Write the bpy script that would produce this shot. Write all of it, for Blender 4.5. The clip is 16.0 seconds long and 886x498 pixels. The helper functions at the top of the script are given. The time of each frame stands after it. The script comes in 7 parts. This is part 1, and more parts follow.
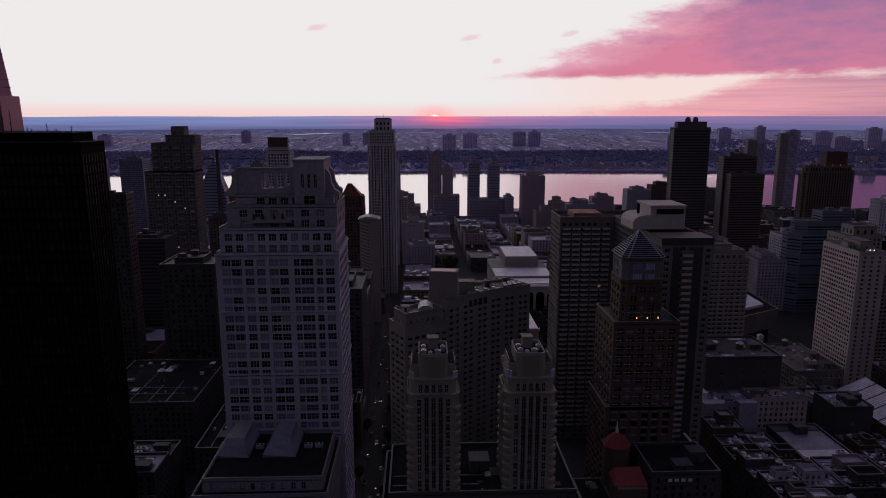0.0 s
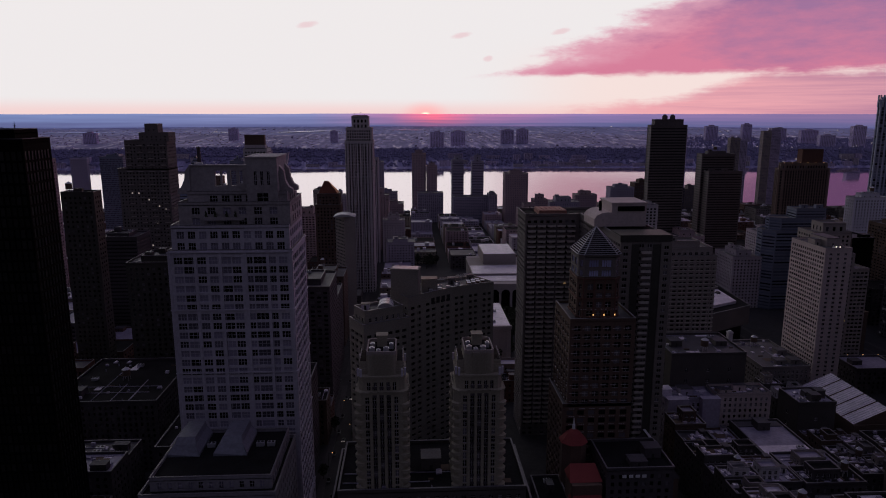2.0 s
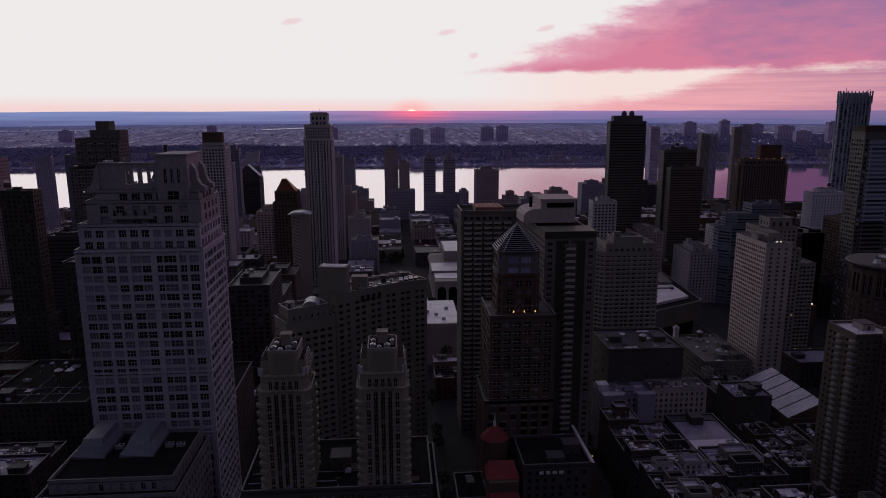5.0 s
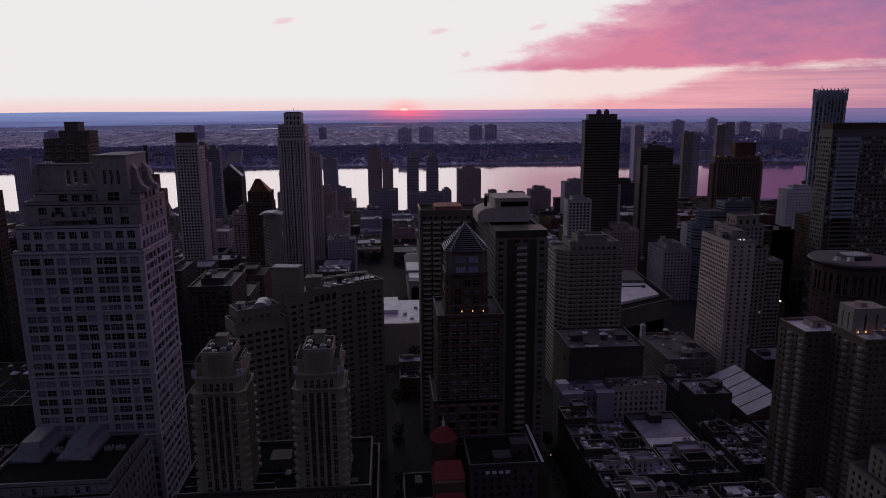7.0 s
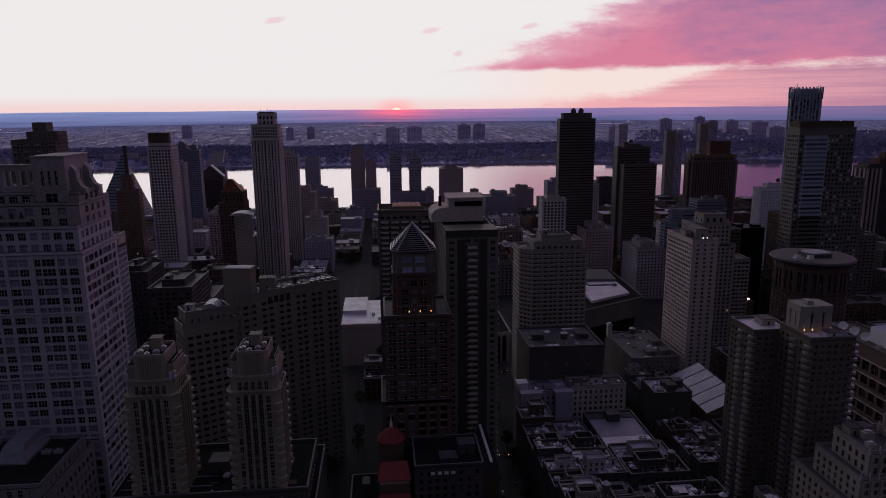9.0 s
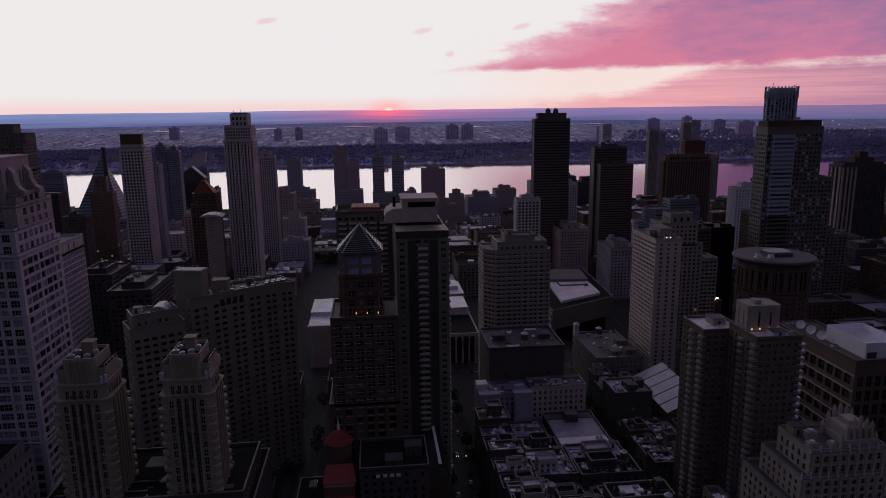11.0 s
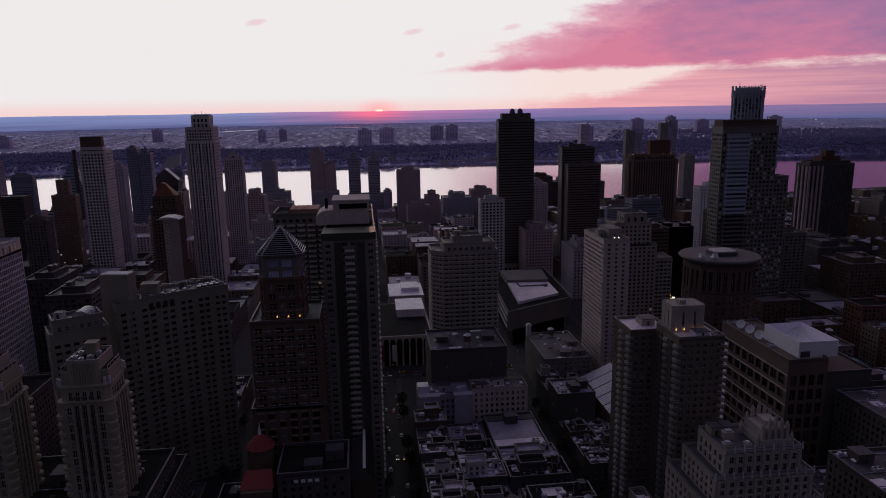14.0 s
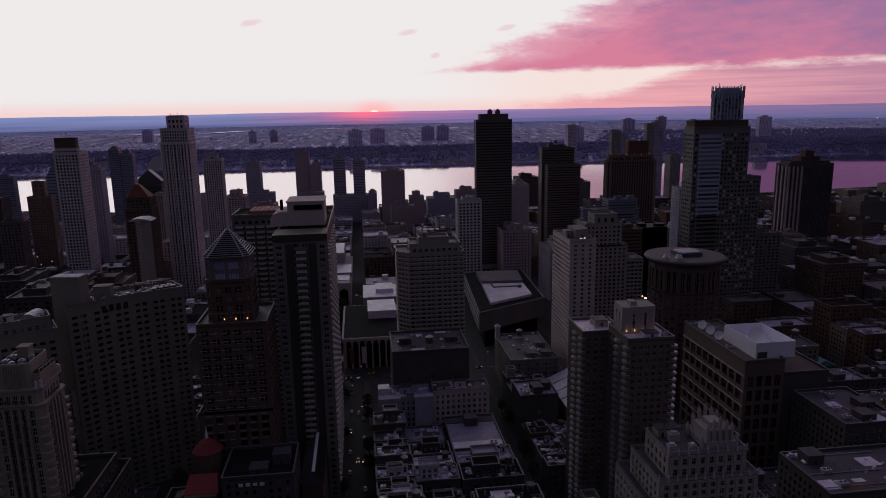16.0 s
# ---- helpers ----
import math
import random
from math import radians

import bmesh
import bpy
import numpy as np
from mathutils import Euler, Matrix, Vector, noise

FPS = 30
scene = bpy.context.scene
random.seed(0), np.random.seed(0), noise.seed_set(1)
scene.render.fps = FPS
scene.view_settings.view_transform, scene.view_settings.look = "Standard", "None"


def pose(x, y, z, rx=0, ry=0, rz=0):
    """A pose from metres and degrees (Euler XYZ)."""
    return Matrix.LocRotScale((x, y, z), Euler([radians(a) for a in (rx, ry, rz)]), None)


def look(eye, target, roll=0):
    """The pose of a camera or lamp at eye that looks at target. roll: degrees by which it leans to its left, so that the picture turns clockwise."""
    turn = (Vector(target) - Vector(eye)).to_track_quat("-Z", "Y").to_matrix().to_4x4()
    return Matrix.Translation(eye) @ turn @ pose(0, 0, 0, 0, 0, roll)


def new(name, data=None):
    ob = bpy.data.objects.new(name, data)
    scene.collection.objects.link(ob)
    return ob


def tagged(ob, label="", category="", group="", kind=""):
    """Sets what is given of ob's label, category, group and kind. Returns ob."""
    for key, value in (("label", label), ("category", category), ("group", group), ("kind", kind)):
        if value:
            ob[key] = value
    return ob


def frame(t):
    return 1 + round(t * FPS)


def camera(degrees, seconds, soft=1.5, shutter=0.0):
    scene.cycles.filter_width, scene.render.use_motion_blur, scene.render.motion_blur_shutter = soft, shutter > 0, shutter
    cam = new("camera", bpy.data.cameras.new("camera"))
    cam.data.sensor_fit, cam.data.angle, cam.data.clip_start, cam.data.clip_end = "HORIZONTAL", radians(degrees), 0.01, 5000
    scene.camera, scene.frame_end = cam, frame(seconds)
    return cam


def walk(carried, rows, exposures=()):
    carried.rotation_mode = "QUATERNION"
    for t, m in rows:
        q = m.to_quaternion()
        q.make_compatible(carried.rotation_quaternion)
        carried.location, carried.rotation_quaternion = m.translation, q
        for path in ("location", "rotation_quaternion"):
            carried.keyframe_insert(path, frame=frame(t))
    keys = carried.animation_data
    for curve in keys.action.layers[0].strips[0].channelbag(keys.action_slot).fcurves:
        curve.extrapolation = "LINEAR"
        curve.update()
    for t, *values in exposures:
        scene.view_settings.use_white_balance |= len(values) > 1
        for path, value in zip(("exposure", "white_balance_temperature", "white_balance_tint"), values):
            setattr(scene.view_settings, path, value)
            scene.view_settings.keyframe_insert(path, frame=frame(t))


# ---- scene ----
cam = camera(66.6, 16.0, soft=1.0)
METRES, EYE, TILT, LEAN, TURN = 150.0, 190.0, -1.15, 0.0, -2.1
ROWS = [
    (0.0, 0.0, 0.0, 0.0, -0.01, -10.05, 0.04),
    (0.5, 0.0201, 0.0001, -0.0004, -0.18, -10.09, 0.04),
    (1.0, 0.0434, 0.0006, -0.0008, -0.36, -10.14, 0.03),
    (1.5, 0.0693, 0.001, -0.001, -0.55, -10.2, 0.02),
    (2.0, 0.0976, 0.0014, -0.0015, -0.75, -10.24, 0.02),
    (2.5, 0.128, 0.0019, -0.002, -0.96, -10.29, 0.03),
    (3.0, 0.1595, 0.0029, -0.0023, -1.17, -10.33, 0.05),
    (3.5, 0.1914, 0.0034, -0.0026, -1.36, -10.37, 0.09),
    (4.0, 0.2232, 0.0051, -0.0031, -1.55, -10.41, 0.11),
    (6.5, 0.3846, 0.0082, -0.003, -2.39, -10.55, 0.34),
    (7.0, 0.417, 0.0089, -0.0034, -2.53, -10.56, 0.4),
    (7.5, 0.4495, 0.009, -0.0032, -2.69, -10.59, 0.43),
    (8.0, 0.4818, 0.0095, -0.003, -2.84, -10.61, 0.48),
    (8.5, 0.5142, 0.0099, -0.0036, -3.0, -10.62, 0.52),
    (9.0, 0.5468, 0.0099, -0.0037, -3.16, -10.63, 0.58),
    (11.5, 0.7085, 0.0119, -0.0054, -3.94, -10.6, 0.81),
    (12.0, 0.7411, 0.0121, -0.0055, -4.07, -10.6, 0.87),
    (12.5, 0.7736, 0.0122, -0.0059, -4.2, -10.59, 0.92),
    (13.0, 0.8061, 0.0128, -0.0065, -4.32, -10.57, 0.97),
    (13.5, 0.8385, 0.0131, -0.0074, -4.44, -10.56, 1.0),
    (14.0, 0.8703, 0.0138, -0.0082, -4.57, -10.55, 1.01),
    (14.5, 0.9022, 0.0135, -0.0089, -4.7, -10.54, 1.01),
    (15.0, 0.9349, 0.0138, -0.0094, -4.81, -10.54, 1.04),
    (15.5, 0.9673, 0.0141, -0.0095, -4.9, -10.53, 1.06),
    (16.0, 0.9997, 0.0152, -0.0102, -4.98, -10.51, 1.07),
]
SKY_EAST_LOW, SKY_EAST_HIGH = (0.034, 0.0325, 0.040), (0.088, 0.086, 0.142)
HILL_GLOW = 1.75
walk(cam, [(t, pose(0, 0, EYE, TILT, LEAN, TURN) @ pose(METRES * x, METRES * y, METRES * z, 90 + pitch, roll, yaw)) for t, x, y, z, yaw, pitch, roll in ROWS])

# ---- world: sunset sky ----
world = bpy.data.worlds.new("sunset_sky")
scene.world = world
world.use_nodes = True
WT = world.node_tree
WT.nodes.clear()


def wn(kind, **kw):
    n = WT.nodes.new(kind)
    for k, v in kw.items():
        if k == "op":
            n.operation = v
        elif k == "clamp":
            n.use_clamp = v
        elif k == "blend":
            n.blend_type = v
    return n


def wm(op, a, b=None, c=None, clamp=False):
    n = wn("ShaderNodeMath", op=op, clamp=clamp)
    for i, v in enumerate((a, b, c)):
        if v is None:
            continue
        if isinstance(v, (int, float)):
            n.inputs[i].default_value = v
        else:
            WT.links.new(v, n.inputs[i])
    return n.outputs[0]


def wstep(v, lo, hi):
    n = WT.nodes.new("ShaderNodeMapRange")
    n.interpolation_type = "SMOOTHSTEP"
    WT.links.new(v, n.inputs[0])
    n.inputs[1].default_value, n.inputs[2].default_value = lo, hi
    return n.outputs[0]


def wmix(f, a, b, blend="MIX"):
    n = WT.nodes.new("ShaderNodeMixRGB")
    n.blend_type = blend
    for i, v in enumerate((f, a, b)):
        if isinstance(v, (int, float)):
            n.inputs[i].default_value = v
        elif isinstance(v, tuple):
            n.inputs[i].default_value = (*v, 1)
        else:
            WT.links.new(v, n.inputs[i])
    return n.outputs[0]


def wnoise(scale, sx, sy, sz, detail=5, rough=0.55):
    m = WT.nodes.new("ShaderNodeCombineXYZ")
    WT.links.new(wm("MULTIPLY", AZ, sx), m.inputs[0])
    WT.links.new(wm("MULTIPLY", EL, sy), m.inputs[1])
    m.inputs[2].default_value = sz
    n = WT.nodes.new("ShaderNodeTexNoise")
    n.inputs["Scale"].default_value = scale
    n.inputs["Detail"].default_value = detail
    n.inputs["Roughness"].default_value = rough
    WT.links.new(m.outputs[0], n.inputs["Vector"])
    return wm("SUBTRACT", n.outputs[0], 0.5)


tc = WT.nodes.new("ShaderNodeTexCoord")
sep = WT.nodes.new("ShaderNodeSeparateXYZ")
WT.links.new(tc.outputs["Generated"], sep.inputs[0])
DX, DY, DZ = sep.outputs
AZ = wm("MULTIPLY", wm("ARCTAN2", DX, DY), 57.2958)
EL = wm("MULTIPLY", wm("ARCSINE", DZ), 57.2958)

# clear evening sky: dusky violet opposite the sun, pale and bright round it
west = wstep(DY, 0.05, 0.85)
low = wstep(EL, 62.0, 9.0)
glow = wm("MULTIPLY", west, low)
dusk = wmix(wstep(EL, 2.0, 60.0), SKY_EAST_LOW, SKY_EAST_HIGH)
pale = wmix(wstep(EL, 0.0, 1.3), (0.90, 0.66, 0.65), (0.865, 0.825, 0.83))
sky = wmix(glow, dusk, pale)
# warm clear gap low down to the north of the sun
warm = wm("MULTIPLY", wm("MULTIPLY", wstep(AZ, 5.0, 17.0), wstep(AZ, 75.0, 45.0)), wstep(EL, 6.5, 2.4))
sky = wmix(wm("MULTIPLY", warm, 0.6), sky, (0.96, 0.71, 0.65))
big, fine = wnoise(1.0, 0.13, 0.5, 3.1, 6, 0.6), wnoise(1.0, 0.5, 1.5, 7.7, 7, 0.62)
streak = wnoise(1.0, 0.06, 1.7, 11.3, 6, 0.62)
# pink haze between the gap and the horizon
brow = wm("ADD", wm("MULTIPLY", wstep(AZ, 7.0, 19.0), 0.95), wm("MULTIPLY", wstep(AZ, 19.0, 29.0), 2.3))
brow = wm("ADD", brow, wm("ADD", wm("MULTIPLY", fine, 1.3), wm("MULTIPLY", streak, 1.1)))
haze = wm("MULTIPLY", wm("MULTIPLY", wstep(wm("SUBTRACT", brow, EL), -0.25, 0.75), wstep(AZ, 7.0, 20.0)), wstep(AZ, 110.0, 70.0))
mist = wmix(wm("ADD", wm("MULTIPLY", streak, 2.2), wm("MULTIPLY", wm("SUBTRACT", AZ, 22.0), 0.055), clamp=True), (0.84, 0.36, 0.41), (0.46, 0.185, 0.31))
sky = wmix(wm("MULTIPLY", haze, 0.9), sky, mist)
# the large pink bank of cloud: a long point to the south, lumps above, a flat underside
front = wm("ADD", wm("ADD", wm("MULTIPLY", wstep(EL, 3.0, 4.3), 5.6), wm("MULTIPLY", wstep(EL, 4.2, 7.0), 4.4)), wm("MULTIPLY", wstep(EL, 6.6, 10.5), 9.0))
edge = wm("SUBTRACT", AZ, wm("ADD", front, 6.2))
edge = wm("ADD", edge, wm("ADD", wm("MULTIPLY", big, 6.5), wm("MULTIPLY", fine, 6.5)))
under = wm("ADD", wm("ADD", EL, wm("MULTIPLY", fine, 0.8)), wm("MULTIPLY", streak, 0.5))
bank = wm("MULTIPLY", wstep(edge, -1.3, 2.6), wstep(under, 2.75, 3.35))
bank = wm("MULTIPLY", bank, wm("MULTIPLY", wstep(AZ, 100.0, 60.0), wstep(EL, 45.0, 22.0)))
tone = wm("ADD", wm("ADD", wm("ADD", wm("MULTIPLY", wm("SUBTRACT", EL, 6.2), 0.15), wm("MULTIPLY", wm("SUBTRACT", AZ, 24.0), 0.040)), wm("ADD", wm("MULTIPLY", big, 1.5), wm("MULTIPLY", fine, 1.1))), 0.42, clamp=True)
body = wmix(tone, (0.66, 0.185, 0.305), (0.33, 0.14, 0.31))
body = wmix(wm("MULTIPLY", wstep(edge, 8.0, 0.0), 0.7), body, (0.80, 0.43, 0.53))
sky = wmix(wm("MULTIPLY", bank, 0.95), sky, body)
# unseen cloud added above the view to tint the river's reflection
over = wm("MULTIPLY", wm("MULTIPLY", wstep(wm("ADD", AZ, wm("MULTIPLY", big, 8.0)), 2.0, 15.0), wstep(AZ, 110.0, 70.0)), wm("MULTIPLY", wstep(wm("ADD", EL, wm("MULTIPLY", wstep(AZ, 24.0, 34.0), 2.4)), 10.0, 12.0), wstep(EL, 40.0, 22.0)))
sky = wmix(wm("MULTIPLY", over, 0.9), sky, wmix(wstep(AZ, 13.0, 31.0), (0.41, 0.205, 0.275), (0.10, 0.045, 0.115)))
# small lone clouds
for caz, cel, wid in ((4.35, 6.2, 0.95), (-8.0, 6.9, 0.9), (12.3, 6.4, 0.8), (6.5, 4.35, 0.45)):
    dx, dy = wm("DIVIDE", wm("SUBTRACT", AZ, caz), wid), wm("DIVIDE", wm("SUBTRACT", EL, wm("ADD", wm("MULTIPLY", AZ, 0.16), cel - caz * 0.16)), 0.26)
    r = wm("ADD", wm("ADD", wm("MULTIPLY", dx, dx), wm("MULTIPLY", dy, dy)), wm("MULTIPLY", fine, 2.2))
    sky = wmix(wm("MULTIPLY", wstep(r, 1.2, 0.1), 0.5), sky, (0.80, 0.48, 0.53))
# the setting sun's glow
sx, sy = wm("SUBTRACT", AZ, 1.4), wm("MULTIPLY", wm("SUBTRACT", EL, -0.1), 1.9)
dist = wm("SQRT", wm("ADD", wm("MULTIPLY", sx, sx), wm("MULTIPLY", sy, sy)))
sky = wmix(wm("MULTIPLY", wstep(dist, 2.5, 0.2), 0.85), sky, (1.05, 0.46, 0.46))
sky = wmix(wstep(dist, 0.5, 0.1), sky, (2.0, 1.1, 0.8))
sky = wmix(wstep(EL, -0.5, -3.0), sky, (0.05, 0.045, 0.06))
bg = WT.nodes.new("ShaderNodeBackground")
bg.inputs["Strength"].default_value = 1.0
WT.links.new(sky, bg.inputs["Color"])
wo = WT.nodes.new("ShaderNodeOutputWorld")
WT.links.new(bg.outputs[0], wo.inputs[0])

sun_data = bpy.data.lights.new("sun", "SUN")
sun_data.energy, sun_data.angle, sun_data.color = 0.3, radians(0.8), (1.0, 0.42, 0.28)
sun = new("sun", sun_data)
sun.matrix_world = look((20, 900, 300), (20 - 18, 900 - 1000, 300 - 22))

# ---- materials ----


def mat(name, base, rough=0.8, metal=0.0, var=0.35, big=0.05, fine=0.9, bump=0.25, tint=None, spec=0.4, rand=0.0, island=False):
    """A weathered surface: stains metres wide, grain below a metre, a fine relief."""
    m = bpy.data.materials.new(name)
    m.use_nodes = True
    t = m.node_tree
    p = t.nodes["Principled BSDF"]
    p.inputs["Roughness"].default_value = rough
    p.inputs["Metallic"].default_value = metal
    p.inputs["Specular IOR Level"].default_value = spec
    co = t.nodes.new("ShaderNodeTexCoord")
    n1, n2 = t.nodes.new("ShaderNodeTexNoise"), t.nodes.new("ShaderNodeTexNoise")
    n1.inputs["Scale"].default_value, n1.inputs["Detail"].default_value = big, 6
    n2.inputs["Scale"].default_value, n2.inputs["Detail"].default_value = fine, 5
    for n in (n1, n2):
        t.links.new(co.outputs["Object"], n.inputs["Vector"])
    add = t.nodes.new("ShaderNodeMath")
    add.operation = "ADD"
    t.links.new(n1.outputs[0], add.inputs[0])
    t.links.new(n2.outputs[0], add.inputs[1])
    val = add.outputs[0]
    if rand:
        if island:
            g = t.nodes.new("ShaderNodeNewGeometry")
            src = g.outputs["Random Per Island"]
        else:
            g = t.nodes.new("ShaderNodeObjectInfo")
            src = g.outputs["Random"]
        ma = t.nodes.new("ShaderNodeMath")
        ma.operation = "MULTIPLY_ADD"
        t.links.new(src, ma.inputs[0])
        ma.inputs[1].default_value = rand
        t.links.new(val, ma.inputs[2])
        sb = t.nodes.new("ShaderNodeMath")
        sb.operation = "SUBTRACT"
        t.links.new(ma.outputs[0], sb.inputs[0])
        sb.inputs[1].default_value = rand / 2
        val = sb.outputs[0]
    r = t.nodes.new("ShaderNodeMapRange")
    t.links.new(val, r.inputs[0])
    r.inputs[1].default_value, r.inputs[2].default_value = 0.6, 1.4
    mix = t.nodes.new("ShaderNodeMixRGB")
    t.links.new(r.outputs[0], mix.inputs[0])
    lo = tuple(c * (1 - var) for c in base)
    hi = tuple(min(1, c * (1 + var)) for c in (tint or base))
    mix.inputs[1].default_value, mix.inputs[2].default_value = (*lo, 1), (*hi, 1)
    t.links.new(mix.outputs[0], p.inputs["Base Color"])
    if bump:
        b = t.nodes.new("ShaderNodeBump")
        b.inputs["Strength"].default_value, b.inputs["Distance"].default_value = bump, 0.1
        t.links.new(n2.outputs[0], b.inputs["Height"])
        t.links.new(b.outputs[0], p.inputs["Normal"])
    return m


def glass_mat(name, dark, light, share, rough=0.12, island=False, lit=0.985, litcol=(1.0, 0.62, 0.3), power=0.5):
    """Window glass seen from outside: dark, some with pale blinds, a few lit from within."""
    m = bpy.data.materials.new(name)
    m.use_nodes = True
    t = m.node_tree
    p = t.nodes["Principled BSDF"]
    p.inputs["Roughness"].default_value = rough
    p.inputs["Specular IOR Level"].default_value = 0.4
    if island:
        src = t.nodes.new("ShaderNodeNewGeometry").outputs["Random Per Island"]
    else:
        src = t.nodes.new("ShaderNodeObjectInfo").outputs["Random"]
    r = t.nodes.new("ShaderNodeMapRange")
    t.links.new(src, r.inputs[0])
    r.inputs[1].default_value, r.inputs[2].default_value = 1 - share, min(0.999, 1 - share * 0.35)
    mix = t.nodes.new("ShaderNodeMixRGB")
    t.links.new(r.outputs[0], mix.inputs[0])
    mix.inputs[1].default_value, mix.inputs[2].default_value = (*dark, 1), (*light, 1)
    t.links.new(mix.outputs[0], p.inputs["Base Color"])
    wob = t.nodes.new("ShaderNodeMath")
    wob.operation = "FRACT"
    mul = t.nodes.new("ShaderNodeMath")
    mul.operation = "MULTIPLY"
    t.links.new(src, mul.inputs[0])
    mul.inputs[1].default_value = 37.17
    t.links.new(mul.outputs[0], wob.inputs[0])
    gt = t.nodes.new("ShaderNodeMath")
    gt.operation = "GREATER_THAN"
    t.links.new(wob.outputs[0], gt.inputs[0])
    gt.inputs[1].default_value = lit
    st = t.nodes.new("ShaderNodeMath")
    st.operation = "MULTIPLY"
    t.links.new(gt.outputs[0], st.inputs[0])
    st.inputs[1].default_value = power
    p.inputs["Emission Color"].default_value = (*litcol, 1)
    t.links.new(st.outputs[0], p.inputs["Emission Strength"])
    return m


def light_mat(name, col, power):
    m = bpy.data.materials.new(name)
    m.use_nodes = True
    p = m.node_tree.nodes["Principled BSDF"]
    p.inputs["Base Color"].default_value = (*col, 1)
    p.inputs["Emission Color"].default_value = (*col, 1)
    p.inputs["Emission Strength"].default_value = power
    return m


LIMESTONE = mat("limestone", (0.56, 0.52, 0.62), 0.85, var=0.22)
CROWN_STONE = mat("brownish_limestone", (0.40, 0.36, 0.385), 0.85, var=0.3)
# a darker tone of the limestone for the low block
DARKER_LIMESTONE = mat("darker_limestone", (0.27, 0.25, 0.29), 0.85, var=0.3)
LEAD = mat("lead_roof", (0.19, 0.19, 0.24), 0.55, var=0.3, spec=0.5)
ROOF_VIOLET = mat("violet_grey_membrane", (0.30, 0.265, 0.38), 0.5, var=0.4, big=0.12, fine=0.6, spec=0.5, bump=0.1)
PALE_BRICK = mat("pale_brick", (0.335, 0.30, 0.24), 0.9, var=0.25, fine=1.6)
TAN_BRICK = mat("tan_brick", (0.25, 0.19, 0.16), 0.9, var=0.25, fine=1.6)
GREY_BRICK = mat("grey_brick", (0.19, 0.165, 0.165), 0.9, var=0.28, fine=1.6)
RED_BRICK = mat("red_brick", (0.145, 0.07, 0.058), 0.9, var=0.3, fine=1.6)
BROWN_BRICK = mat("brown_brick", (0.13, 0.085, 0.07), 0.9, var=0.3, fine=1.6)
DARK_STONE = mat("dark_stone", (0.085, 0.072, 0.082), 0.7, var=0.3)
CONCRETE = mat("concrete", (0.36, 0.31, 0.30), 0.9, var=0.2)
WHITE_PAINT = mat("white_painted_masonry", (0.62, 0.57, 0.62), 0.85, var=0.16)
TRAVERTINE = mat("travertine", (0.45, 0.39, 0.39), 0.8, var=0.18)
BLACK_METAL = mat("black_metal_cladding", (0.005, 0.0045, 0.005), 0.8, var=0.3, spec=0.04)
COPING = mat("stone_coping", (0.16, 0.145, 0.165), 0.55, var=0.3, spec=0.5, bump=0.1)
NIGHT_METAL = mat("dark_grey_cladding", (0.15, 0.125, 0.135), 0.6, var=0.25, spec=0.2)
BALCONY = mat("balcony_concrete", (0.54, 0.49, 0.46), 0.85, var=0.2)
SLAB_BRICK = mat("dark_grey_brick", (0.095, 0.084, 0.082), 0.9, var=0.3, fine=1.6)
# mauve stone and bricks: distance haze painted into the wall colour
HAZE_STONE = mat("haze_tinted_stone", (0.40, 0.36, 0.47), 0.85, var=0.25)
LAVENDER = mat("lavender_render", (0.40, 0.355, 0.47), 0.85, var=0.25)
MAUVE_HAZE_BRICK = mat("mauve_haze_brick", (0.45, 0.335, 0.37), 0.9, var=0.25)
HAZE_GREY = mat("haze_tinted_grey_brick", (0.54, 0.47, 0.54), 0.9, var=0.25)
BLUE_PANEL = mat("pale_blue_panel", (0.40, 0.42, 0.56), 0.5, var=0.2)
OFFICE_METAL = mat("office_cladding", (0.19, 0.175, 0.175), 0.6, var=0.25, spec=0.25)
BRONZE = mat("bronze_cladding", (0.2, 0.135, 0.12), 0.6, var=0.3)
BLUE_METAL = mat("blue_grey_cladding", (0.24, 0.26, 0.36), 0.5, var=0.2)
COPPER = mat("copper_roof", (0.19, 0.06, 0.035), 0.55, metal=0.3, var=0.4)
RED_TILE = mat("red_roof_tile", (0.27, 0.05, 0.05), 0.8, var=0.35, fine=2.5, bump=0.5)
SLATE = mat("standing_seam_roof", (0.10, 0.088, 0.10), 0.6, var=0.2)
ROOF_GREY = mat("roof_gravel", (0.075, 0.068, 0.084), 0.6, var=0.5, big=0.12, fine=1.2, spec=0.45, bump=0.15)
ROOF_PALE = mat("roof_membrane", (0.74, 0.66, 0.80), 0.42, var=0.3, big=0.12, fine=0.6, spec=0.7, bump=0.1)
ROOF_DARK = mat("roof_tar", (0.018, 0.017, 0.019), 0.85, var=0.5, big=0.12, fine=1.2, spec=0.06, bump=0.15)
STEEL = mat("galvanised_steel", (0.5, 0.49, 0.55), 0.45, metal=0.5, var=0.2)
TIMBER = mat("tank_timber", (0.13, 0.09, 0.07), 0.9, var=0.3, fine=3)
WHITE_METAL = mat("white_enamel", (0.75, 0.74, 0.78), 0.5, var=0.1)
FRAME = mat("window_frame", (0.45, 0.41, 0.45), 0.6, var=0.1, bump=0)
DARK_FRAME = mat("dark_window_frame", (0.03, 0.028, 0.03), 0.5, var=0.1, bump=0)
ASPHALT = mat("asphalt", (0.028, 0.026, 0.03), 0.8, var=0.35, big=0.2, fine=3)
PAVING = mat("pavement_slabs", (0.06, 0.055, 0.06), 0.9, var=0.25, big=0.3, fine=3)
LINE_WHITE = mat("road_paint", (0.6, 0.58, 0.58), 0.8, var=0.2)
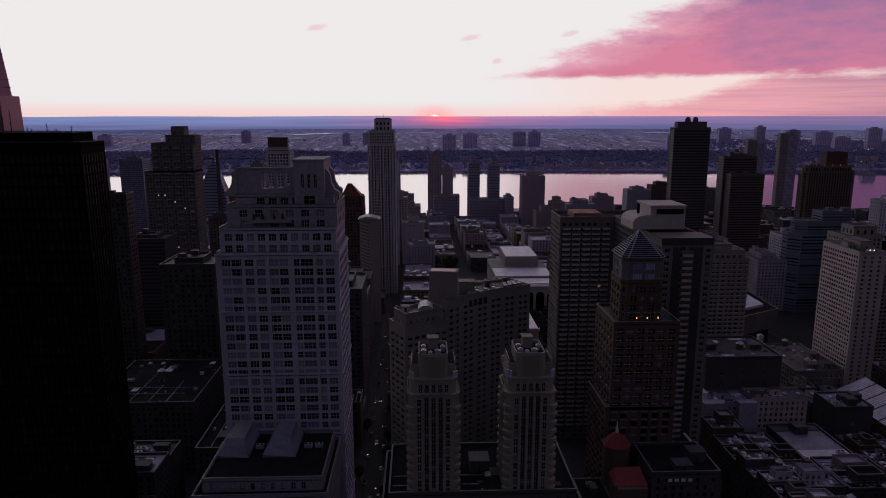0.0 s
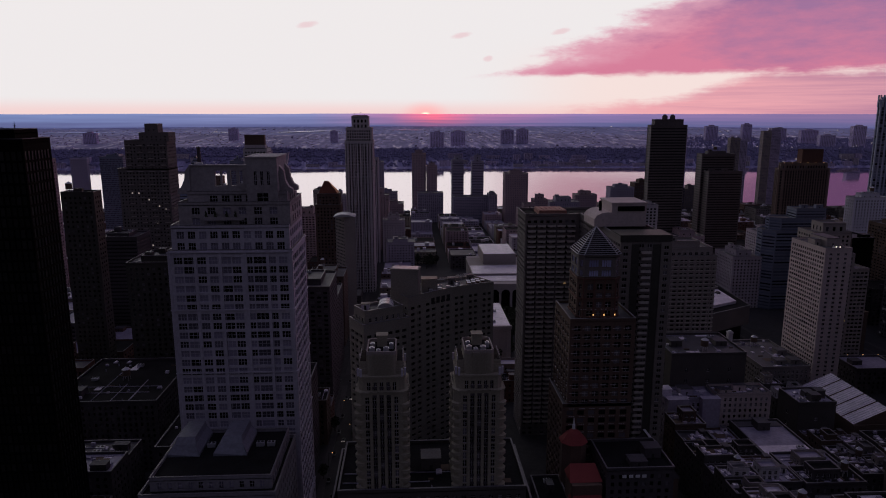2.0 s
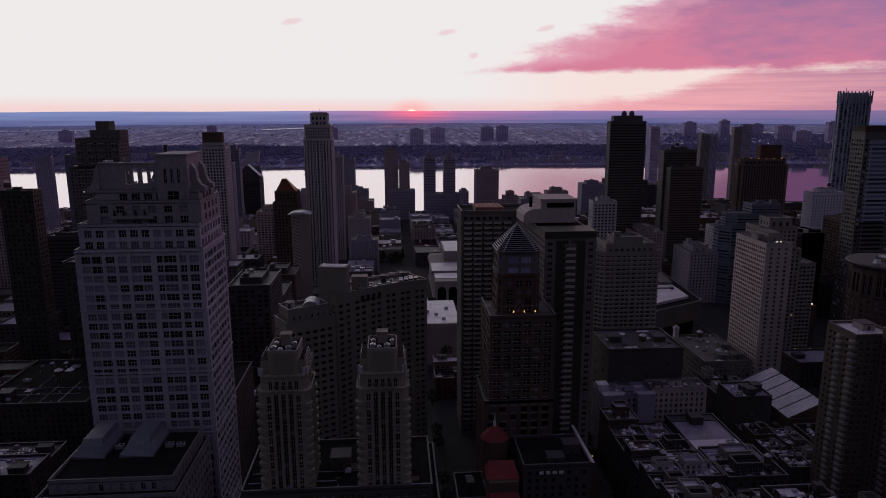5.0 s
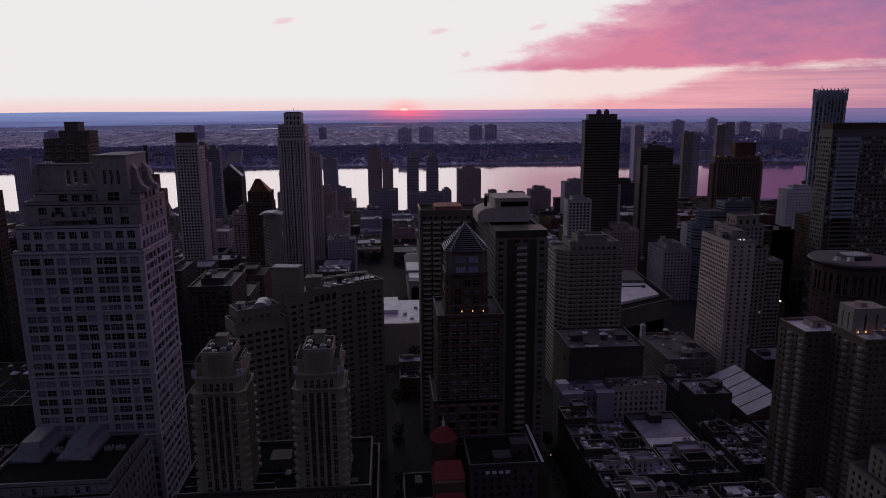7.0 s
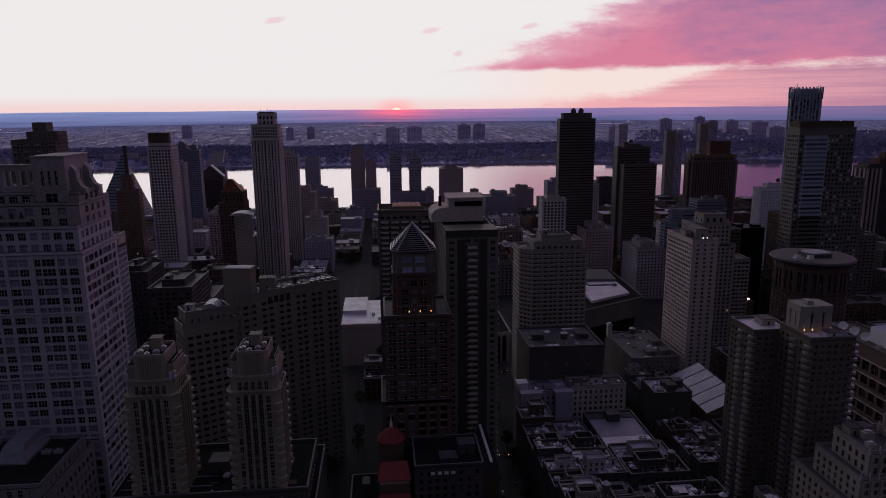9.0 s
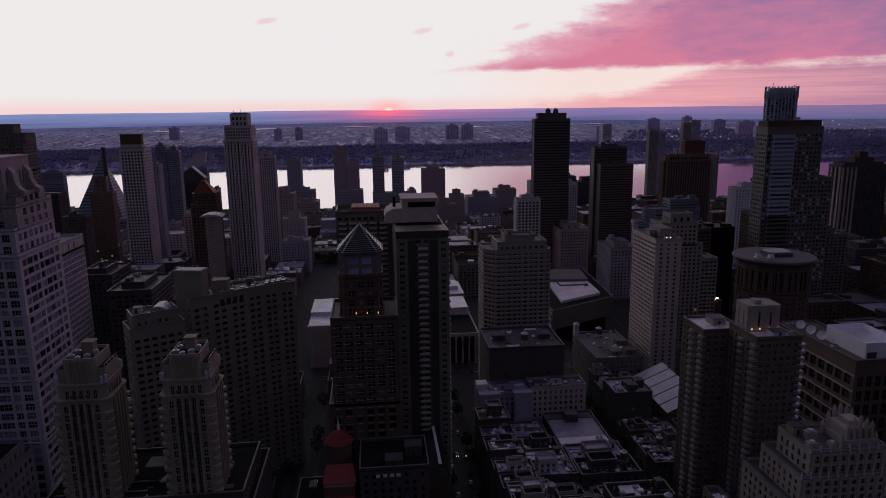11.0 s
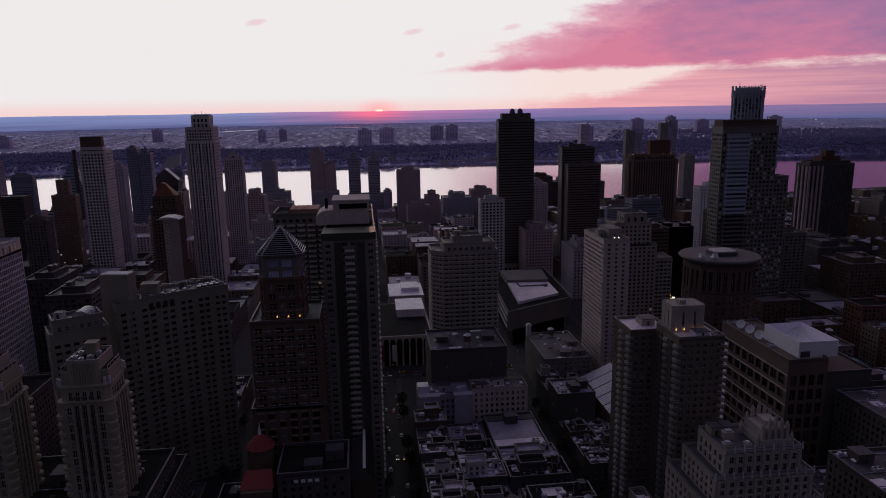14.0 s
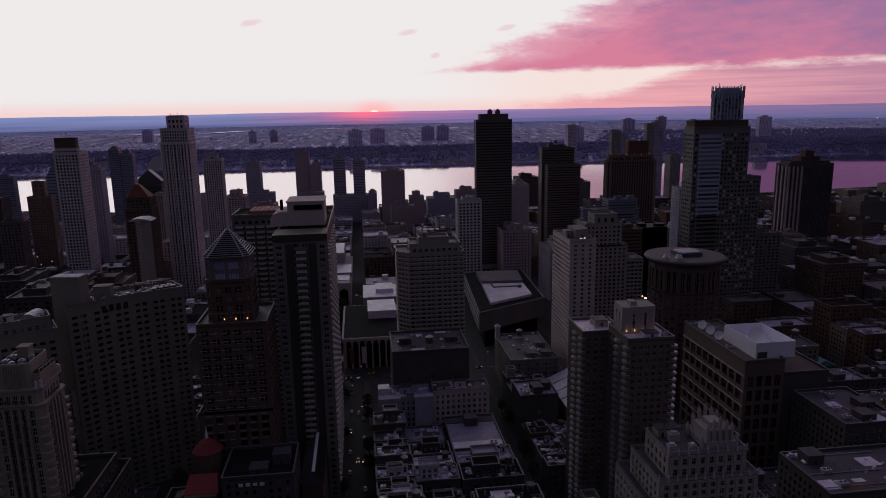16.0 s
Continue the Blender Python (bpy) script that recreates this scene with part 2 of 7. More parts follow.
SOIL = mat("city_ground", (0.045, 0.042, 0.046), 0.95, var=0.4, big=0.02, fine=0.3)
LEAF = mat("foliage", (0.035, 0.042, 0.022), 0.8, var=0.4, rand=0.5, island=True, bump=0)
BARK = mat("bark", (0.06, 0.045, 0.035), 0.95, var=0.3, fine=4)
# far bank woods; the blue of aerial haze is in the base colour
WOODS = mat("haze_tinted_woods", (0.235, 0.215, 0.39), 0.95, var=0.28, big=0.01, fine=0.1, rand=0.5, island=True)


def town_mat(name, dark, pale, bright, share):
    """Ground thick with roofs, yards and trees, drawn out along the lines of sight."""
    m = bpy.data.materials.new(name)
    m.use_nodes = True
    t = m.node_tree
    p = t.nodes["Principled BSDF"]
    p.inputs["Roughness"].default_value = 0.95
    co, mp = t.nodes.new("ShaderNodeTexCoord"), t.nodes.new("ShaderNodeMapping")
    mp.inputs["Scale"].default_value = (0.030, 0.0045, 0.0)
    t.links.new(co.outputs["Object"], mp.inputs["Vector"])
    a, b = t.nodes.new("ShaderNodeTexNoise"), t.nodes.new("ShaderNodeTexNoise")
    a.inputs["Scale"].default_value, a.inputs["Detail"].default_value, a.inputs["Roughness"].default_value = 1.0, 3, 0.6
    b.inputs["Scale"].default_value, b.inputs["Detail"].default_value = 0.13, 4
    last = None
    for n, lo, hi, col in ((a, 0.40, 0.62, pale), (b, 0.46, 0.64, dark), (a, 0.62 - share, 0.70 - share, bright)):
        t.links.new(mp.outputs[0], n.inputs["Vector"])
        r, x = t.nodes.new("ShaderNodeMapRange"), t.nodes.new("ShaderNodeMixRGB")
        r.inputs[1].default_value, r.inputs[2].default_value = lo, hi
        t.links.new(n.outputs[0], r.inputs[0])
        t.links.new(r.outputs[0], x.inputs[0])
        if last is None:
            x.inputs[1].default_value = (*dark, 1)
        else:
            t.links.new(last, x.inputs[1])
        x.inputs[2].default_value = (*col, 1)
        last = x.outputs[0]
    t.links.new(last, p.inputs["Base Color"])
    return m


# far land and houses: blue-lavender aerial haze painted into the base colours
FAR_FIELD = town_mat("haze_tinted_fields", (0.36, 0.37, 0.66), (0.60, 0.59, 0.94), (0.92, 0.88, 1.0), 0.01)
FAR_LAND = town_mat("haze_tinted_town_ground", (0.28, 0.255, 0.48), (0.62, 0.55, 0.86), (0.98, 0.90, 1.0), 0.05)
FAR_HOUSE = mat("haze_tinted_houses", (0.60, 0.52, 0.78), 0.9, var=0.55, rand=1.0, island=True, bump=0)
BAY_GLASS = mat("dark_bronze_panel", (0.065, 0.06, 0.055), 0.5, var=0.3, spec=0.25)
WAVE_BRICK = mat("buff_grey_brick", (0.28, 0.255, 0.225), 0.9, var=0.28, fine=1.6)
# pinkish base that also paints the sunset glow on the slab's walls
PINK_GLOW_CONCRETE = mat("pink_glow_concrete", (0.60, 0.49, 0.49), 0.9, var=0.2)
CONCRETE_DARK = mat("grey_brick_strip", (0.23, 0.20, 0.19), 0.9, var=0.25, fine=1.6)
WHITE_CLAD = mat("white_metal_cladding", (0.84, 0.80, 0.94), 0.6, var=0.1)
# far apartment walls, lightened to lavender in place of haze
FAR_BLOCK = mat("haze_tinted_block", (0.62, 0.52, 0.74), 0.9, var=0.3, rand=0.5, bump=0)

GLASS = glass_mat("window_glass", (0.004, 0.004, 0.005), (0.16, 0.145, 0.17), 0.22, lit=0.9985, power=0.06)
# here the pale panes paint bluish-grey reflections as well as blinds
GLASS_PALE = glass_mat("pale_window_glass", (0.005, 0.005, 0.007), (0.34, 0.31, 0.42), 0.6, lit=0.999)
GLASS_PALE_MANY = glass_mat("pale_window_rows", (0.005, 0.005, 0.007), (0.34, 0.31, 0.40), 0.7, island=True, lit=0.999)
GLASS_DARK = glass_mat("dark_window_glass", (0.006, 0.006, 0.007), (0.05, 0.045, 0.05), 0.25, lit=1.1, power=0.1)
GLASS_MANY = glass_mat("window_glass_rows", (0.005, 0.005, 0.006), (0.15, 0.135, 0.16), 0.22, island=True, lit=0.9965, power=0.1)
GLASS_BLUE = glass_mat("blue_curtain_glass", (0.03, 0.034, 0.05), (0.22, 0.25, 0.36), 0.8, island=True, rough=0.08, lit=0.9995, power=0.1)
GLASS_BLACK = glass_mat("black_curtain_glass", (0.004, 0.004, 0.005), (0.02, 0.018, 0.02), 0.3, island=True, rough=0.3, lit=1.1, power=0.1)
# window glass for the distance, with violet haze painted into the panes
HAZE_GLASS = glass_mat("haze_tinted_glass", (0.12, 0.105, 0.17), (0.25, 0.22, 0.32), 0.4, island=True, lit=0.996, power=0.3)
CREAM = mat("cream_brick", (0.64, 0.57, 0.60), 0.9, var=0.2)
LAMP_WARM = light_mat("warm_lamp", (1.0, 0.55, 0.2), 1.0)
LAMP_WHITE = light_mat("white_lamp", (1.0, 0.86, 0.72), 1.6)
LAMP_RED = light_mat("red_tail_lamp", (1.0, 0.05, 0.03), 1.0)
LAMP_SHOP = light_mat("shop_lamp", (1.0, 0.5, 0.14), 2.2)
LAMP_YELLOW = light_mat("yellow_lamp", (1.0, 0.6, 0.05), 1.0)

# ---- geometry helpers ----


class Geo:
    """Vertices and faces of one mesh."""

    def __init__(self):
        self.v, self.f, self.mi = [], [], []

    def face(self, pts, mi=0):
        n = len(self.v)
        self.v.extend(pts)
        self.f.append(tuple(range(n, n + len(pts))))
        self.mi.append(mi)

    def box(self, x0, x1, y0, y1, z0, z1, mi=0, taper=0.0):
        n = len(self.v)
        a = taper
        self.v.extend([(x0, y0, z0), (x1, y0, z0), (x1, y1, z0), (x0, y1, z0),
                       (x0 + a, y0 + a, z1), (x1 - a, y0 + a, z1), (x1 - a, y1 - a, z1), (x0 + a, y1 - a, z1)])
        for q in ((0, 3, 2, 1), (4, 5, 6, 7), (0, 1, 5, 4), (1, 2, 6, 5), (2, 3, 7, 6), (3, 0, 4, 7)):
            self.f.append(tuple(n + i for i in q))
            self.mi.append(mi)

    def prism(self, poly, z0, z1, mi=0, top=None):
        """Walls and lids on a polygon; top: another polygon of the same count for the upper edge."""
        top = top or poly
        n, k = len(self.v), len(poly)
        self.v.extend([(x, y, z0) for x, y in poly] + [(x, y, z1) for x, y in top])
        for i in range(k):
            j = (i + 1) % k
            self.f.append((n + i, n + j, n + k + j, n + k + i))
            self.mi.append(mi)
        self.f.append(tuple(n + k + i for i in range(k)))
        self.f.append(tuple(n + i for i in reversed(range(k))))
        self.mi.extend((mi, mi))

    def tube(self, cx, cy, z0, z1, r0, r1=None, n=12, mi=0):
        r1 = r0 if r1 is None else r1
        ring = [(math.cos(6.28319 * i / n), math.sin(6.28319 * i / n)) for i in range(n)]
        self.prism([(cx + r0 * c, cy + r0 * s) for c, s in ring], z0, z1, mi, [(cx + r1 * c, cy + r1 * s) for c, s in ring])

    def beam(self, a, b, w, mi=0):
        """A square bar from a to b."""
        a, b = Vector(a), Vector(b)
        d = (b - a).normalized()
        u = d.cross(Vector((0, 0, 1)) if abs(d.z) < 0.9 else Vector((1, 0, 0))).normalized() * w / 2
        v = d.cross(u).normalized() * w / 2
        n = len(self.v)
        for p in (a, b):
            for s, t in ((-1, -1), (1, -1), (1, 1), (-1, 1)):
                self.v.append(tuple(p + u * s + v * t))
        for q in ((0, 1, 2, 3), (7, 6, 5, 4), (0, 4, 5, 1), (1, 5, 6, 2), (2, 6, 7, 3), (3, 7, 4, 0)):
            self.f.append(tuple(n + i for i in q))
            self.mi.append(mi)

    def mesh(self, name, mats):
        me = bpy.data.meshes.new(name)
        me.from_pydata(self.v, [], self.f)
        for m in (mats if isinstance(mats, (list, tuple)) else [mats]):
            me.materials.append(m)
        if any(self.mi):
            me.polygons.foreach_set("material_index", self.mi)
        return me


def part(name, geo, material, parent, label="", kind="", at=None):
    ob = new(name, geo.mesh(name, material) if isinstance(geo, Geo) else geo)
    ob.parent = parent
    if at is not None:
        ob.matrix_basis = at
    return tagged(ob, label, kind=kind)


def thing(name, x, y, z, label, category, group="", rz=0.0):
    ob = new(name)
    ob.empty_display_size = 1.0
    ob.matrix_basis = pose(x, y, z, 0, 0, rz)
    return tagged(ob, label, category, group)


def ground_z(y):
    return 0.0 if y < 500 else max(-22.0, -22.0 * (y - 500) / 880)


def rect(x0, x1, y0, y1):
    return [(x0, y0), (x1, y0), (x1, y1), (x0, y1)]


def chamfered(x0, x1, y0, y1, c):
    return [(x0 + c, y0), (x1 - c, y0), (x1, y0 + c), (x1, y1 - c), (x1 - c, y1), (x0 + c, y1), (x0, y1 - c), (x0, y0 + c)]


def inset(poly, d):
    """The polygon (counter-clockwise) drawn in by d along each edge."""
    out, k = [], len(poly)
    for i in range(k):
        p, q, r = Vector(poly[i - 1]), Vector(poly[i]), Vector(poly[(i + 1) % k])
        a, b = (q - p).normalized(), (r - q).normalized()
        na, nb = Vector((-a.y, a.x)), Vector((-b.y, b.x))
        m = na + nb
        m = m / max(0.25, m.dot(na))
        out.append((q.x + m.x * d, q.y + m.y * d))
    return out


PANES = {}


def window_mesh(w, h, glass, frame_mat, cross):
    key = (round(w, 1), round(h, 1), glass.name, frame_mat.name, cross)
    if key not in PANES:
        g = Geo()
        w, h = w * 1.0, h * 1.0
        g.face([(-w / 2, 0, -h / 2), (w / 2, 0, -h / 2), (w / 2, 0, h / 2), (-w / 2, 0, h / 2)])
        for i in range(1, cross[0]):
            x = -w / 2 + w * i / cross[0]
            g.box(x - 0.06, x + 0.06, -0.08, 0.02, -h / 2, h / 2, 1)
        for i in range(1, cross[1]):
            z = -h / 2 + h * i / cross[1]
            g.box(-w / 2, w / 2, -0.07, 0.02, z - 0.05, z + 0.05, 1)
        g.box(-w / 2 - 0.1, w / 2 + 0.1, -0.32, 0.02, -h / 2 - 0.12, -h / 2, 1)
        PANES[key] = g.mesh("window", [glass, frame_mat])
    return PANES[key]


def style(bay=3.2, floor=3.2, ww=0.5, wh=0.55, rec=0.3, edge=1.2, top=1.5, base=0.0, cross=(2, 2), glass=None, bars=None, back=True, jig=0.0, pair=False):
    return dict(bay=bay, floor=floor, ww=ww, wh=wh, rec=rec, edge=edge, top=top, base=base, cross=cross, glass=glass or GLASS, bars=bars or FRAME, back=back, jig=jig, pair=pair)


def facade(g, a, b, z0, z1, st, out):
    """A wall from a to b with recessed openings; the openings' middles go into out."""
    ax, ay = a
    W = math.hypot(b[0] - ax, b[1] - ay)
    tx, ty = (b[0] - ax) / W, (b[1] - ay) / W
    nx, ny = ty, -tx

    def p(u, d, z):
        return (ax + u * tx - d * nx, ay + u * ty - d * ny, z)
    hgt = z1 - z0 - st["top"] - st["base"]
    edge = min(st["edge"], W * 0.2)
    if W < 3.0 or hgt < 2.5 or (ny > 0.7 and not st["back"]):
        g.face([p(0, 0, z0), p(W, 0, z0), p(W, 0, z1), p(0, 0, z1)])
        return
    nc, nr = max(1, round((W - 2 * edge) / st["bay"])), max(1, round(hgt / st["floor"]))
    bay, flo = (W - 2 * edge) / nc, hgt / nr
    ww, wh, rec = bay * st["ww"], flo * st["wh"], st["rec"]
    us = []
    for c in range(nc):
        m = edge + bay * (c + 0.5)
        if st["pair"] and c % 3 == 1:
            us.append((m - ww * 0.72, m + ww * 0.72))
        else:
            us.append((m - ww / 2, m + ww / 2))
    z = z0
    for r in range(nr):
        wz0 = z0 + st["base"] + flo * r + flo * (1 - st["wh"]) * 0.55
        wz1 = wz0 + wh
        g.face([p(0, 0, z), p(W, 0, z), p(W, 0, wz0), p(0, 0, wz0)])
        u = 0.0
        for u0, u1 in us:
            g.face([p(u, 0, wz0), p(u0, 0, wz0), p(u0, 0, wz1), p(u, 0, wz1)])
            g.face([p(u0, 0, wz0), p(u0, rec, wz0), p(u0, rec, wz1), p(u0, 0, wz1)])
            g.face([p(u1, rec, wz0), p(u1, 0, wz0), p(u1, 0, wz1), p(u1, rec, wz1)])
            g.face([p(u0, 0, wz0), p(u1, 0, wz0), p(u1, rec, wz0), p(u0, rec, wz0)])
            g.face([p(u0, rec, wz1), p(u1, rec, wz1), p(u1, 0, wz1), p(u0, 0, wz1)])
            out.append((p((u0 + u1) / 2, rec, (wz0 + wz1) / 2), math.atan2(ty, tx), u1 - u0, wh, st))
            u = u1
        g.face([p(u, 0, wz0), p(W, 0, wz0), p(W, 0, wz1), p(u, 0, wz1)])
        z = wz1
    g.face([p(0, 0, z), p(W, 0, z), p(W, 0, z1), p(0, 0, z1)])


def rooftop(poly, z, deck, wall, root, height=1.1, thick=0.4):
    """A flat deck behind a parapet with a coping."""
    r = Geo()
    r.face([(x, y, z) for x, y in inset(poly, thick * 0.5)])
    part("roof", r, deck, root)
    g = Geo()
    inner, rim = inset(poly, thick), inset(poly, -0.12)
    rim2 = inset(poly, thick + 0.12)
    k = len(poly)
    zt = z + height
    for i in range(k):
        j = (i + 1) % k
        A, B, C, D = poly[i], poly[j], inner[j], inner[i]
        g.face([(*A, z - 0.3), (*B, z - 0.3), (*B, zt), (*A, zt)])
        g.face([(*C, z - 0.3), (*D, z - 0.3), (*D, zt), (*C, zt)])
        A, B, C, D = rim[i], rim[j], rim2[j], rim2[i]
        g.face([(*A, zt), (*B, zt), (*B, zt + 0.18), (*A, zt + 0.18)], 1)
        g.face([(*C, zt), (*D, zt), (*D, zt + 0.18), (*C, zt + 0.18)], 1)
        g.face([(*A, zt + 0.18), (*B, zt + 0.18), (*C, zt + 0.18), (*D, zt + 0.18)], 1)
        g.face([(*B, zt), (*A, zt), (*D, zt), (*C, zt)])
    part("parapet", g, [wall, COPING], root)


def water_tank(root, x, y, z, r=1.8):
    g = Geo()
    g.tube(x, y, z + 3, z + 6.6, r, r * 0.96, 14)
    g.tube(x, y, z + 6.6, z + 8.0, r * 1.08, 0.1, 14, 1)
    g.tube(x, y, z + 2.7, z + 3, r * 0.9, None, 8, 1)
    tank = part("water_tank", g, [TIMBER, STEEL], root)
    g = Geo()
    for sx in (-1, 1):
        for sy in (-1, 1):
            g.beam((x + sx * r * 0.7, y + sy * r * 0.7, z), (x + sx * r * 0.6, y + sy * r * 0.6, z + 2.8), 0.25)
    part("tank_frame", g, STEEL, tank, "steel legs under the tank")


def bulkhead(root, x0, x1, y0, y1, z, h, wall):
    g = Geo()
    g.box(x0, x1, y0, y1, z, z + h)
    g.box(x0 - 0.2, x1 + 0.2, y0 - 0.2, y1 + 0.2, z + h, z + h + 0.25, 1)
    xm = (x0 + x1) / 2
    g.box(xm - 0.5, xm + 0.5, y0 - 0.06, y0 + 0.02, z, z + min(2.1, h - 0.2), 2)
    part("bulkhead", g, [wall, ROOF_GREY, DARK_FRAME], root)


def cooling_unit(root, x, y, z, s=1.6):
    g = Geo()
    g.box(x - s, x + s, y - s * 0.7, y + s * 0.7, z + 0.25, z + 1.7)
    for q in (-0.5, 0.5):
        g.tube(x + q * s, y, z + 1.7, z + 1.95, s * 0.36, s * 0.33, 10, 1)
    for q in (-0.8, 0.8):
        g.box(x + q * s - 0.12, x + q * s + 0.12, y - s * 0.7, y + s * 0.7, z, z + 0.25, 1)
    part("cooling_unit", g, [STEEL, DARK_FRAME], root)


def clutter(root, poly, z, wall, rnd, n=3, tank=0.4):
    """Stair bulkheads, cooling units and tanks on a flat roof."""
    xs, ys = [p[0] for p in poly], [p[1] for p in poly]
    x0, x1, y0, y1 = min(xs) + 1.5, max(xs) - 1.5, min(ys) + 1.5, max(ys) - 1.5
    if x1 - x0 < 5 or y1 - y0 < 5:
        return
    cells = [(i, j) for i in range(3) for j in range(3)]
    rnd.shuffle(cells)
    for k in range(min(n, 9)):
        i, j = cells[k]
        cw, cd = (x1 - x0) / 3, (y1 - y0) / 3
        cx, cy = x0 + cw * (i + 0.5), y0 + cd * (j + 0.5)
        w, d = min(cw * 0.42, 3.5), min(cd * 0.42, 3.5)
        q = rnd.random()
        if k == 0 or q < 0.35:
            bulkhead(root, cx - w, cx + w, cy - d, cy + d, z, rnd.uniform(2.4, 4.5), wall)
        elif q < 0.35 + tank * 0.4 and w > 1.6:
            water_tank(root, cx, cy, z, min(2.2, w))
        else:
            cooling_unit(root, cx, cy, z, max(0.8, min(w, 1.8)))


def fittings(root, x0, x1, y0, y1, z, rnd, n=22):
    """Vents, hatches, pipe runs, planters and deck patches of a lived-in roof."""
    g = Geo()
    for k in range(n):
        x, y, q = rnd.uniform(x0, x1), rnd.uniform(y0, y1), rnd.random()
        if q < 0.30:
            s = rnd.uniform(0.5, 1.3)
            g.box(x - s, x + s, y - s * 0.8, y + s * 0.8, z + 0.02, z + rnd.uniform(0.6, 1.6), rnd.choice((0, 1, 2)), 0.1)
        elif q < 0.45:
            g.tube(x, y, z, z + rnd.uniform(0.8, 2.2), 0.28, 0.28, 7, 1)
        elif q < 0.6:
            a, b = rnd.uniform(1.5, 4.5), rnd.uniform(1.2, 3.5)
            g.box(max(x0, x - a), min(x1, x + a), max(y0, y - b), min(y1, y + b), z + 0.02, z + 0.07 + 0.05 * rnd.random(), rnd.choice((0, 0, 3)))
        elif q < 0.75:
            if rnd.random() < 0.5:
                g.box(x0, x, y - 0.15, y + 0.15, z + 0.1, z + 0.4, 1)
            else:
                g.box(x - 0.15, x + 0.15, y0, y, z + 0.1, z + 0.4, 1)
        elif q < 0.9:
            a = rnd.uniform(0.8, 2.2)
            g.box(x - a, x + a, y - 0.35, y + 0.35, z + 0.02, z + 0.6, 3)
        else:
            g.box(x - 1.1, x + 1.1, y - 1.4, y + 1.4, z + 0.02, z + 0.5, 2)
            g.prism(rect(x - 1.0, x + 1.0, y - 1.3, y + 1.3), z + 0.5, z + 1.0, 0, rect(x - 0.3, x + 0.3, y - 1.0, y + 1.0))
    part("roof_clutter", g, [ROOF_PALE, ROOF_VIOLET, LAVENDER, TIMBER], root, kind="stuff")


FOOT = []  # footprints already built on


def tower(name, label, tiers, wall, st, mode="joined", deck=None, category="building", group="", things=2, seed=1, tank=0.3, roof=True, limit=200, foot=True):
    """A building of stacked storeys: tiers of (polygon, bottom, top[, style[, wall]])."""
    rnd = random.Random(seed)
    xs, ys = [p[0] for t in tiers for p in t[0]], [p[1] for t in tiers for p in t[0]]
    if foot:
        FOOT.append((min(xs), max(xs), min(ys), max(ys)))
    cx, cy = (min(xs) + max(xs)) / 2, (min(ys) + max(ys)) / 2
    gz = min(t[1] for t in tiers)
    root = thing(name, cx, cy, gz, label, category, group)
    made, rest = 0, {}
    for t in reversed(tiers):
        poly = [(x - cx, y - cy) for x, y in t[0]]
        z0, z1 = t[1] - gz, t[2] - gz
        s, w = (t[3] if len(t) > 3 and t[3] else st), (t[4] if len(t) > 4 else wall)
        g, out = Geo(), []
        for i in range(len(poly)):
            facade(g, poly[i], poly[(i + 1) % len(poly)], z0, z1, s[i] if isinstance(s, list) else s, out)
        part("wall", g, w, root)
        out.sort(key=lambda o: (round(math.sin(o[1]), 1) != 0 or math.cos(o[1]) < 0, -o[0][2]))
        for pos, a, ww, wh, sty in out:
            if mode == "each" and made < limit and math.cos(a) > -0.5:
                me = window_mesh(ww, wh, sty["glass"], sty["bars"], sty["cross"])
                part("window", me, None, root, at=Matrix.Translation(pos) @ Matrix.Rotation(a, 4, "Z"))
                made += 1
            else:
                gl = {GLASS: GLASS_MANY, GLASS_PALE: GLASS_PALE_MANY, GLASS_DARK: GLASS_MANY}.get(sty["glass"], sty["glass"])
                q = rest.setdefault(gl.name, (Geo(), gl))[0]
                tx, ty = math.cos(a) * ww / 2, math.sin(a) * ww / 2
                q.face([(pos[0] - tx, pos[1] - ty, pos[2] - wh / 2), (pos[0] + tx, pos[1] + ty, pos[2] - wh / 2),
                        (pos[0] + tx, pos[1] + ty, pos[2] + wh / 2), (pos[0] - tx, pos[1] - ty, pos[2] + wh / 2)])
        if roof:
            rooftop(poly, z1, deck or ROOF_GREY, w, root)
    for q, gl in rest.values():
        part("glazing", q, gl, root, kind="stuff")
    if things:
        top = [(x - cx, y - cy) for x, y in tiers[-1][0]]
        clutter(root, top, tiers[-1][2] - gz, wall, rnd, min(things, 4), tank)
        if things >= 3:
            tx, ty = [p[0] for p in top], [p[1] for p in top]
            fittings(root, min(tx) + 1.2, max(tx) - 1.2, min(ty) + 1.2, max(ty) - 1.2, tiers[-1][2] - gz, rnd, 10 + 3 * things)
    return root, cx, cy, gz

# ---- ground, streets, river ----
WATER_Z, NEAR_SHORE, FAR_SHORE = -25.0, 1415.0, 2660.0


def shore(x):
    """The near bank, which runs off to the north-west."""
    return NEAR_SHORE + max(0.0, x - 150) * 0.12


g = Geo()
xs = [-6000, -1500, -700, -300, 0, 300, 700, 1100, 1700, 2600, 6000]
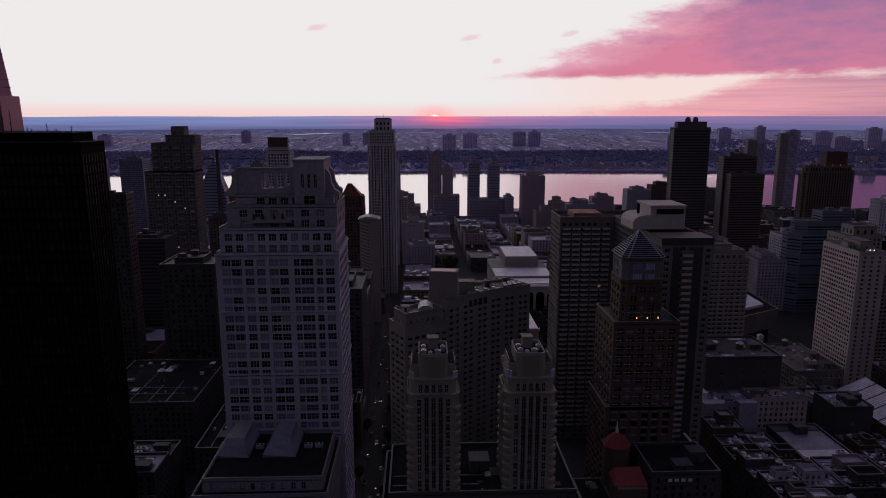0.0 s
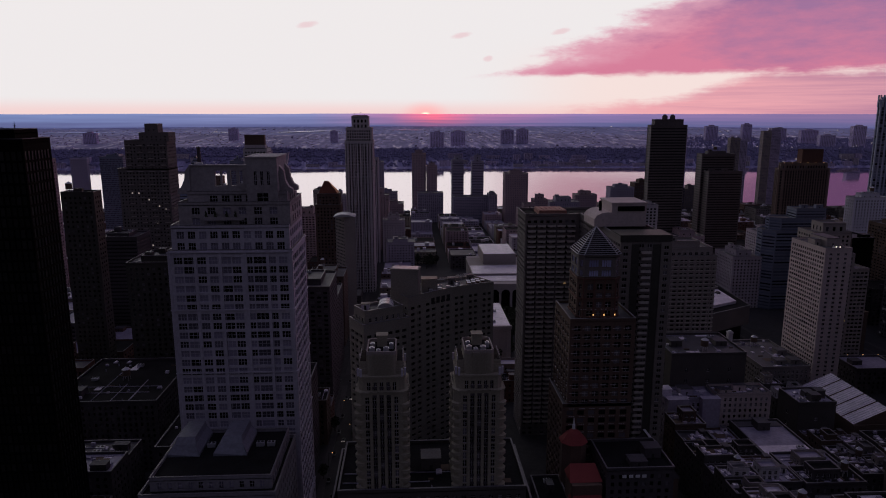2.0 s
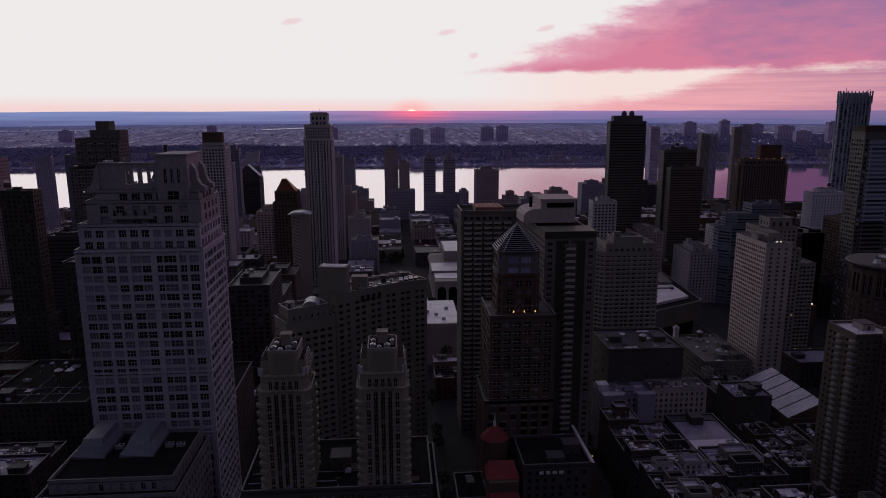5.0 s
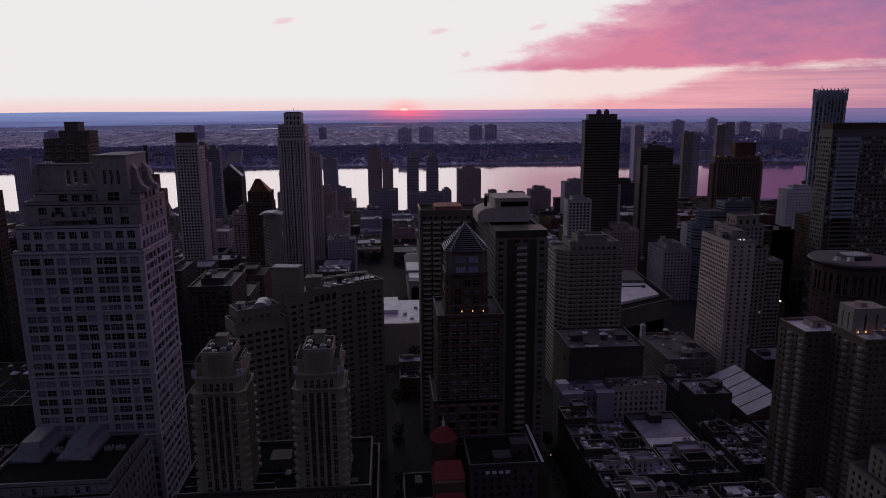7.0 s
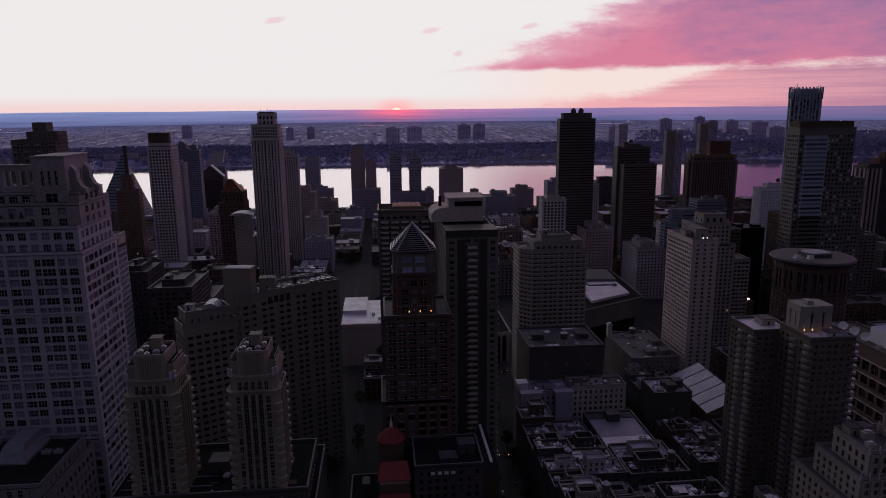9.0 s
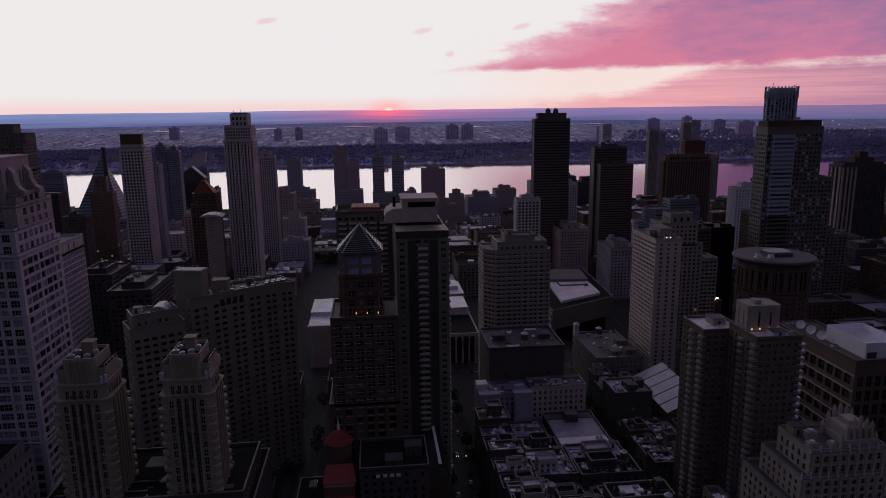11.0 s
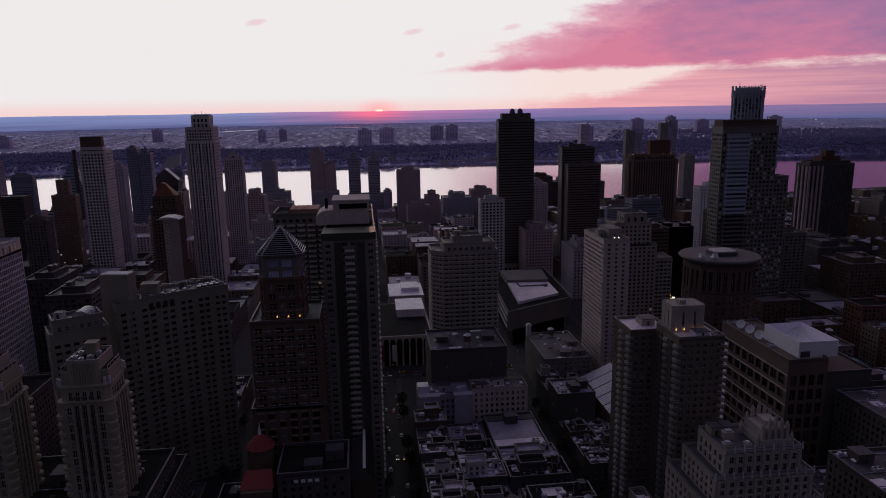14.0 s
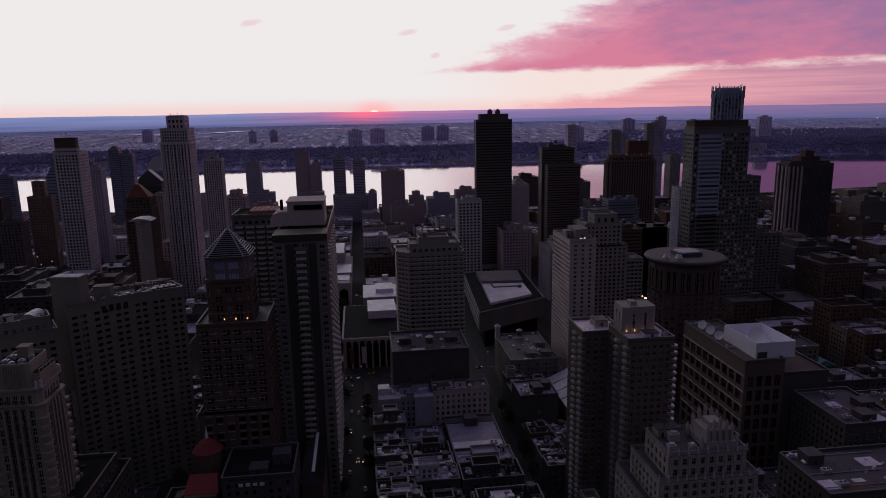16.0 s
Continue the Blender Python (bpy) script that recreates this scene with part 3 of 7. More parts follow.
for i in range(len(xs) - 1):
    a, b = xs[i], xs[i + 1]
    rows = [(-3000, 0.0), (500, 0.0)]
    for k in range(len(rows) - 1):
        g.face([(a, rows[k][0], 0), (b, rows[k][0], 0), (b, rows[k + 1][0], 0), (a, rows[k + 1][0], 0)])
    g.face([(a, 500, 0), (b, 500, 0), (b, shore(b) - 20, -22), (a, shore(a) - 20, -22)])
    g.face([(a, shore(a) - 20, -22), (b, shore(b) - 20, -22), (b, shore(b), -22.3), (a, shore(a), -22.3)])
    g.face([(a, shore(a), -22.3), (b, shore(b), -22.3), (b, shore(b), -30), (a, shore(a), -30)])
tagged(new("ground", g.mesh("ground", SOIL)), "dark city ground sloping down to the river bank", "ground", kind="structure")


def far_z(r):
    """Height of the far land by its distance: a wooded bluff, then land tilted up to fit the camera's view."""
    if r < 2850:
        return -25 + 66 * max(0.0, min(1.0, (r - 2690) / 150)) ** 0.8
    return 41 + (min(r, 4930) - 2850) * 0.027


def far_point(az, r):
    return (75 + r * math.sin(az), r * math.cos(az))


water = bpy.data.materials.new("river_water")
water.use_nodes = True
wt = water.node_tree
wp = wt.nodes["Principled BSDF"]
wp.inputs["Base Color"].default_value = (0.90, 0.79, 0.82, 1)
wp.inputs["Metallic"].default_value = 1.0
wp.inputs["Roughness"].default_value = 0.10
wco = wt.nodes.new("ShaderNodeTexCoord")
wmap = wt.nodes.new("ShaderNodeMapping")
wmap.inputs["Scale"].default_value = (0.012, 0.05, 1)
wnz = wt.nodes.new("ShaderNodeTexNoise")
wnz.inputs["Scale"].default_value, wnz.inputs["Detail"].default_value = 1.0, 8
wbp = wt.nodes.new("ShaderNodeBump")
wbp.inputs["Strength"].default_value, wbp.inputs["Distance"].default_value = 0.25, 0.25
# constant normal tilted towards the camera, so the river mirrors higher sky
lean = wt.nodes.new("ShaderNodeCombineXYZ")
lean.inputs[0].default_value, lean.inputs[1].default_value, lean.inputs[2].default_value = 0.0, -0.06, 0.998
wt.links.new(lean.outputs[0], wbp.inputs["Normal"])
wrg = wt.nodes.new("ShaderNodeMapRange")
wrg.inputs[3].default_value, wrg.inputs[4].default_value = 0.04, 0.12
wt.links.new(wco.outputs["Object"], wmap.inputs["Vector"])
wt.links.new(wmap.outputs[0], wnz.inputs["Vector"])
wt.links.new(wnz.outputs[0], wbp.inputs["Height"])
wt.links.new(wnz.outputs[0], wrg.inputs[0])
wt.links.new(wrg.outputs[0], wp.inputs["Roughness"])
wt.links.new(wbp.outputs[0], wp.inputs["Normal"])
g = Geo()
g.face([(-5000, 1380, WATER_Z), (5000, 1380, WATER_Z), (5000, 2760, WATER_Z), (-5000, 2760, WATER_Z)])
tagged(new("water", g.mesh("water", water)), "calm river mirroring the bright evening sky", "river", kind="structure")

# far bank, bluff and tilted-up country in one sheet
g = Geo()
NA, RS = 120, [2650, 2668, 2700, 2740, 2780, 2815, 2850, 2950, 3100, 3300, 3500, 3750, 4000, 4300, 4600, 4930]
A0, A1 = radians(-64), radians(64)


def bank_point(i, r):
    az = A0 + (A1 - A0) * i / NA
    x, y = far_point(az, r)
    near = FAR_SHORE + 14 * noise.noise(Vector((x * 0.004, 0, 0))) - max(0, x - 600) * 0.02
    y = y + (near - far_point(az, 2650)[1]) * max(0.0, min(1.0, (4930 - r) / 2280))
    z = far_z(r) + (10 * noise.noise(Vector((x * 0.002, y * 0.002, 3))) if 2760 < r < 4800 else 0)
    if r <= 2668:
        z = -29 if r < 2660 else -23
    return (x, y, z)


for i in range(NA):
    for k in range(len(RS) - 1):
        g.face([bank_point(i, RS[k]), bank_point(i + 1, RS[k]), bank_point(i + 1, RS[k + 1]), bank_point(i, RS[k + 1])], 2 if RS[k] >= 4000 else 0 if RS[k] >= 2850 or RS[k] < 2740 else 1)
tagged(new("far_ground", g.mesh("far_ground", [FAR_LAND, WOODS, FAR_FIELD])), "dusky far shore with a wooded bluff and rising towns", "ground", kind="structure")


def far_place(az, r):
    """A place on the far land."""
    i = (az - A0) / (A1 - A0) * NA
    return bank_point(i, r)


# distant hills on the skyline: a glowing backdrop with the haze painted in
hill = bpy.data.materials.new("hazy_hills")
hill.use_nodes = True
ht = hill.node_tree
hp = ht.nodes["Principled BSDF"]
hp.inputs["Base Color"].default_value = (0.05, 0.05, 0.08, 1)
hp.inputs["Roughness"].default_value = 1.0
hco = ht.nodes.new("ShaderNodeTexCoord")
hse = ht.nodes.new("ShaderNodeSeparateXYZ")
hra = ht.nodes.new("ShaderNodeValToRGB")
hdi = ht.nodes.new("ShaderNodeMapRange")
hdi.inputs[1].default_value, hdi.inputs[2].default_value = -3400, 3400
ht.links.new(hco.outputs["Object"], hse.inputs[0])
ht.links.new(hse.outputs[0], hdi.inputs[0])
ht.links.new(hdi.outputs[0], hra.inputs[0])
# haze tints along the skyline, painted redder below the setting sun
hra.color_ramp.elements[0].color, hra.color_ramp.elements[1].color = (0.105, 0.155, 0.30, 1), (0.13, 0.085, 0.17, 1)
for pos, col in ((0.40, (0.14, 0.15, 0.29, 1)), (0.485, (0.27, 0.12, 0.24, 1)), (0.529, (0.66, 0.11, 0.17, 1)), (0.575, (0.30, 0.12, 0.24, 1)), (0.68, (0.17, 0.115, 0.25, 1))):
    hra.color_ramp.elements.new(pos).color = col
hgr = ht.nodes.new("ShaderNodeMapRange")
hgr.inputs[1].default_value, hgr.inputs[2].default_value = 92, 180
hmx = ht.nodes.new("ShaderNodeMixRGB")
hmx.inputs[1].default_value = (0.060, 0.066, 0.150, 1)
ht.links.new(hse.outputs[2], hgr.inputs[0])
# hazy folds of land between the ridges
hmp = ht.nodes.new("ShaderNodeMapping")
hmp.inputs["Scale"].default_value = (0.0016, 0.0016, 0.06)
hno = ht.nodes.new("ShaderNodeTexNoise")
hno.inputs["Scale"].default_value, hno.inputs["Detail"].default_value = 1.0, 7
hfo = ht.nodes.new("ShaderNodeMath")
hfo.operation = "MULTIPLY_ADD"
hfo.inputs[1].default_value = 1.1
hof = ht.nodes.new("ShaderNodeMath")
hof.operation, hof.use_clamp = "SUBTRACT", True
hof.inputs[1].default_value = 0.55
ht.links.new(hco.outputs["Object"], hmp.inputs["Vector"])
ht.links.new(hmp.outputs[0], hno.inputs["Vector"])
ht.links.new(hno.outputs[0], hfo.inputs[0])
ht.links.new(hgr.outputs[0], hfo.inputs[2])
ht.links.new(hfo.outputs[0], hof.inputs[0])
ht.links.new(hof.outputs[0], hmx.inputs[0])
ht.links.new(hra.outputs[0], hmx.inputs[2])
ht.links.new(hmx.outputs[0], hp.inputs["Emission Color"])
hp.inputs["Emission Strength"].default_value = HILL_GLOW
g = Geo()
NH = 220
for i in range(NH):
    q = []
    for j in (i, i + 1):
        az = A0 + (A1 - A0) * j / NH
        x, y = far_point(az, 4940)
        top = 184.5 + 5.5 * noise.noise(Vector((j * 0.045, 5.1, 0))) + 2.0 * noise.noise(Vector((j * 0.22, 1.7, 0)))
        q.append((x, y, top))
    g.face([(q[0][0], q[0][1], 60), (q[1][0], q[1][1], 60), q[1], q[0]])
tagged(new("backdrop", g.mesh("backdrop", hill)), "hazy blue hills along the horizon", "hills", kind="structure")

# thin bright water in the far marshes
g = Geo()
for a0, a1, r in ((-41, -19, 4250), (-17, -14.2, 4120), (-12, -7, 4180), (-2.5, 1.0, 4300), (7.0, 10, 4150), (17.0, 20.5, 4300), (23.0, 29.5, 4420)):
    n = 14
    for i in range(n):
        u0, u1 = radians(a0 + (a1 - a0) * i / n), radians(a0 + (a1 - a0) * (i + 1) / n)
        w0 = 46 * math.sin(math.pi * max(0.06, min(0.94, i / n))) * (0.7 + 0.5 * noise.noise(Vector((i * 0.9, r, 0))))
        w1 = 46 * math.sin(math.pi * max(0.06, min(0.94, (i + 1) / n))) * (0.7 + 0.5 * noise.noise(Vector((i * 0.9 + 0.9, r, 0))))
        q = [far_place(u0, r), far_place(u1, r), far_place(u1, r + abs(w1)), far_place(u0, r + abs(w0))]
        g.face([(p[0], p[1], p[2] + 5) for p in q])
tagged(new("far_water", g.mesh("far_water", water)), "thin strips of bright marsh water far inland", "river", kind="structure")

# streets of the grid: roads with kerbs and pavements
STREETS = [-25.5 + 83.8 * k for k in range(-9, 20)]
AVENUES = [(196.0, 9.0), (462.0, 8.0), (735.0, 8.0), (1005.0, 8.0), (1270.0, 7.0)]


def slope_strip(g, x0, x1, y0, y1, lift, mi=0):
    ys = [y for y in (y0, 500.0, y1) if y0 <= y <= y1]
    ys = sorted(set(ys))
    for a, b in zip(ys, ys[1:]):
        g.face([(x0, a, ground_z(a) + lift), (x1, a, ground_z(a) + lift), (x1, b, ground_z(b) + lift), (x0, b, ground_z(b) + lift)], mi)


for k, sx0 in enumerate(STREETS):
    g = Geo()
    slope_strip(g, sx0 - 5, sx0 + 5, 206, 1375, 0.05)
    tagged(new(f"road_{k + 1}", g.mesh("road", ASPHALT)), "dark asphalt side street between tall buildings", "road", kind="structure")
    g = Geo()
    for s0, s1 in ((-8.5, -5), (5, 8.5)):
        for y0, y1 in ((206, 452), (472, 725), (745, 996), (1014, 1262)):
            slope_strip(g, sx0 + s0, sx0 + s1, y0, y1, 0.2)
            e = sx0 + (s1 if s0 < 0 else s0)
            g.face([(e, y0, ground_z(y0)), (e, y1, ground_z(y1)), (e, y1, ground_z(y1) + 0.2), (e, y0, ground_z(y0) + 0.2)])
    tagged(new(f"pavement_{k + 1}", g.mesh("pavement", PAVING)), "worn concrete pavement with a kerb along the street", "pavement", kind="structure")
for k, (ay, hw) in enumerate(AVENUES):
    g = Geo()
    g.face([(-800, ay - hw, ground_z(ay) + 0.09), (1600, ay - hw, ground_z(ay) + 0.09), (1600, ay + hw, ground_z(ay) + 0.09), (-800, ay + hw, ground_z(ay) + 0.09)])
    for i in range(-80, 160):
        for o in (-0.33, 0.33):
            g.face([(i * 10, ay + o * hw - 0.1, ground_z(ay) + 0.1), (i * 10 + 4, ay + o * hw - 0.1, ground_z(ay) + 0.1), (i * 10 + 4, ay + o * hw + 0.1, ground_z(ay) + 0.1), (i * 10, ay + o * hw + 0.1, ground_z(ay) + 0.1)], 1)
    tagged(new(f"avenue_{k + 1}", g.mesh("avenue", [ASPHALT, LINE_WHITE])), "wide asphalt avenue with white lane marks", "road", kind="structure")

# ---- the nearest buildings ----

# pale limestone tower with a stepped crown and open loggia
ST_PRE = style(4.6, 3.8, 0.74, 0.70, 0.45, 1.4, 1.2, cross=(3, 2), glass=GLASS_PALE, bars=LIMESTONE, pair=True)
root, cx, cy, gz = tower("limestone_tower", "tall pale limestone apartment tower with a stepped crown", [
    (rect(-78.3, -31, 258, 292), 0, 137, ST_PRE),
    (rect(-77, -32, 259.5, 291.5), 137, 146.5, style(4.4, 4.3, 0.66, 0.62, 0.45, 1.3, 0.6, cross=(3, 2), glass=GLASS_PALE, bars=LIMESTONE)),
    (rect(-74.5, -31.8, 262.5, 291), 146.5, 155, style(6.0, 4.2, 0.5, 0.66, 0.6, 3.5, 0.4, cross=(3, 2), glass=GLASS_PALE, bars=LIMESTONE), CROWN_STONE),
    (rect(-72.2, -33.5, 267, 290), 155, 158.6, style(4.9, 3.4, 0.66, 0.74, 0.6, 8.5, 0.1, cross=(3, 2), glass=GLASS_DARK, bars=LIMESTONE), CROWN_STONE),
], LIMESTONE, ST_PRE, "each", deck=ROOF_GREY, things=0, seed=3, limit=300)
# crown: a screen wall with tall openings to the sky
for x0, x1, z0, z1 in ((-71.8, -63.4, 158.6, 169.4), (-62.2, -59.5, 158.6, 161.4), (-59.5, -53.9, 158.6, 161.6), (-53.9, -48.7, 158.6, 162.4), (-63.4, -62.2, 158.6, 169.4),
                       (-57.5, -56.1, 161.6, 167.5), (-60.2, -59.5, 161.6, 167.5), (-53.9, -52.9, 162.4, 167.5), (-51.4, -48.7, 162.4, 167.5)):
    g = Geo()
    g.box(x0 - cx, x1 - cx, 271 - cy, 272.3 - cy, z0, z1)
    part("loggia_pier", g, CROWN_STONE, root)
g = Geo()
g.box(-62.2 - cx, -48.7 - cx, 271 - cy, 272.3 - cy, 167.5, 169.4)
g.box(-72.1 - cx, -48.7 - cx, 270.7 - cy, 272.6 - cy, 169.4, 169.9)
part("loggia_lintel", g, CROWN_STONE, root, "stone lintel over the open loggia")
g = Geo()
g.box(-71.8 - cx, -70.5 - cx, 272.3 - cy, 287 - cy, 158.6, 167.5)
part("loggia_side", g, CROWN_STONE, root)
for x, z in ((-69.5, 169.9), (-68.2, 169.9), (-58.6, 161.6), (-51.6, 162.4), (-67.2, 169.9)):
    g = Geo()
    g.box(x - 0.5 - cx, x + 0.5 - cx, 271.2 - cy, 272.0 - cy, z, z + 0.9)
    part("roof_unit", g, WHITE_METAL, root, "small pale roof unit")
# terrace ledge and dark planters under the loggia
g = Geo()
g.box(-65 - cx, -49.5 - cx, 260.6 - cy, 262.7 - cy, 149.2, 149.7)
g.box(-65 - cx, -49.5 - cx, 260.6 - cy, 260.8 - cy, 149.7, 150.5)
part("terrace", g, CROWN_STONE, root, "stone terrace with a balustrade")
for x in (-64, -60.5, -56.2, -52.8):
    g = Geo()
    for k in range(5):
        g.tube(x - cx + 0.2 * (k % 2), 261.7 - cy, 149.7 + 0.55 * k, 150.4 + 0.6 * k, 0.75 - 0.1 * k, 0.55 - 0.1 * k, 7)
    part("planter_shrub", g, LEAF, root, "dark clipped terrace shrub")
g, out = Geo(), []
poly = rect(-48.7 - cx, -36.8 - cx, 265.6 - cy, 287 - cy)
for k in range(4):
    facade(g, poly[k], poly[(k + 1) % 4], 146.5, 160.2, style(5.2, 6.4, 0.6, 0.74, 0.5, 2.6, 0.3), out)
    facade(g, poly[k], poly[(k + 1) % 4], 160.2, 172.8, style(2.5, 7.5, 0.42, 0.6, 0.5, 2.2, 3.6), out)
g.face([(*p, 172.2) for p in poly])
g.box(-49.0 - cx, -36.5 - cx, 265.3 - cy, 287.3 - cy, 172.8, 173.3)
part("turret", g, CROWN_STONE, root, "square stone turret with tall windows")
for pos, a, ww, wh, sty in out:
    if math.cos(a) > -0.5:
        part("window", window_mesh(ww, wh, GLASS_DARK, LIMESTONE, (2, 3)), None, root, at=Matrix.Translation(pos) @ Matrix.Rotation(a, 4, "Z"))
# curved stone brackets that step down beside the crown
for s, x in ((1, -36.8), (-1, -71.8)):
    prof = [(0, 158.5), (5.2, 158.5), (5.0, 160.2), (3.4, 161.2), (2.2, 163.6), (1.7, 167.5), (0, 169.5)]
    poly = [(x - cx + s * u, z) for u, z in prof]
    for yy0, yy1 in ((270 - cy, 273 - cy), (282 - cy, 285 - cy)):
        g = Geo()
        a, b = [(u, yy0, z) for u, z in poly], [(u, yy1, z) for u, z in poly]
        g.face(a), g.face(b[::-1])
        for i in range(len(poly)):
            j = (i + 1) % len(poly)
            g.face([a[i], a[j], b[j], b[i]])
        part("bracket", g, CROWN_STONE, root, "scrolled stone bracket")
# shallow piers between the windows
for x in (-78.0, -68.2, -58.6, -49.0, -40.4, -31.9):
    g = Geo()
    g.box(x - cx - 0.5, x - cx + 0.5, 257.6 - cy, 258.2 - cy, 0, 137.5)
    part("pier", g, LIMESTONE, root)
# thin string courses
for z in (22, 62, 88, 114, 137):
    g = Geo()
    g.box(-78.7 - cx, -30.6 - cx, 257.5 - cy, 258.2 - cy, z, z + 0.5)
    g.box(-31.0 - cx, -30.6 - cx, 258.2 - cy, 292.2 - cy, z, z + 0.5)
    part("string_course", g, LIMESTONE, root)

# low stone block in front of the tower, with two hooded plant rooms
ST_HOUSE = style(3.4, 3.6, 0.5, 0.6, 0.35, 1.5, 1.2, cross=(2, 2), glass=GLASS_PALE)
root, cx, cy, gz = tower("limestone_block", "lower pale limestone block with two hooded roof pavilions", [
    (rect(-77, -31.5, 209, 250), 0, 63.5, ST_HOUSE),
    (rect(-74.5, -33.5, 213, 248), 63.5, 67.5, style(3.4, 3.7, 0.4, 0.62, 0.35, 1.5, 0.3, cross=(2, 2), glass=GLASS_PALE)),
], DARKER_LIMESTONE, ST_HOUSE, "each", things=0, limit=140, deck=ROOF_DARK)
for x0, x1 in ((-74, -62.5), (-57.5, -45.5)):
    g = Geo()
    a, b = x0 - cx, x1 - cx
    ys = (229 - cy, 246.5 - cy)
    prof = [(0.0, 67.5), (0.0, 68.6), (0.08, 69.8), (0.17, 71.0), (0.22, 73.0), (0.78, 73.0), (0.83, 71.0), (0.92, 69.8), (1.0, 68.6), (1.0, 67.5)]
    f, k = [(a + (b - a) * u, ys[0] + max(0, z - 68.6) * 1.1, z) for u, z in prof], [(a + (b - a) * u, ys[1], z) for u, z in prof]
    g.face(f), g.face(k[::-1])
    for i in range(len(prof) - 1):
        g.face([f[i], f[i + 1], k[i + 1], k[i]])
    part("pavilion", g, LEAD, root, "hooded stone roof pavilion")
for x in (-60, -42, -38):
    cooling_unit(root, x - cx, 236 - cy, 67.5, 1.4)

# twin-towered apartment house: towers in pale brick, base in a darker grey
ST_TW = style(2.35, 3.05, 0.50, 0.78, 0.3, 0.9, 1.2, cross=(2, 2))
root, cx, cy, gz = tower("twin_towered_block", "apartment house with a dark grey base under two pale crowned towers", [
    (rect(-13.5, 56.5, 205, 252), 0, 56, style(3.2, 3.1, 0.45, 0.55, cross=(2, 2))),
    (rect(-11, 54, 211, 246), 56, 62, style(3.2, 3.0, 0.45, 0.55, cross=(2, 2))),
], SLAB_BRICK, ST_TW, "each", things=4, limit=120, deck=ROOF_DARK, seed=8)


g = Geo()
g.tube(0, 0, 0, 1.0, 1.75, None, 10)
g.tube(0, 0, 1.0, 1.12, 1.85, None, 10)
ROUND_BALCONY = g.mesh("balcony", PALE_BRICK)


def crowned_tower(x):
    """One of the two towers: ribbed shaft, stepped shoulder and open crown."""
    r = thing("crowned_tower", x, 221.5, 60.6, "slender pale brick tower with balconied corners and an open crown", "tower", "twin towers")
    g, out = Geo(), []
    for poly, z0, z1 in ((chamfered(-8.6, 8.6, -8.6, 8.6, 1.6), 0, 37), (chamfered(-7.7, 7.7, -7.7, 7.7, 1.4), 37, 42)):
        for k in range(8):
            facade(g, poly[k], poly[(k + 1) % 8], z0, z1, ST_TW, out)
        g.face([(*p, z1) for p in poly])
    part("shaft", g, PALE_BRICK, r)
    for pos, a, ww, wh, sty in out:
        if math.cos(a) > -0.5:
            part("window", window_mesh(ww, wh, GLASS, FRAME, (2, 2)), None, r, at=Matrix.Translation(pos) @ Matrix.Rotation(a, 4, "Z"))
    # proud vertical ribs on each face
    for k in range(4):
        g = Geo()
        for u in (-3.55, -1.18, 1.18, 3.55):
            g.box(u - 0.42, u + 0.42, -9.15, -8.5, 0, 36.2)
            g.box(u - 0.3, u + 0.3, -9.0, -8.5, 36.2, 37.6)
        part("rib", g, PALE_BRICK, r, at=Matrix.Rotation(math.pi / 2 * k, 4, "Z"))
        g = Geo()
        for f in range(13):
            for u in (-2.36, 0, 2.36):
                g.box(u - 0.7, u + 0.7, -8.68, -8.5, f * 2.98 + 2.55, f * 2.98 + 3.45)
        part("spandrel", g, DARK_STONE, r, "dark panels between the ribs", kind="stuff", at=Matrix.Rotation(math.pi / 2 * k, 4, "Z"))
    # rounded corner balconies
    for sx0 in (-1, 1):
        for sy0 in (-1, 1):
            for f in range(11):
                part("balcony", ROUND_BALCONY, None, r, "rounded corner balcony", at=pose(sx0 * 7.6, sy0 * 7.6, 1.4 + f * 3.05))
    g = Geo()
    g.prism(chamfered(-9.0, 9.0, -9.0, 9.0, 1.7), 37, 37.5)
    g.prism(chamfered(-8.1, 8.1, -8.1, 8.1, 1.5), 42, 42.6)
    part("cornice", g, PALE_BRICK, r)
    # crown: ribbed block between lower louvred shoulders, with a railed roof terrace
    g = Geo()
    g.prism(chamfered(-5.0, 5.0, -7.0, 7.0, 0.9), 42.6, 49.8)
    for sy in (-1, 1):
        for k in range(8):
            u = -2.8 + k * 0.8
            g.box(u - 0.22, u + 0.22, sy * 7.15 - 0.2, sy * 7.15 + 0.2, 42.6, 50.3)
    part("crown", g, PALE_BRICK, r, "ribbed brick crown")
    for sx0 in (-1, 1):
        g = Geo()
        a, b = sorted((sx0 * 5.02, sx0 * 7.4))
        g.box(a, b, -5.6, 5.6, 42.6, 47.2)
        for k in range(4):
            z = 43.3 + k * 1.0
            g.box(a - 0.15, b + 0.15, -5.75, 5.75, z, z + 0.42)
        part("shoulder", g, PALE_BRICK, r, "lower louvred shoulder of the crown")
        g = Geo()
        g.box(a + 0.2, b - 0.2, -5.4, 5.4, 47.2, 47.35)
        part("shoulder_deck", g, ROOF_DARK, r)
        g = Geo()
        e = sx0 * 7.2
        for y in (-5.3, -2.6, 0.0, 2.6, 5.3):
            g.beam((e, y, 47.2), (e, y, 48.3), 0.16)
        g.beam((e, -5.3, 48.3), (e, 5.3, 48.3), 0.16)
        part("railing", g, FRAME, r, "pale terrace railing")
    c = chamfered(-5.0, 5.0, -7.0, 7.0, 0.9)
    inner = inset(c, 0.45)
    g = Geo()
    for i in range(8):
        j = (i + 1) % 8
        A, B, C, D = c[i], c[j], inner[j], inner[i]
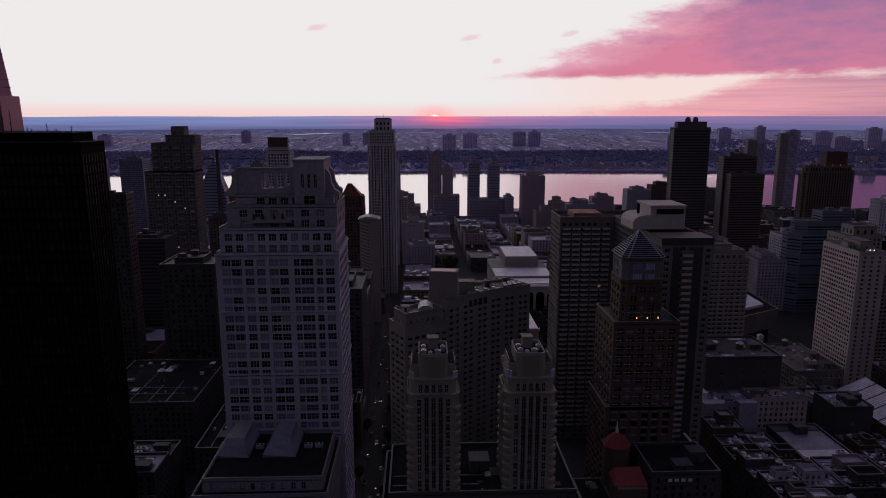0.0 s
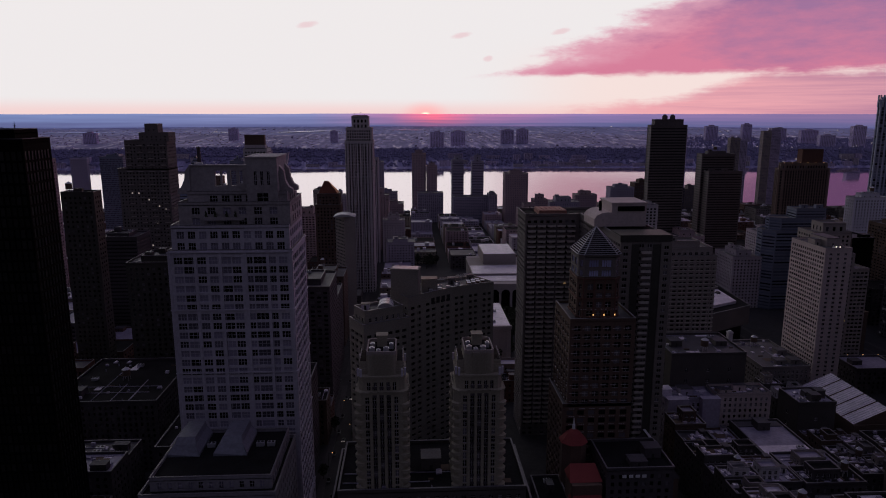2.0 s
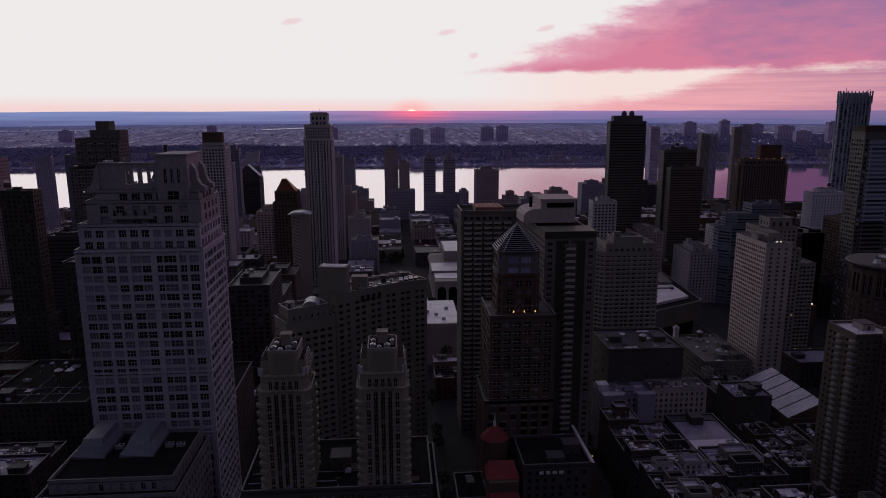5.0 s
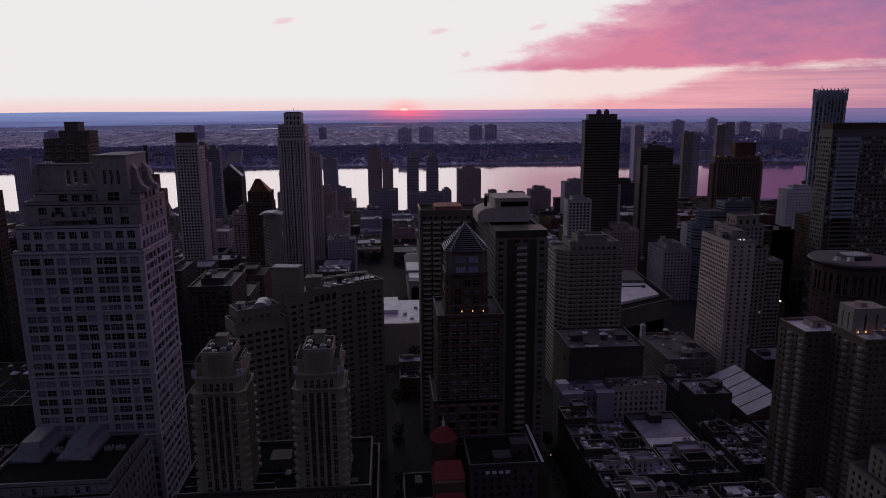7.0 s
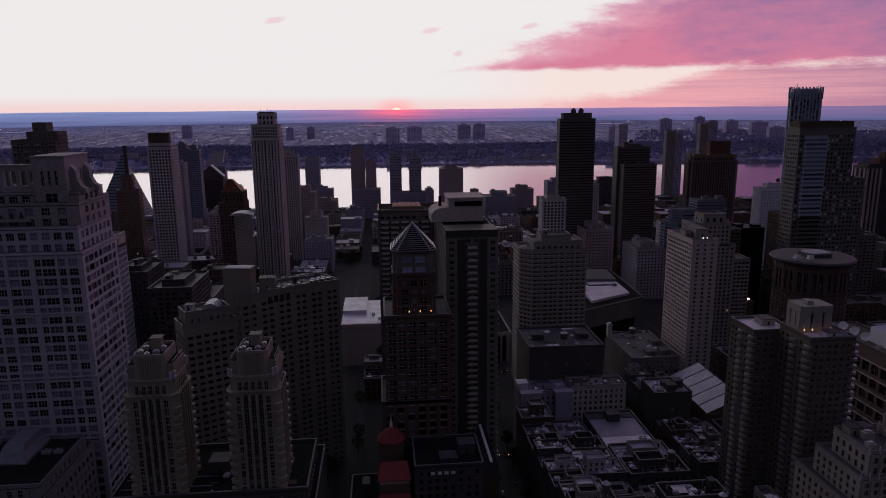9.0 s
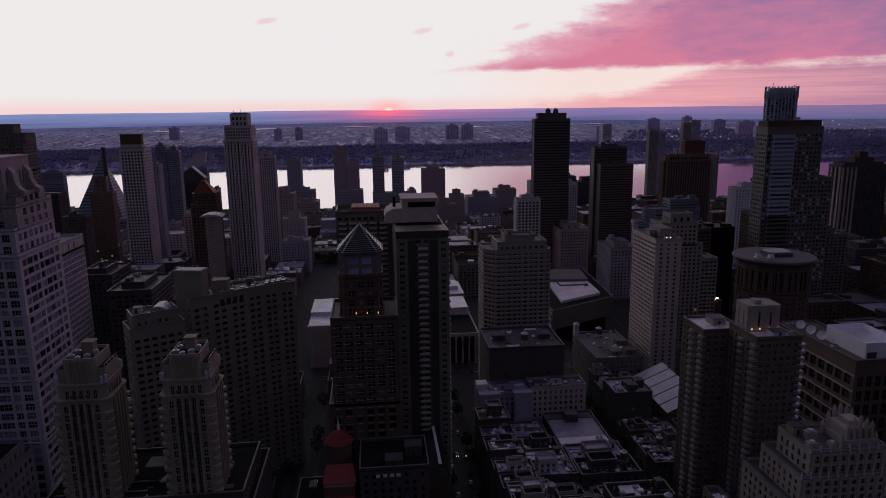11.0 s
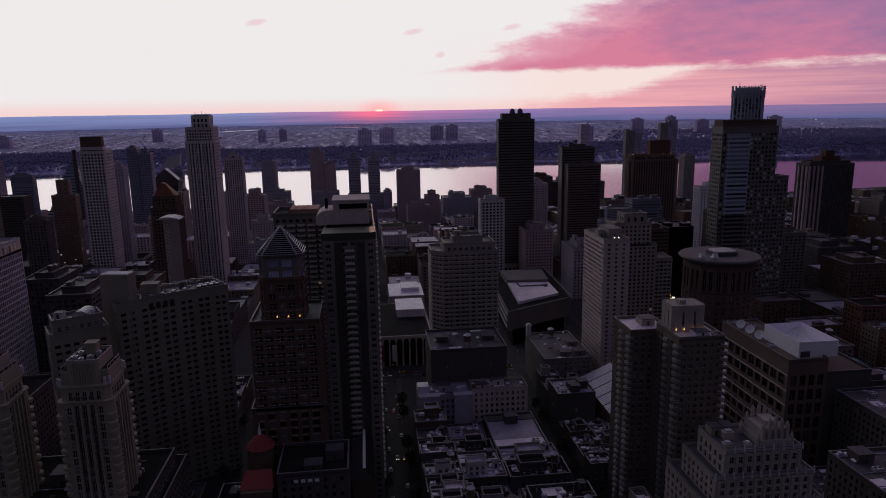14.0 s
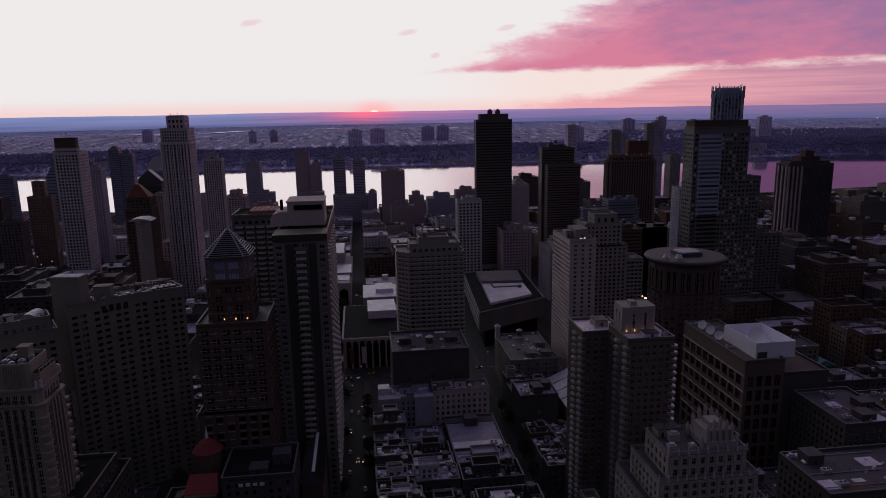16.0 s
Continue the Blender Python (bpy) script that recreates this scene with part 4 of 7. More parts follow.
        g.face([(*A, 49.8), (*B, 49.8), (*B, 51.0), (*A, 51.0)])
        g.face([(*C, 49.8), (*D, 49.8), (*D, 51.0), (*C, 51.0)])
        g.face([(*A, 51.0), (*B, 51.0), (*C, 51.0), (*D, 51.0)])
    part("crown_rim", g, CONCRETE, r)
    g = Geo()
    g.face([(*p, 49.9) for p in inner])
    part("crown_deck", g, ROOF_DARK, r)
    g = Geo()
    g.box(-1.7, 1.7, 1.2, 4.6, 49.8, 53.6)
    g.box(-2.0, 2.0, 0.9, 4.9, 53.6, 54.0)
    part("lantern", g, PALE_BRICK, r)
    for x, y, w, h in ((-3.2, -3.6, 0.9, 1.5), (-1.0, -4.6, 0.7, 1.1), (1.6, -3.4, 1.0, 1.3), (3.3, -0.6, 0.7, 1.8), (-3.2, 1.6, 0.8, 1.2)):
        g = Geo()
        g.box(x - w, x + w, y - 0.8, y + 0.8, 49.9, 49.9 + h)
        g.tube(x, y, 49.9 + h, 50.2 + h, w * 0.6, None, 8)
        part("roof_unit", g, STEEL, r)
    for k in range(4):
        m = Matrix.Rotation(math.pi / 2 * k, 3, "Z")
        for s in (-1, 1):
            g = Geo()
            g.beam(tuple(m @ Vector((s * 6.9, -7.9, 42.6))), tuple(m @ Vector((s * 6.9, -7.9, 45.2))), 0.7)
            part("finial", g, LIMESTONE, r)
    return r


crowned_tower(4.6), crowned_tower(37.6)

# wavy brick apartment house behind the twin towers
ST_WAVE = style(3.9, 3.15, 0.62, 0.46, 0.7, 1.0, 3.4, cross=(2, 1), glass=GLASS_DARK, bars=DARK_FRAME)
arc = []
for i in range(7):
    u = i / 6
    arc.append((13.5 + 45 * u, 314 + 29 * u + 4 * math.sin(math.pi * u)))
back = [(x - 9, y + 14) for x, y in arc]
root, cx, cy, gz = tower("wavy_block", "large brown-grey brick apartment house with a curved front", [
    (arc + back[::-1], 0, 101.5, ST_WAVE),
], WAVE_BRICK, ST_WAVE, "each", things=0, deck=ROOF_GREY)
for u in (0.15, 0.4, 0.62, 0.85):
    x, y = 11 + 45 * u, 324 + 29 * u
    cooling_unit(root, x - cx, y - cy, 101.5, 1.6)
    bulkhead(root, x - cx - 4.4, x - cx - 1, y - cy + 1, y - cy + 4.4, 101.5, 3.0, GREY_BRICK)
g = Geo()
box4 = [(x - cx, y - cy) for x, y in ((5.0, 320.8), (18.4, 318.6), (19.6, 326.0), (6.2, 328.2))]
g.prism(box4, 60, 114.6)
g.prism(inset(box4, -0.25), 114.6, 115.3)
part("plant_tower", g, WAVE_BRICK, root, "blank brick plant tower")
bulkhead(root, 20.2 - cx, 28 - cx, 329 - cy, 335 - cy, 101.5, 6.2, WAVE_BRICK)
g = Geo()
g.prism(inset(box4, 0.5), 115.3, 115.5)
part("plant_deck", g, ROOF_VIOLET, root)
g = Geo()
for s in range(5):
    u = 0.45 + s * 0.1
    g.beam((8 + 45 * u - cx, 327 + 29 * u - cy, 101.5), (8 + 45 * u - cx, 327 + 29 * u - cy, 105), 0.25)
    g.beam((8 + 45 * u - cx - 3, 327 + 29 * u - cy, 105), (8 + 45 * u - cx + 4, 327 + 29 * u - cy, 105), 0.3)
part("roof_frame", g, STEEL, root)
for k in range(7):
    g = Geo()
    x, y = 45 + 2.6 * (k % 4) - cx, 340 + 4.0 * (k // 4) + 1.7 * (k % 4) - cy
    g.box(x - 0.9, x + 0.9, y - 1.3, y + 1.3, 101.6, 103.2)
    g.box(x - 1.0, x + 1.0, y - 1.4, y + 1.4, 103.2, 103.4, 1)
    part("terrace_shelter", g, [RED_BRICK, WHITE_METAL], root, "red and white roof terrace shelter")
for k in range(4):
    g = Geo()
    x, y = 25 + 4.5 * k - cx, 328 + 3.2 * k - cy
    g.tube(x, y, 101.5, 103.1, 1.3, 1.1, 10)
    g.box(x + 1.5, x + 3.6, y - 0.8, y + 0.8, 101.5, 102.5)
    part("roof_fan", g, STEEL, root, "pale roof fan and duct")
for u in (0.27, 0.33, 0.39, 0.45):
    x, y = 13.5 + 45 * u, 314 + 29 * u + 4 * math.sin(math.pi * u)
    g = Geo()
    g.box(-1.0, 1.0, -0.25, 0.6, 96.2, 99.4)
    part("louvre", g, DARK_FRAME, root, "tall dark louvre", at=pose(x - cx, y - cy, 0, 0, 0, 37))
root, cx, cy, gz = tower("corner_wing", "square brick wing with a glazed barrel roof", [
    ([(-6.5, 290.5), (14, 302), (6.4, 315.5), (-14.1, 304)], 0, 95.5, ST_WAVE),
    ([(-6, 293.4), (11.2, 303), (5.4, 313.2), (-11.8, 303.6)], 95.5, 101, style(2.9, 3.2, 0.4, 0.45)),
], WAVE_BRICK, ST_WAVE, "each", things=0, limit=180)
g = Geo()
for s, w in ((0, 0.0),):
    n = 9
    pts = [(3 + 3.6 * -math.cos(math.pi * i / n) - cx, 101.1 + 2.8 * math.sin(math.pi * i / n)) for i in range(n + 1)]
    for i in range(n):
        for k in range(5):
            y0, y1 = 300.5 + k * 1.9 - cy, 302.3 + k * 1.9 - cy
            (xa, za), (xb, zb) = pts[i], pts[i + 1]
            g.face([(xa, y0, za), (xb, y0, zb), (xb, y1, zb), (xa, y1, za)], k % 2)
    for k in (0, 4):
        y = (300.5 if k == 0 else 309.9) - cy
        g.face([(x, y, z) for x, z in pts])
part("barrel_skylight", g, [STEEL, WHITE_METAL], root, "bright ribbed barrel skylight")
bulkhead(root, -8 - cx, -4.5 - cx, 300 - cy, 304 - cy, 101, 2.4, ROOF_PALE)

# pyramid-topped tower in brown brick
# attic panes: the sky's reflection painted as a pale blue base
ATTIC_REFLECTION = glass_mat("painted_sky_attic_glass", (0.30, 0.30, 0.52), (0.55, 0.55, 0.85), 0.7, lit=1.1)
ST_PYR = style(4.4, 3.5, 0.62, 0.62, 0.4, 1.0, 1.4, cross=(2, 2))
root, cx, cy, gz = tower("pyramid_tower", "brown brick tower with a ribbed pyramid roof", [
    (rect(79.5, 109.5, 268, 297), 0, 66, ST_PYR),
    (rect(81.5, 109.5, 268, 297), 66, 104, ST_PYR),
    (chamfered(85.4, 103.6, 272.4, 290.6, 2.2), 104, 121, ST_PYR),
    (chamfered(85.7, 103.3, 272.7, 290.3, 2.2), 121, 130.5, style(4.6, 4.4, 0.74, 0.66, 0.3, 1.2, 0.6, cross=(4, 1), glass=ATTIC_REFLECTION, bars=BROWN_BRICK, back=True), GREY_BRICK),
], BROWN_BRICK, ST_PYR, "each", things=0, limit=240)
g = Geo()
base = chamfered(85.1 - cx, 103.9 - cx, 272.1 - cy, 290.9 - cy, 2.4)
m = (94.5 - cx, 281.5 - cy)


def pyramid_ring(f, grow=0.0):
    return inset([(m[0] + (x - m[0]) * (1 - f * 0.97), m[1] + (y - m[1]) * (1 - f * 0.97)) for x, y in base], -grow)


g.prism(base, 131.6, 141.8, 0, pyramid_ring(1.0))
part("pyramid_roof", g, ROOF_DARK, root, "dark metal pyramid roof")
for i in range(14):
    g = Geo()
    g.prism(pyramid_ring(i / 14, 0.16), 131.55 + 10.2 * i / 14, 131.8 + 10.2 * i / 14)
    part("roof_rib", g, STEEL, root, "thin pale roof rib")
for i in range(8):
    g = Geo()
    g.beam((*base[i], 131.7), (*pyramid_ring(1.0)[i], 141.9), 0.3)
    part("roof_hip", g, STEEL, root)
g = Geo()
g.tube(94.5 - cx, 281.5 - cy, 141.3, 143, 0.25, 0.1, 6)
part("finial", g, STEEL, root)
g = Geo()
for x in (87.6, 92.2, 96.8, 101.4):
    g.box(x - cx - 0.25, x - cx + 0.25, 272.1 - cy, 272.6 - cy, 104, 121)
for z in (104.4, 112.5, 121):
    g.prism(chamfered(85.0 - cx, 104.0 - cx, 272.0 - cy, 291.0 - cy, 2.3), z, z + 0.4)
part("pilaster", g, RED_BRICK, root)
g = Geo()
for f in range(19):
    z, y0 = 43 + 3.6 * f, 268 if f < 17 else 272.4
    for x in (83.5, 88.0, 92.3, 96.7, 101.0, 105.6):
        if f < 17 or 86 < x < 103:
            for o in (-0.9, 0, 0.9):
                g.box(x + o - cx - 0.3, x + o - cx + 0.3, y0 - 0.15 - cy, y0 - 0.01 - cy, z, z + 0.3)
part("window_head", g, FRAME, root, "small pale window heads", kind="stuff")
for x in (92.2, 96.8, 101.4):
    g = Geo()
    g.box(x - cx - 0.2, x - cx + 0.2, 271.6 - cy, 272.0 - cy, 105.3, 105.9)
    part("wall_lamp", g, LAMP_WARM, root, "small warm facade lamp")

# tall dark apartment slab with balconies
ST_SLAB = style(3.6, 2.95, 0.55, 0.5, 0.5, 0.6, 1.8, cross=(2, 1))
root, cx, cy, gz = tower("balconied_slab", "tall dark brown apartment slab with balcony bays", [
    (rect(79.5, 134, 372, 398), 0, 133, ST_SLAB),
    (rect(110.5, 134, 297, 371.8), 0, 133.5, ST_SLAB),
], GREY_BRICK, ST_SLAB, "each", things=0, deck=ROOF_DARK)
rnd = random.Random(5)
for x0, x1, yf, z1 in ((80.5, 108.5, 372, 131), (119.4, 125.4, 297, 131)):
    n = max(1, int((x1 - x0) / 5))
    for c in range(n):
        g = Geo()
        x = x0 + (x1 - x0) * (c + 0.5) / n - cx
        for f in range(int(z1 / 2.95)):
            if f < 3:
                continue
            z = f * 2.95
            g.box(x - 2.2, x + 2.2, yf - cy - 1.5, yf - cy, z, z + 0.22)
            g.box(x - 2.2, x + 2.2, yf - cy - 1.5, yf - cy - 1.38, z + 0.22, z + 1.25)
            for s in (-2.2, 2.1):
                g.box(x + s, x + s + 0.1, yf - cy - 1.38, yf - cy, z + 0.22, z + 1.15)
        part("balcony", g, BALCONY, root, "column of pale concrete balconies")
# dark colour on flat panels stands in for the depth of recessed bays
for x in (117.5, 127.4):
    g = Geo()
    g.box(x - cx - 1.8, x - cx + 1.8, 296.75 - cy, 297.2 - cy, 0, 131)
    part("dark_bay", g, BAY_GLASS, root, "flat dark panel standing in for a recessed bay")
# paler end strips with small square windows
for x0, x1 in ((110.3, 115.5), (129.3, 134.3)):
    g, out = Geo(), []
    facade(g, (x0 - cx, 296.5 - cy), (x1 - cx, 296.5 - cy), 0, 132, style(5.2, 2.95, 0.42, 0.5, 0.3, 0.2, 1.0), out)
    for x in (x0, x1):
        g.face([(x - cx, 296.5 - cy, 0), (x - cx, 297.1 - cy, 0), (x - cx, 297.1 - cy, 132), (x - cx, 296.5 - cy, 132)])
    part("end_strip", g, CONCRETE_DARK, root, "grey brick end strip")
    for pos, a, ww, wh, sty in out[12:]:
        part("window", window_mesh(ww, wh, GLASS, FRAME, (2, 1)), None, root, at=Matrix.Translation(pos))
g = Geo()
for f in range(4, 44):
    z = f * 2.95
    for y in range(300, 368, 8):
        g.box(134 - cx, 135.2 - cx, y - cy, y + 4 - cy, z, z + 1.1)
part("side_balcony", g, BALCONY, root)
g = Geo()
for x in (80.2, 109.8):
    y = 371.6
    g.box(x - cx - 0.45, x - cx + 0.45, y - cy - 0.2, y - cy + 0.6, 0, 134.5)
part("corner_pier", g, GREY_BRICK, root)
g = Geo()
g.box(110.2 - cx, 134.3 - cx, 296.5 - cy, 312 - cy, 134.9, 135.4)
g.box(110.2 - cx, 134.3 - cx, 296.5 - cy, 296.9 - cy, 132.4, 134.9)
part("roof_brow", g, BAY_GLASS, root, "dark projecting roof brow")
# arched penthouse on the roof
g = Geo()
prof = [(106, 134.5), (106, 138.2), (107.2, 140), (109.5, 141.2), (112.5, 141.6), (114.5, 141.6), (114.5, 145.8), (132, 145.8), (132, 134.5)]
a, b = [(x - cx, 326 - cy, z) for x, z in prof], [(x - cx, 346 - cy, z) for x, z in prof]
g.face(a[::-1]), g.face(b)
for i in range(len(prof)):
    j = (i + 1) % len(prof)
    g.face([a[i], a[j], b[j], b[i]])
g.box(114 - cx, 132.4 - cx, 325.6 - cy, 346.4 - cy, 145.8, 146.5)
part("penthouse", g, PINK_GLOW_CONCRETE, root, "pinkish concrete penthouse with a rounded shoulder")
g = Geo()
g.box(117.5 - cx, 131 - cx, 325.7 - cy, 326.2 - cy, 142.2, 144.6)
part("louvre", g, BLACK_METAL, root)
g = Geo()
g.tube(111 - cx, 334 - cy, 141.5, 146.5, 0.8, 0.7, 10)
part("flue", g, BLACK_METAL, root)
g = Geo()
g.box(88 - cx, 104 - cx, 376 - cy, 392 - cy, 133, 135.2)
for k in range(6):
    g.box(88.5 + k * 2.6 - cx, 90.6 + k * 2.6 - cx, 375.6 - cy, 392.4 - cy, 135.2, 135.7)
part("roof_terrace", g, mat("terrace_brick", (0.4, 0.2, 0.17), 0.8), root, "pale red roof terrace")

# rounded grid tower at the avenue corner
ST_GRID = style(3.4, 2.95, 0.76, 0.66, 0.9, 0.5, 1.2, cross=(2, 1), glass=GLASS_DARK, bars=DARK_FRAME)
GRID_PLAN = [(178.5, 421), (215, 421), (215, 448), (171.5, 448), (171.5, 428)]
root, cx, cy, gz = tower("grid_tower", "pale concrete apartment tower with a deep grid of balconies", [
    (GRID_PLAN, 0, 97.5, ST_GRID),
    (rect(180, 213, 424, 446), 97.5, 102.5, style(4, 4, 0.5, 0.5)),
    (rect(186, 206, 428, 442), 102.5, 106, style(5, 5, 0.2, 0.3)),
], CONCRETE, ST_GRID, "each", things=2, deck=ROOF_GREY, seed=4)
g = Geo()
for f in range(32):
    z = 2.95 * f + 2.9
    g.prism(inset([(x - cx, y - cy) for x, y in GRID_PLAN], -0.3), z, z + 0.5)
part("floor_edge", g, BALCONY, root)
for x in (178.6, 184.5, 190, 195.5, 201, 206.5, 212):
    g = Geo()
    g.box(x - cx - 0.35, x - cx + 0.35, 420.4 - cy, 421 - cy, 0, 97.5)
    part("fin", g, CONCRETE, root)

# slim concrete slab with a punched side wall
ST_K = style(2.55, 3.0, 0.66, 0.56, 0.4, 0.8, 1.6, cross=(1, 1), glass=GLASS_DARK, bars=DARK_FRAME)
ST_KF = style(5.5, 3.0, 0.35, 0.45, 0.25, 1.5, 1.6, cross=(2, 1), glass=GLASS)
root, cx, cy, gz = tower("concrete_slab", "slim concrete apartment slab, tinted sunset pink, with small punched windows", [
    (rect(284.5, 302.5, 416.5, 456), 0, 102.5, [ST_KF, ST_K, ST_K, ST_K]),
], PINK_GLOW_CONCRETE, ST_K, "each", things=0)
bulkhead(root, 292 - cx, 301 - cx, 428 - cy, 446 - cy, 102.5, 5.5, CONCRETE)
bulkhead(root, 286.5 - cx, 290.5 - cx, 432 - cy, 440 - cy, 102.5, 4, CONCRETE)
cooling_unit(root, 294 - cx, 421 - cy, 102.5, 1.5)
for x in (292.5, 295.2):
    g = Geo()
    g.tube(x - cx, 418.2 - cy, 103.8, 104.5, 0.3, 0.24, 8)
    part("flood_lamp", g, LAMP_WHITE, root, "bright white roof lamp")

# ---- towers further back ----
# black glass tower at the edge of the park
ST_BLACK = style(1.9, 3.6, 0.8, 0.78, 0.25, 0.6, 2.5, glass=GLASS_BLACK, back=False)
root, cx, cy, gz = tower("black_glass_tower", "tall black glass hotel tower with masts on its roof", [
    (rect(-172, -109, 224.5, 241.5), 0, 180.5, ST_BLACK),
    (rect(-172, -112, 226, 240), 180.5, 183.5, style(30, 3, 0.1, 0.2)),
], BLACK_METAL, ST_BLACK, things=0, deck=ROOF_DARK)
rnd = random.Random(12)
for x, y, h in ((-136.5, 231, 7), (-134, 231, 8.5), (-130, 233, 3), (-127, 230, 2.5), (-123, 232, 4), (-119, 230, 2.5), (-115, 232, 3.5)):
    g = Geo()
    g.tube(x - cx, y - cy, 183.5, 183.5 + h, 0.16, 0.07, 6)
    for k in range(3):
        z = 183.5 + h * (0.5 + 0.15 * k)
        g.beam((x - cx - 0.5, y - cy, z), (x - cx + 0.5, y - cy, z), 0.09)
    part("mast", g, BLACK_METAL, root, "thin roof mast with cross arms")
g = Geo()
for k in range(16):
    x = -170 + k * 3.4 - cx
    g.beam((x, 226.6 - cy, 183.5), (x, 226.6 - cy, 185.2), 0.15)
    g.beam((x, 226.6 - cy, 185.2), (x + 3.4, 226.6 - cy, 185.2), 0.12)
part("railing", g, BLACK_METAL, root)

# tapering glass tower beyond it
root, cx, cy, gz = tower("tapered_glass_tower", "tall tapering glass tower with pink light painted into its top", [
    (rect(-233, -187.8, 318, 335), 0, 181, style(2.2, 4, 0.8, 0.8, 0.2, glass=GLASS_BLUE, back=False)),
], BLUE_METAL, ST_BLACK, things=0)
g = Geo()
# the pink reflection is painted into the spire's glass colour
PINK_LIGHT_GLASS = glass_mat("painted_pink_light_glass", (0.24, 0.09, 0.14), (0.36, 0.16, 0.22), 0.6, island=True, lit=1.1)
lo, hi = rect(-232 - cx, -188 - cx, 318.5 - cy, 334.5 - cy), rect(-224 - cx, -195 - cx, 322 - cy, 332 - cy)
g.prism(lo, 181, 199, 0, inset(lo, 0.3))
lo = inset(lo, 2.4)
g.prism(lo, 199, 238, 0, hi)
for k in range(11):
    f = k / 10
    a = [(p[0] + (q[0] - p[0]) * f, p[1] + (q[1] - p[1]) * f) for p, q in zip(lo, hi)]
    h = Geo()
    h.prism(inset(a, -0.15), 199 + 38 * f, 199.4 + 38 * f)
    part("floor_band", h, BRONZE, root)
part("spire", g, PINK_LIGHT_GLASS, root, "tapering glass upper storeys")

P_ = style(3.4, 3.3, 0.45, 0.5, 0.3, 1.2, 1.6, back=False)
P_B = style(4.2, 3.0, 0.62, 0.5, 0.5, 0.8, 1.6, back=False)
P_V = style(2.6, 3.2, 0.5, 0.72, 0.4, 1.0, 2.0, back=False)
P_G = style(2.4, 3.6, 0.84, 0.62, 0.2, 0.4, 2.0, glass=GLASS_BLUE, back=False)
P_K = style(2.4, 3.6, 0.84, 0.62, 0.2, 0.4, 2.0, glass=GLASS_BLACK, back=False)
P_S = style(60, 3.1, 0.97, 0.45, 0.4, 0.4, 1.5, glass=GLASS_BLACK, back=False)

# office-like slab with a lit attic behind the limestone tower
root, cx, cy, gz = tower("gridded_slab", "dark gridded slab with a row of lit attic windows", [
    (rect(-100, -72, 366, 412.5), 0, 111.5, style(2.0, 3.4, 0.74, 0.76, 0.5, 0.5, 0.3)),
    (rect(-100, -72, 366, 412.5), 111.5, 118, style(3.4, 6, 0.62, 0.72, 0.9, 0.5, 0.5, glass=glass_mat("attic_glass", (0.2, 0.12, 0.05), (0.5, 0.3, 0.12), 0.6, island=True, lit=0.4, power=0.12))),
], LIMESTONE, P_, things=2)

# slender cream tower with a stepped head
S_W1 = style(2.5, 3.3, 0.7, 0.72, 0.5, 1.0, 1.2, back=False)
root, cx, cy, gz = tower("slender_tower", "slender cream brick tower with a stepped head", [
    (chamfered(-54, -24, 730, 762, 3), -6, 160, S_W1),
    (rect(-52.5, -25, 732, 760), 160, 173.5, style(2.5, 3.3, 0.55, 0.62, 0.35, 1.0, 1.2, back=False)),
    (rect(-46.5, -28.5, 736, 756), 173.5, 185.5, style(3.5, 5, 0.5, 0.6, 0.4, 1.2, 1.5)),
], CREAM, S_W1, things=0)
g = Geo()
for x in (-51, -47.5, -44, -40.5, -37, -33.5, -30, -26.8):
    w = 0.75 if x in (-47.5, -40.5, -37, -30) else 0.4
    g.box(x - cx - w, x - cx + w, 728.7 - cy, 730.1 - cy, 0, 166)
part("rib", g, WHITE_PAINT, root)
for z in (128, 164):
    g = Geo()
    g.prism(chamfered(-54.4 - cx, -23.6 - cx, 728.5 - cy, 762.4 - cy, 3), z, z + 1.2)
    part("string_course", g, WHITE_PAINT, root)
g = Geo()
g.box(-45 - cx, -30 - cx, 738 - cy, 754 - cy, 191.5, 193.6)
for x, h in ((-44, 3), (-41, 1.6), (-37, 4), (-33, 2.2)):
    g.beam((x - cx, 745 - cy, 193), (x - cx, 745 - cy, 193 + h), 0.3)
part("roof_plant", g, BROWN_BRICK, root)

# white-banded tower with a dark cap
root, cx, cy, gz = tower("banded_tower", "pale tower with dark windows and a dark plant cap", [
    (rect(-165, -139.5, 746, 770), -6, 151, style(3.2, 3.3, 0.62, 0.6, 0.5, 1.4, 1.5, back=False)),
    (rect(-163.5, -141, 747, 755), 151, 155, P_S),
    (rect(-163, -142, 747.5, 755), 155, 165.5, style(80, 8, 0.02, 0.02), BROWN_BRICK),
], WHITE_PAINT, P_, things=0)
ST_SPECK = style(3.0, 3.1, 0.45, 0.45, 0.3, 0.8, 1.5, back=False, glass=glass_mat("speckled_glass", (0.006, 0.006, 0.007), (0.16, 0.14, 0.15), 0.3, island=True, lit=0.975, litcol=(1.0, 0.85, 0.75), power=0.25))
# lit dark tower with a stepped head
root, cx, cy, gz = tower("stepped_dark_tower", "dark apartment tower with a stepped head and scattered lit windows", [
    (rect(-256, -209.5, 643, 668), -4, 138, ST_SPECK),
    (rect(-248, -209.5, 643, 667), 138, 164, ST_SPECK),
    (rect(-235, -208, 645, 664), 164, 171, style(4, 3, 0.3, 0.4)),
    (rect(-230, -218, 647, 660), 171, 179, style(6, 6, 0.2, 0.2)),
], GREY_BRICK, P_, things=0)
g = Geo()
g.box(0, 5, 0, 1.5, 0, 0.2), g.box(0, 5, 0, 0.12, 0.2, 1.0)
STEP_BALCONY = g.mesh("balcony", CONCRETE)
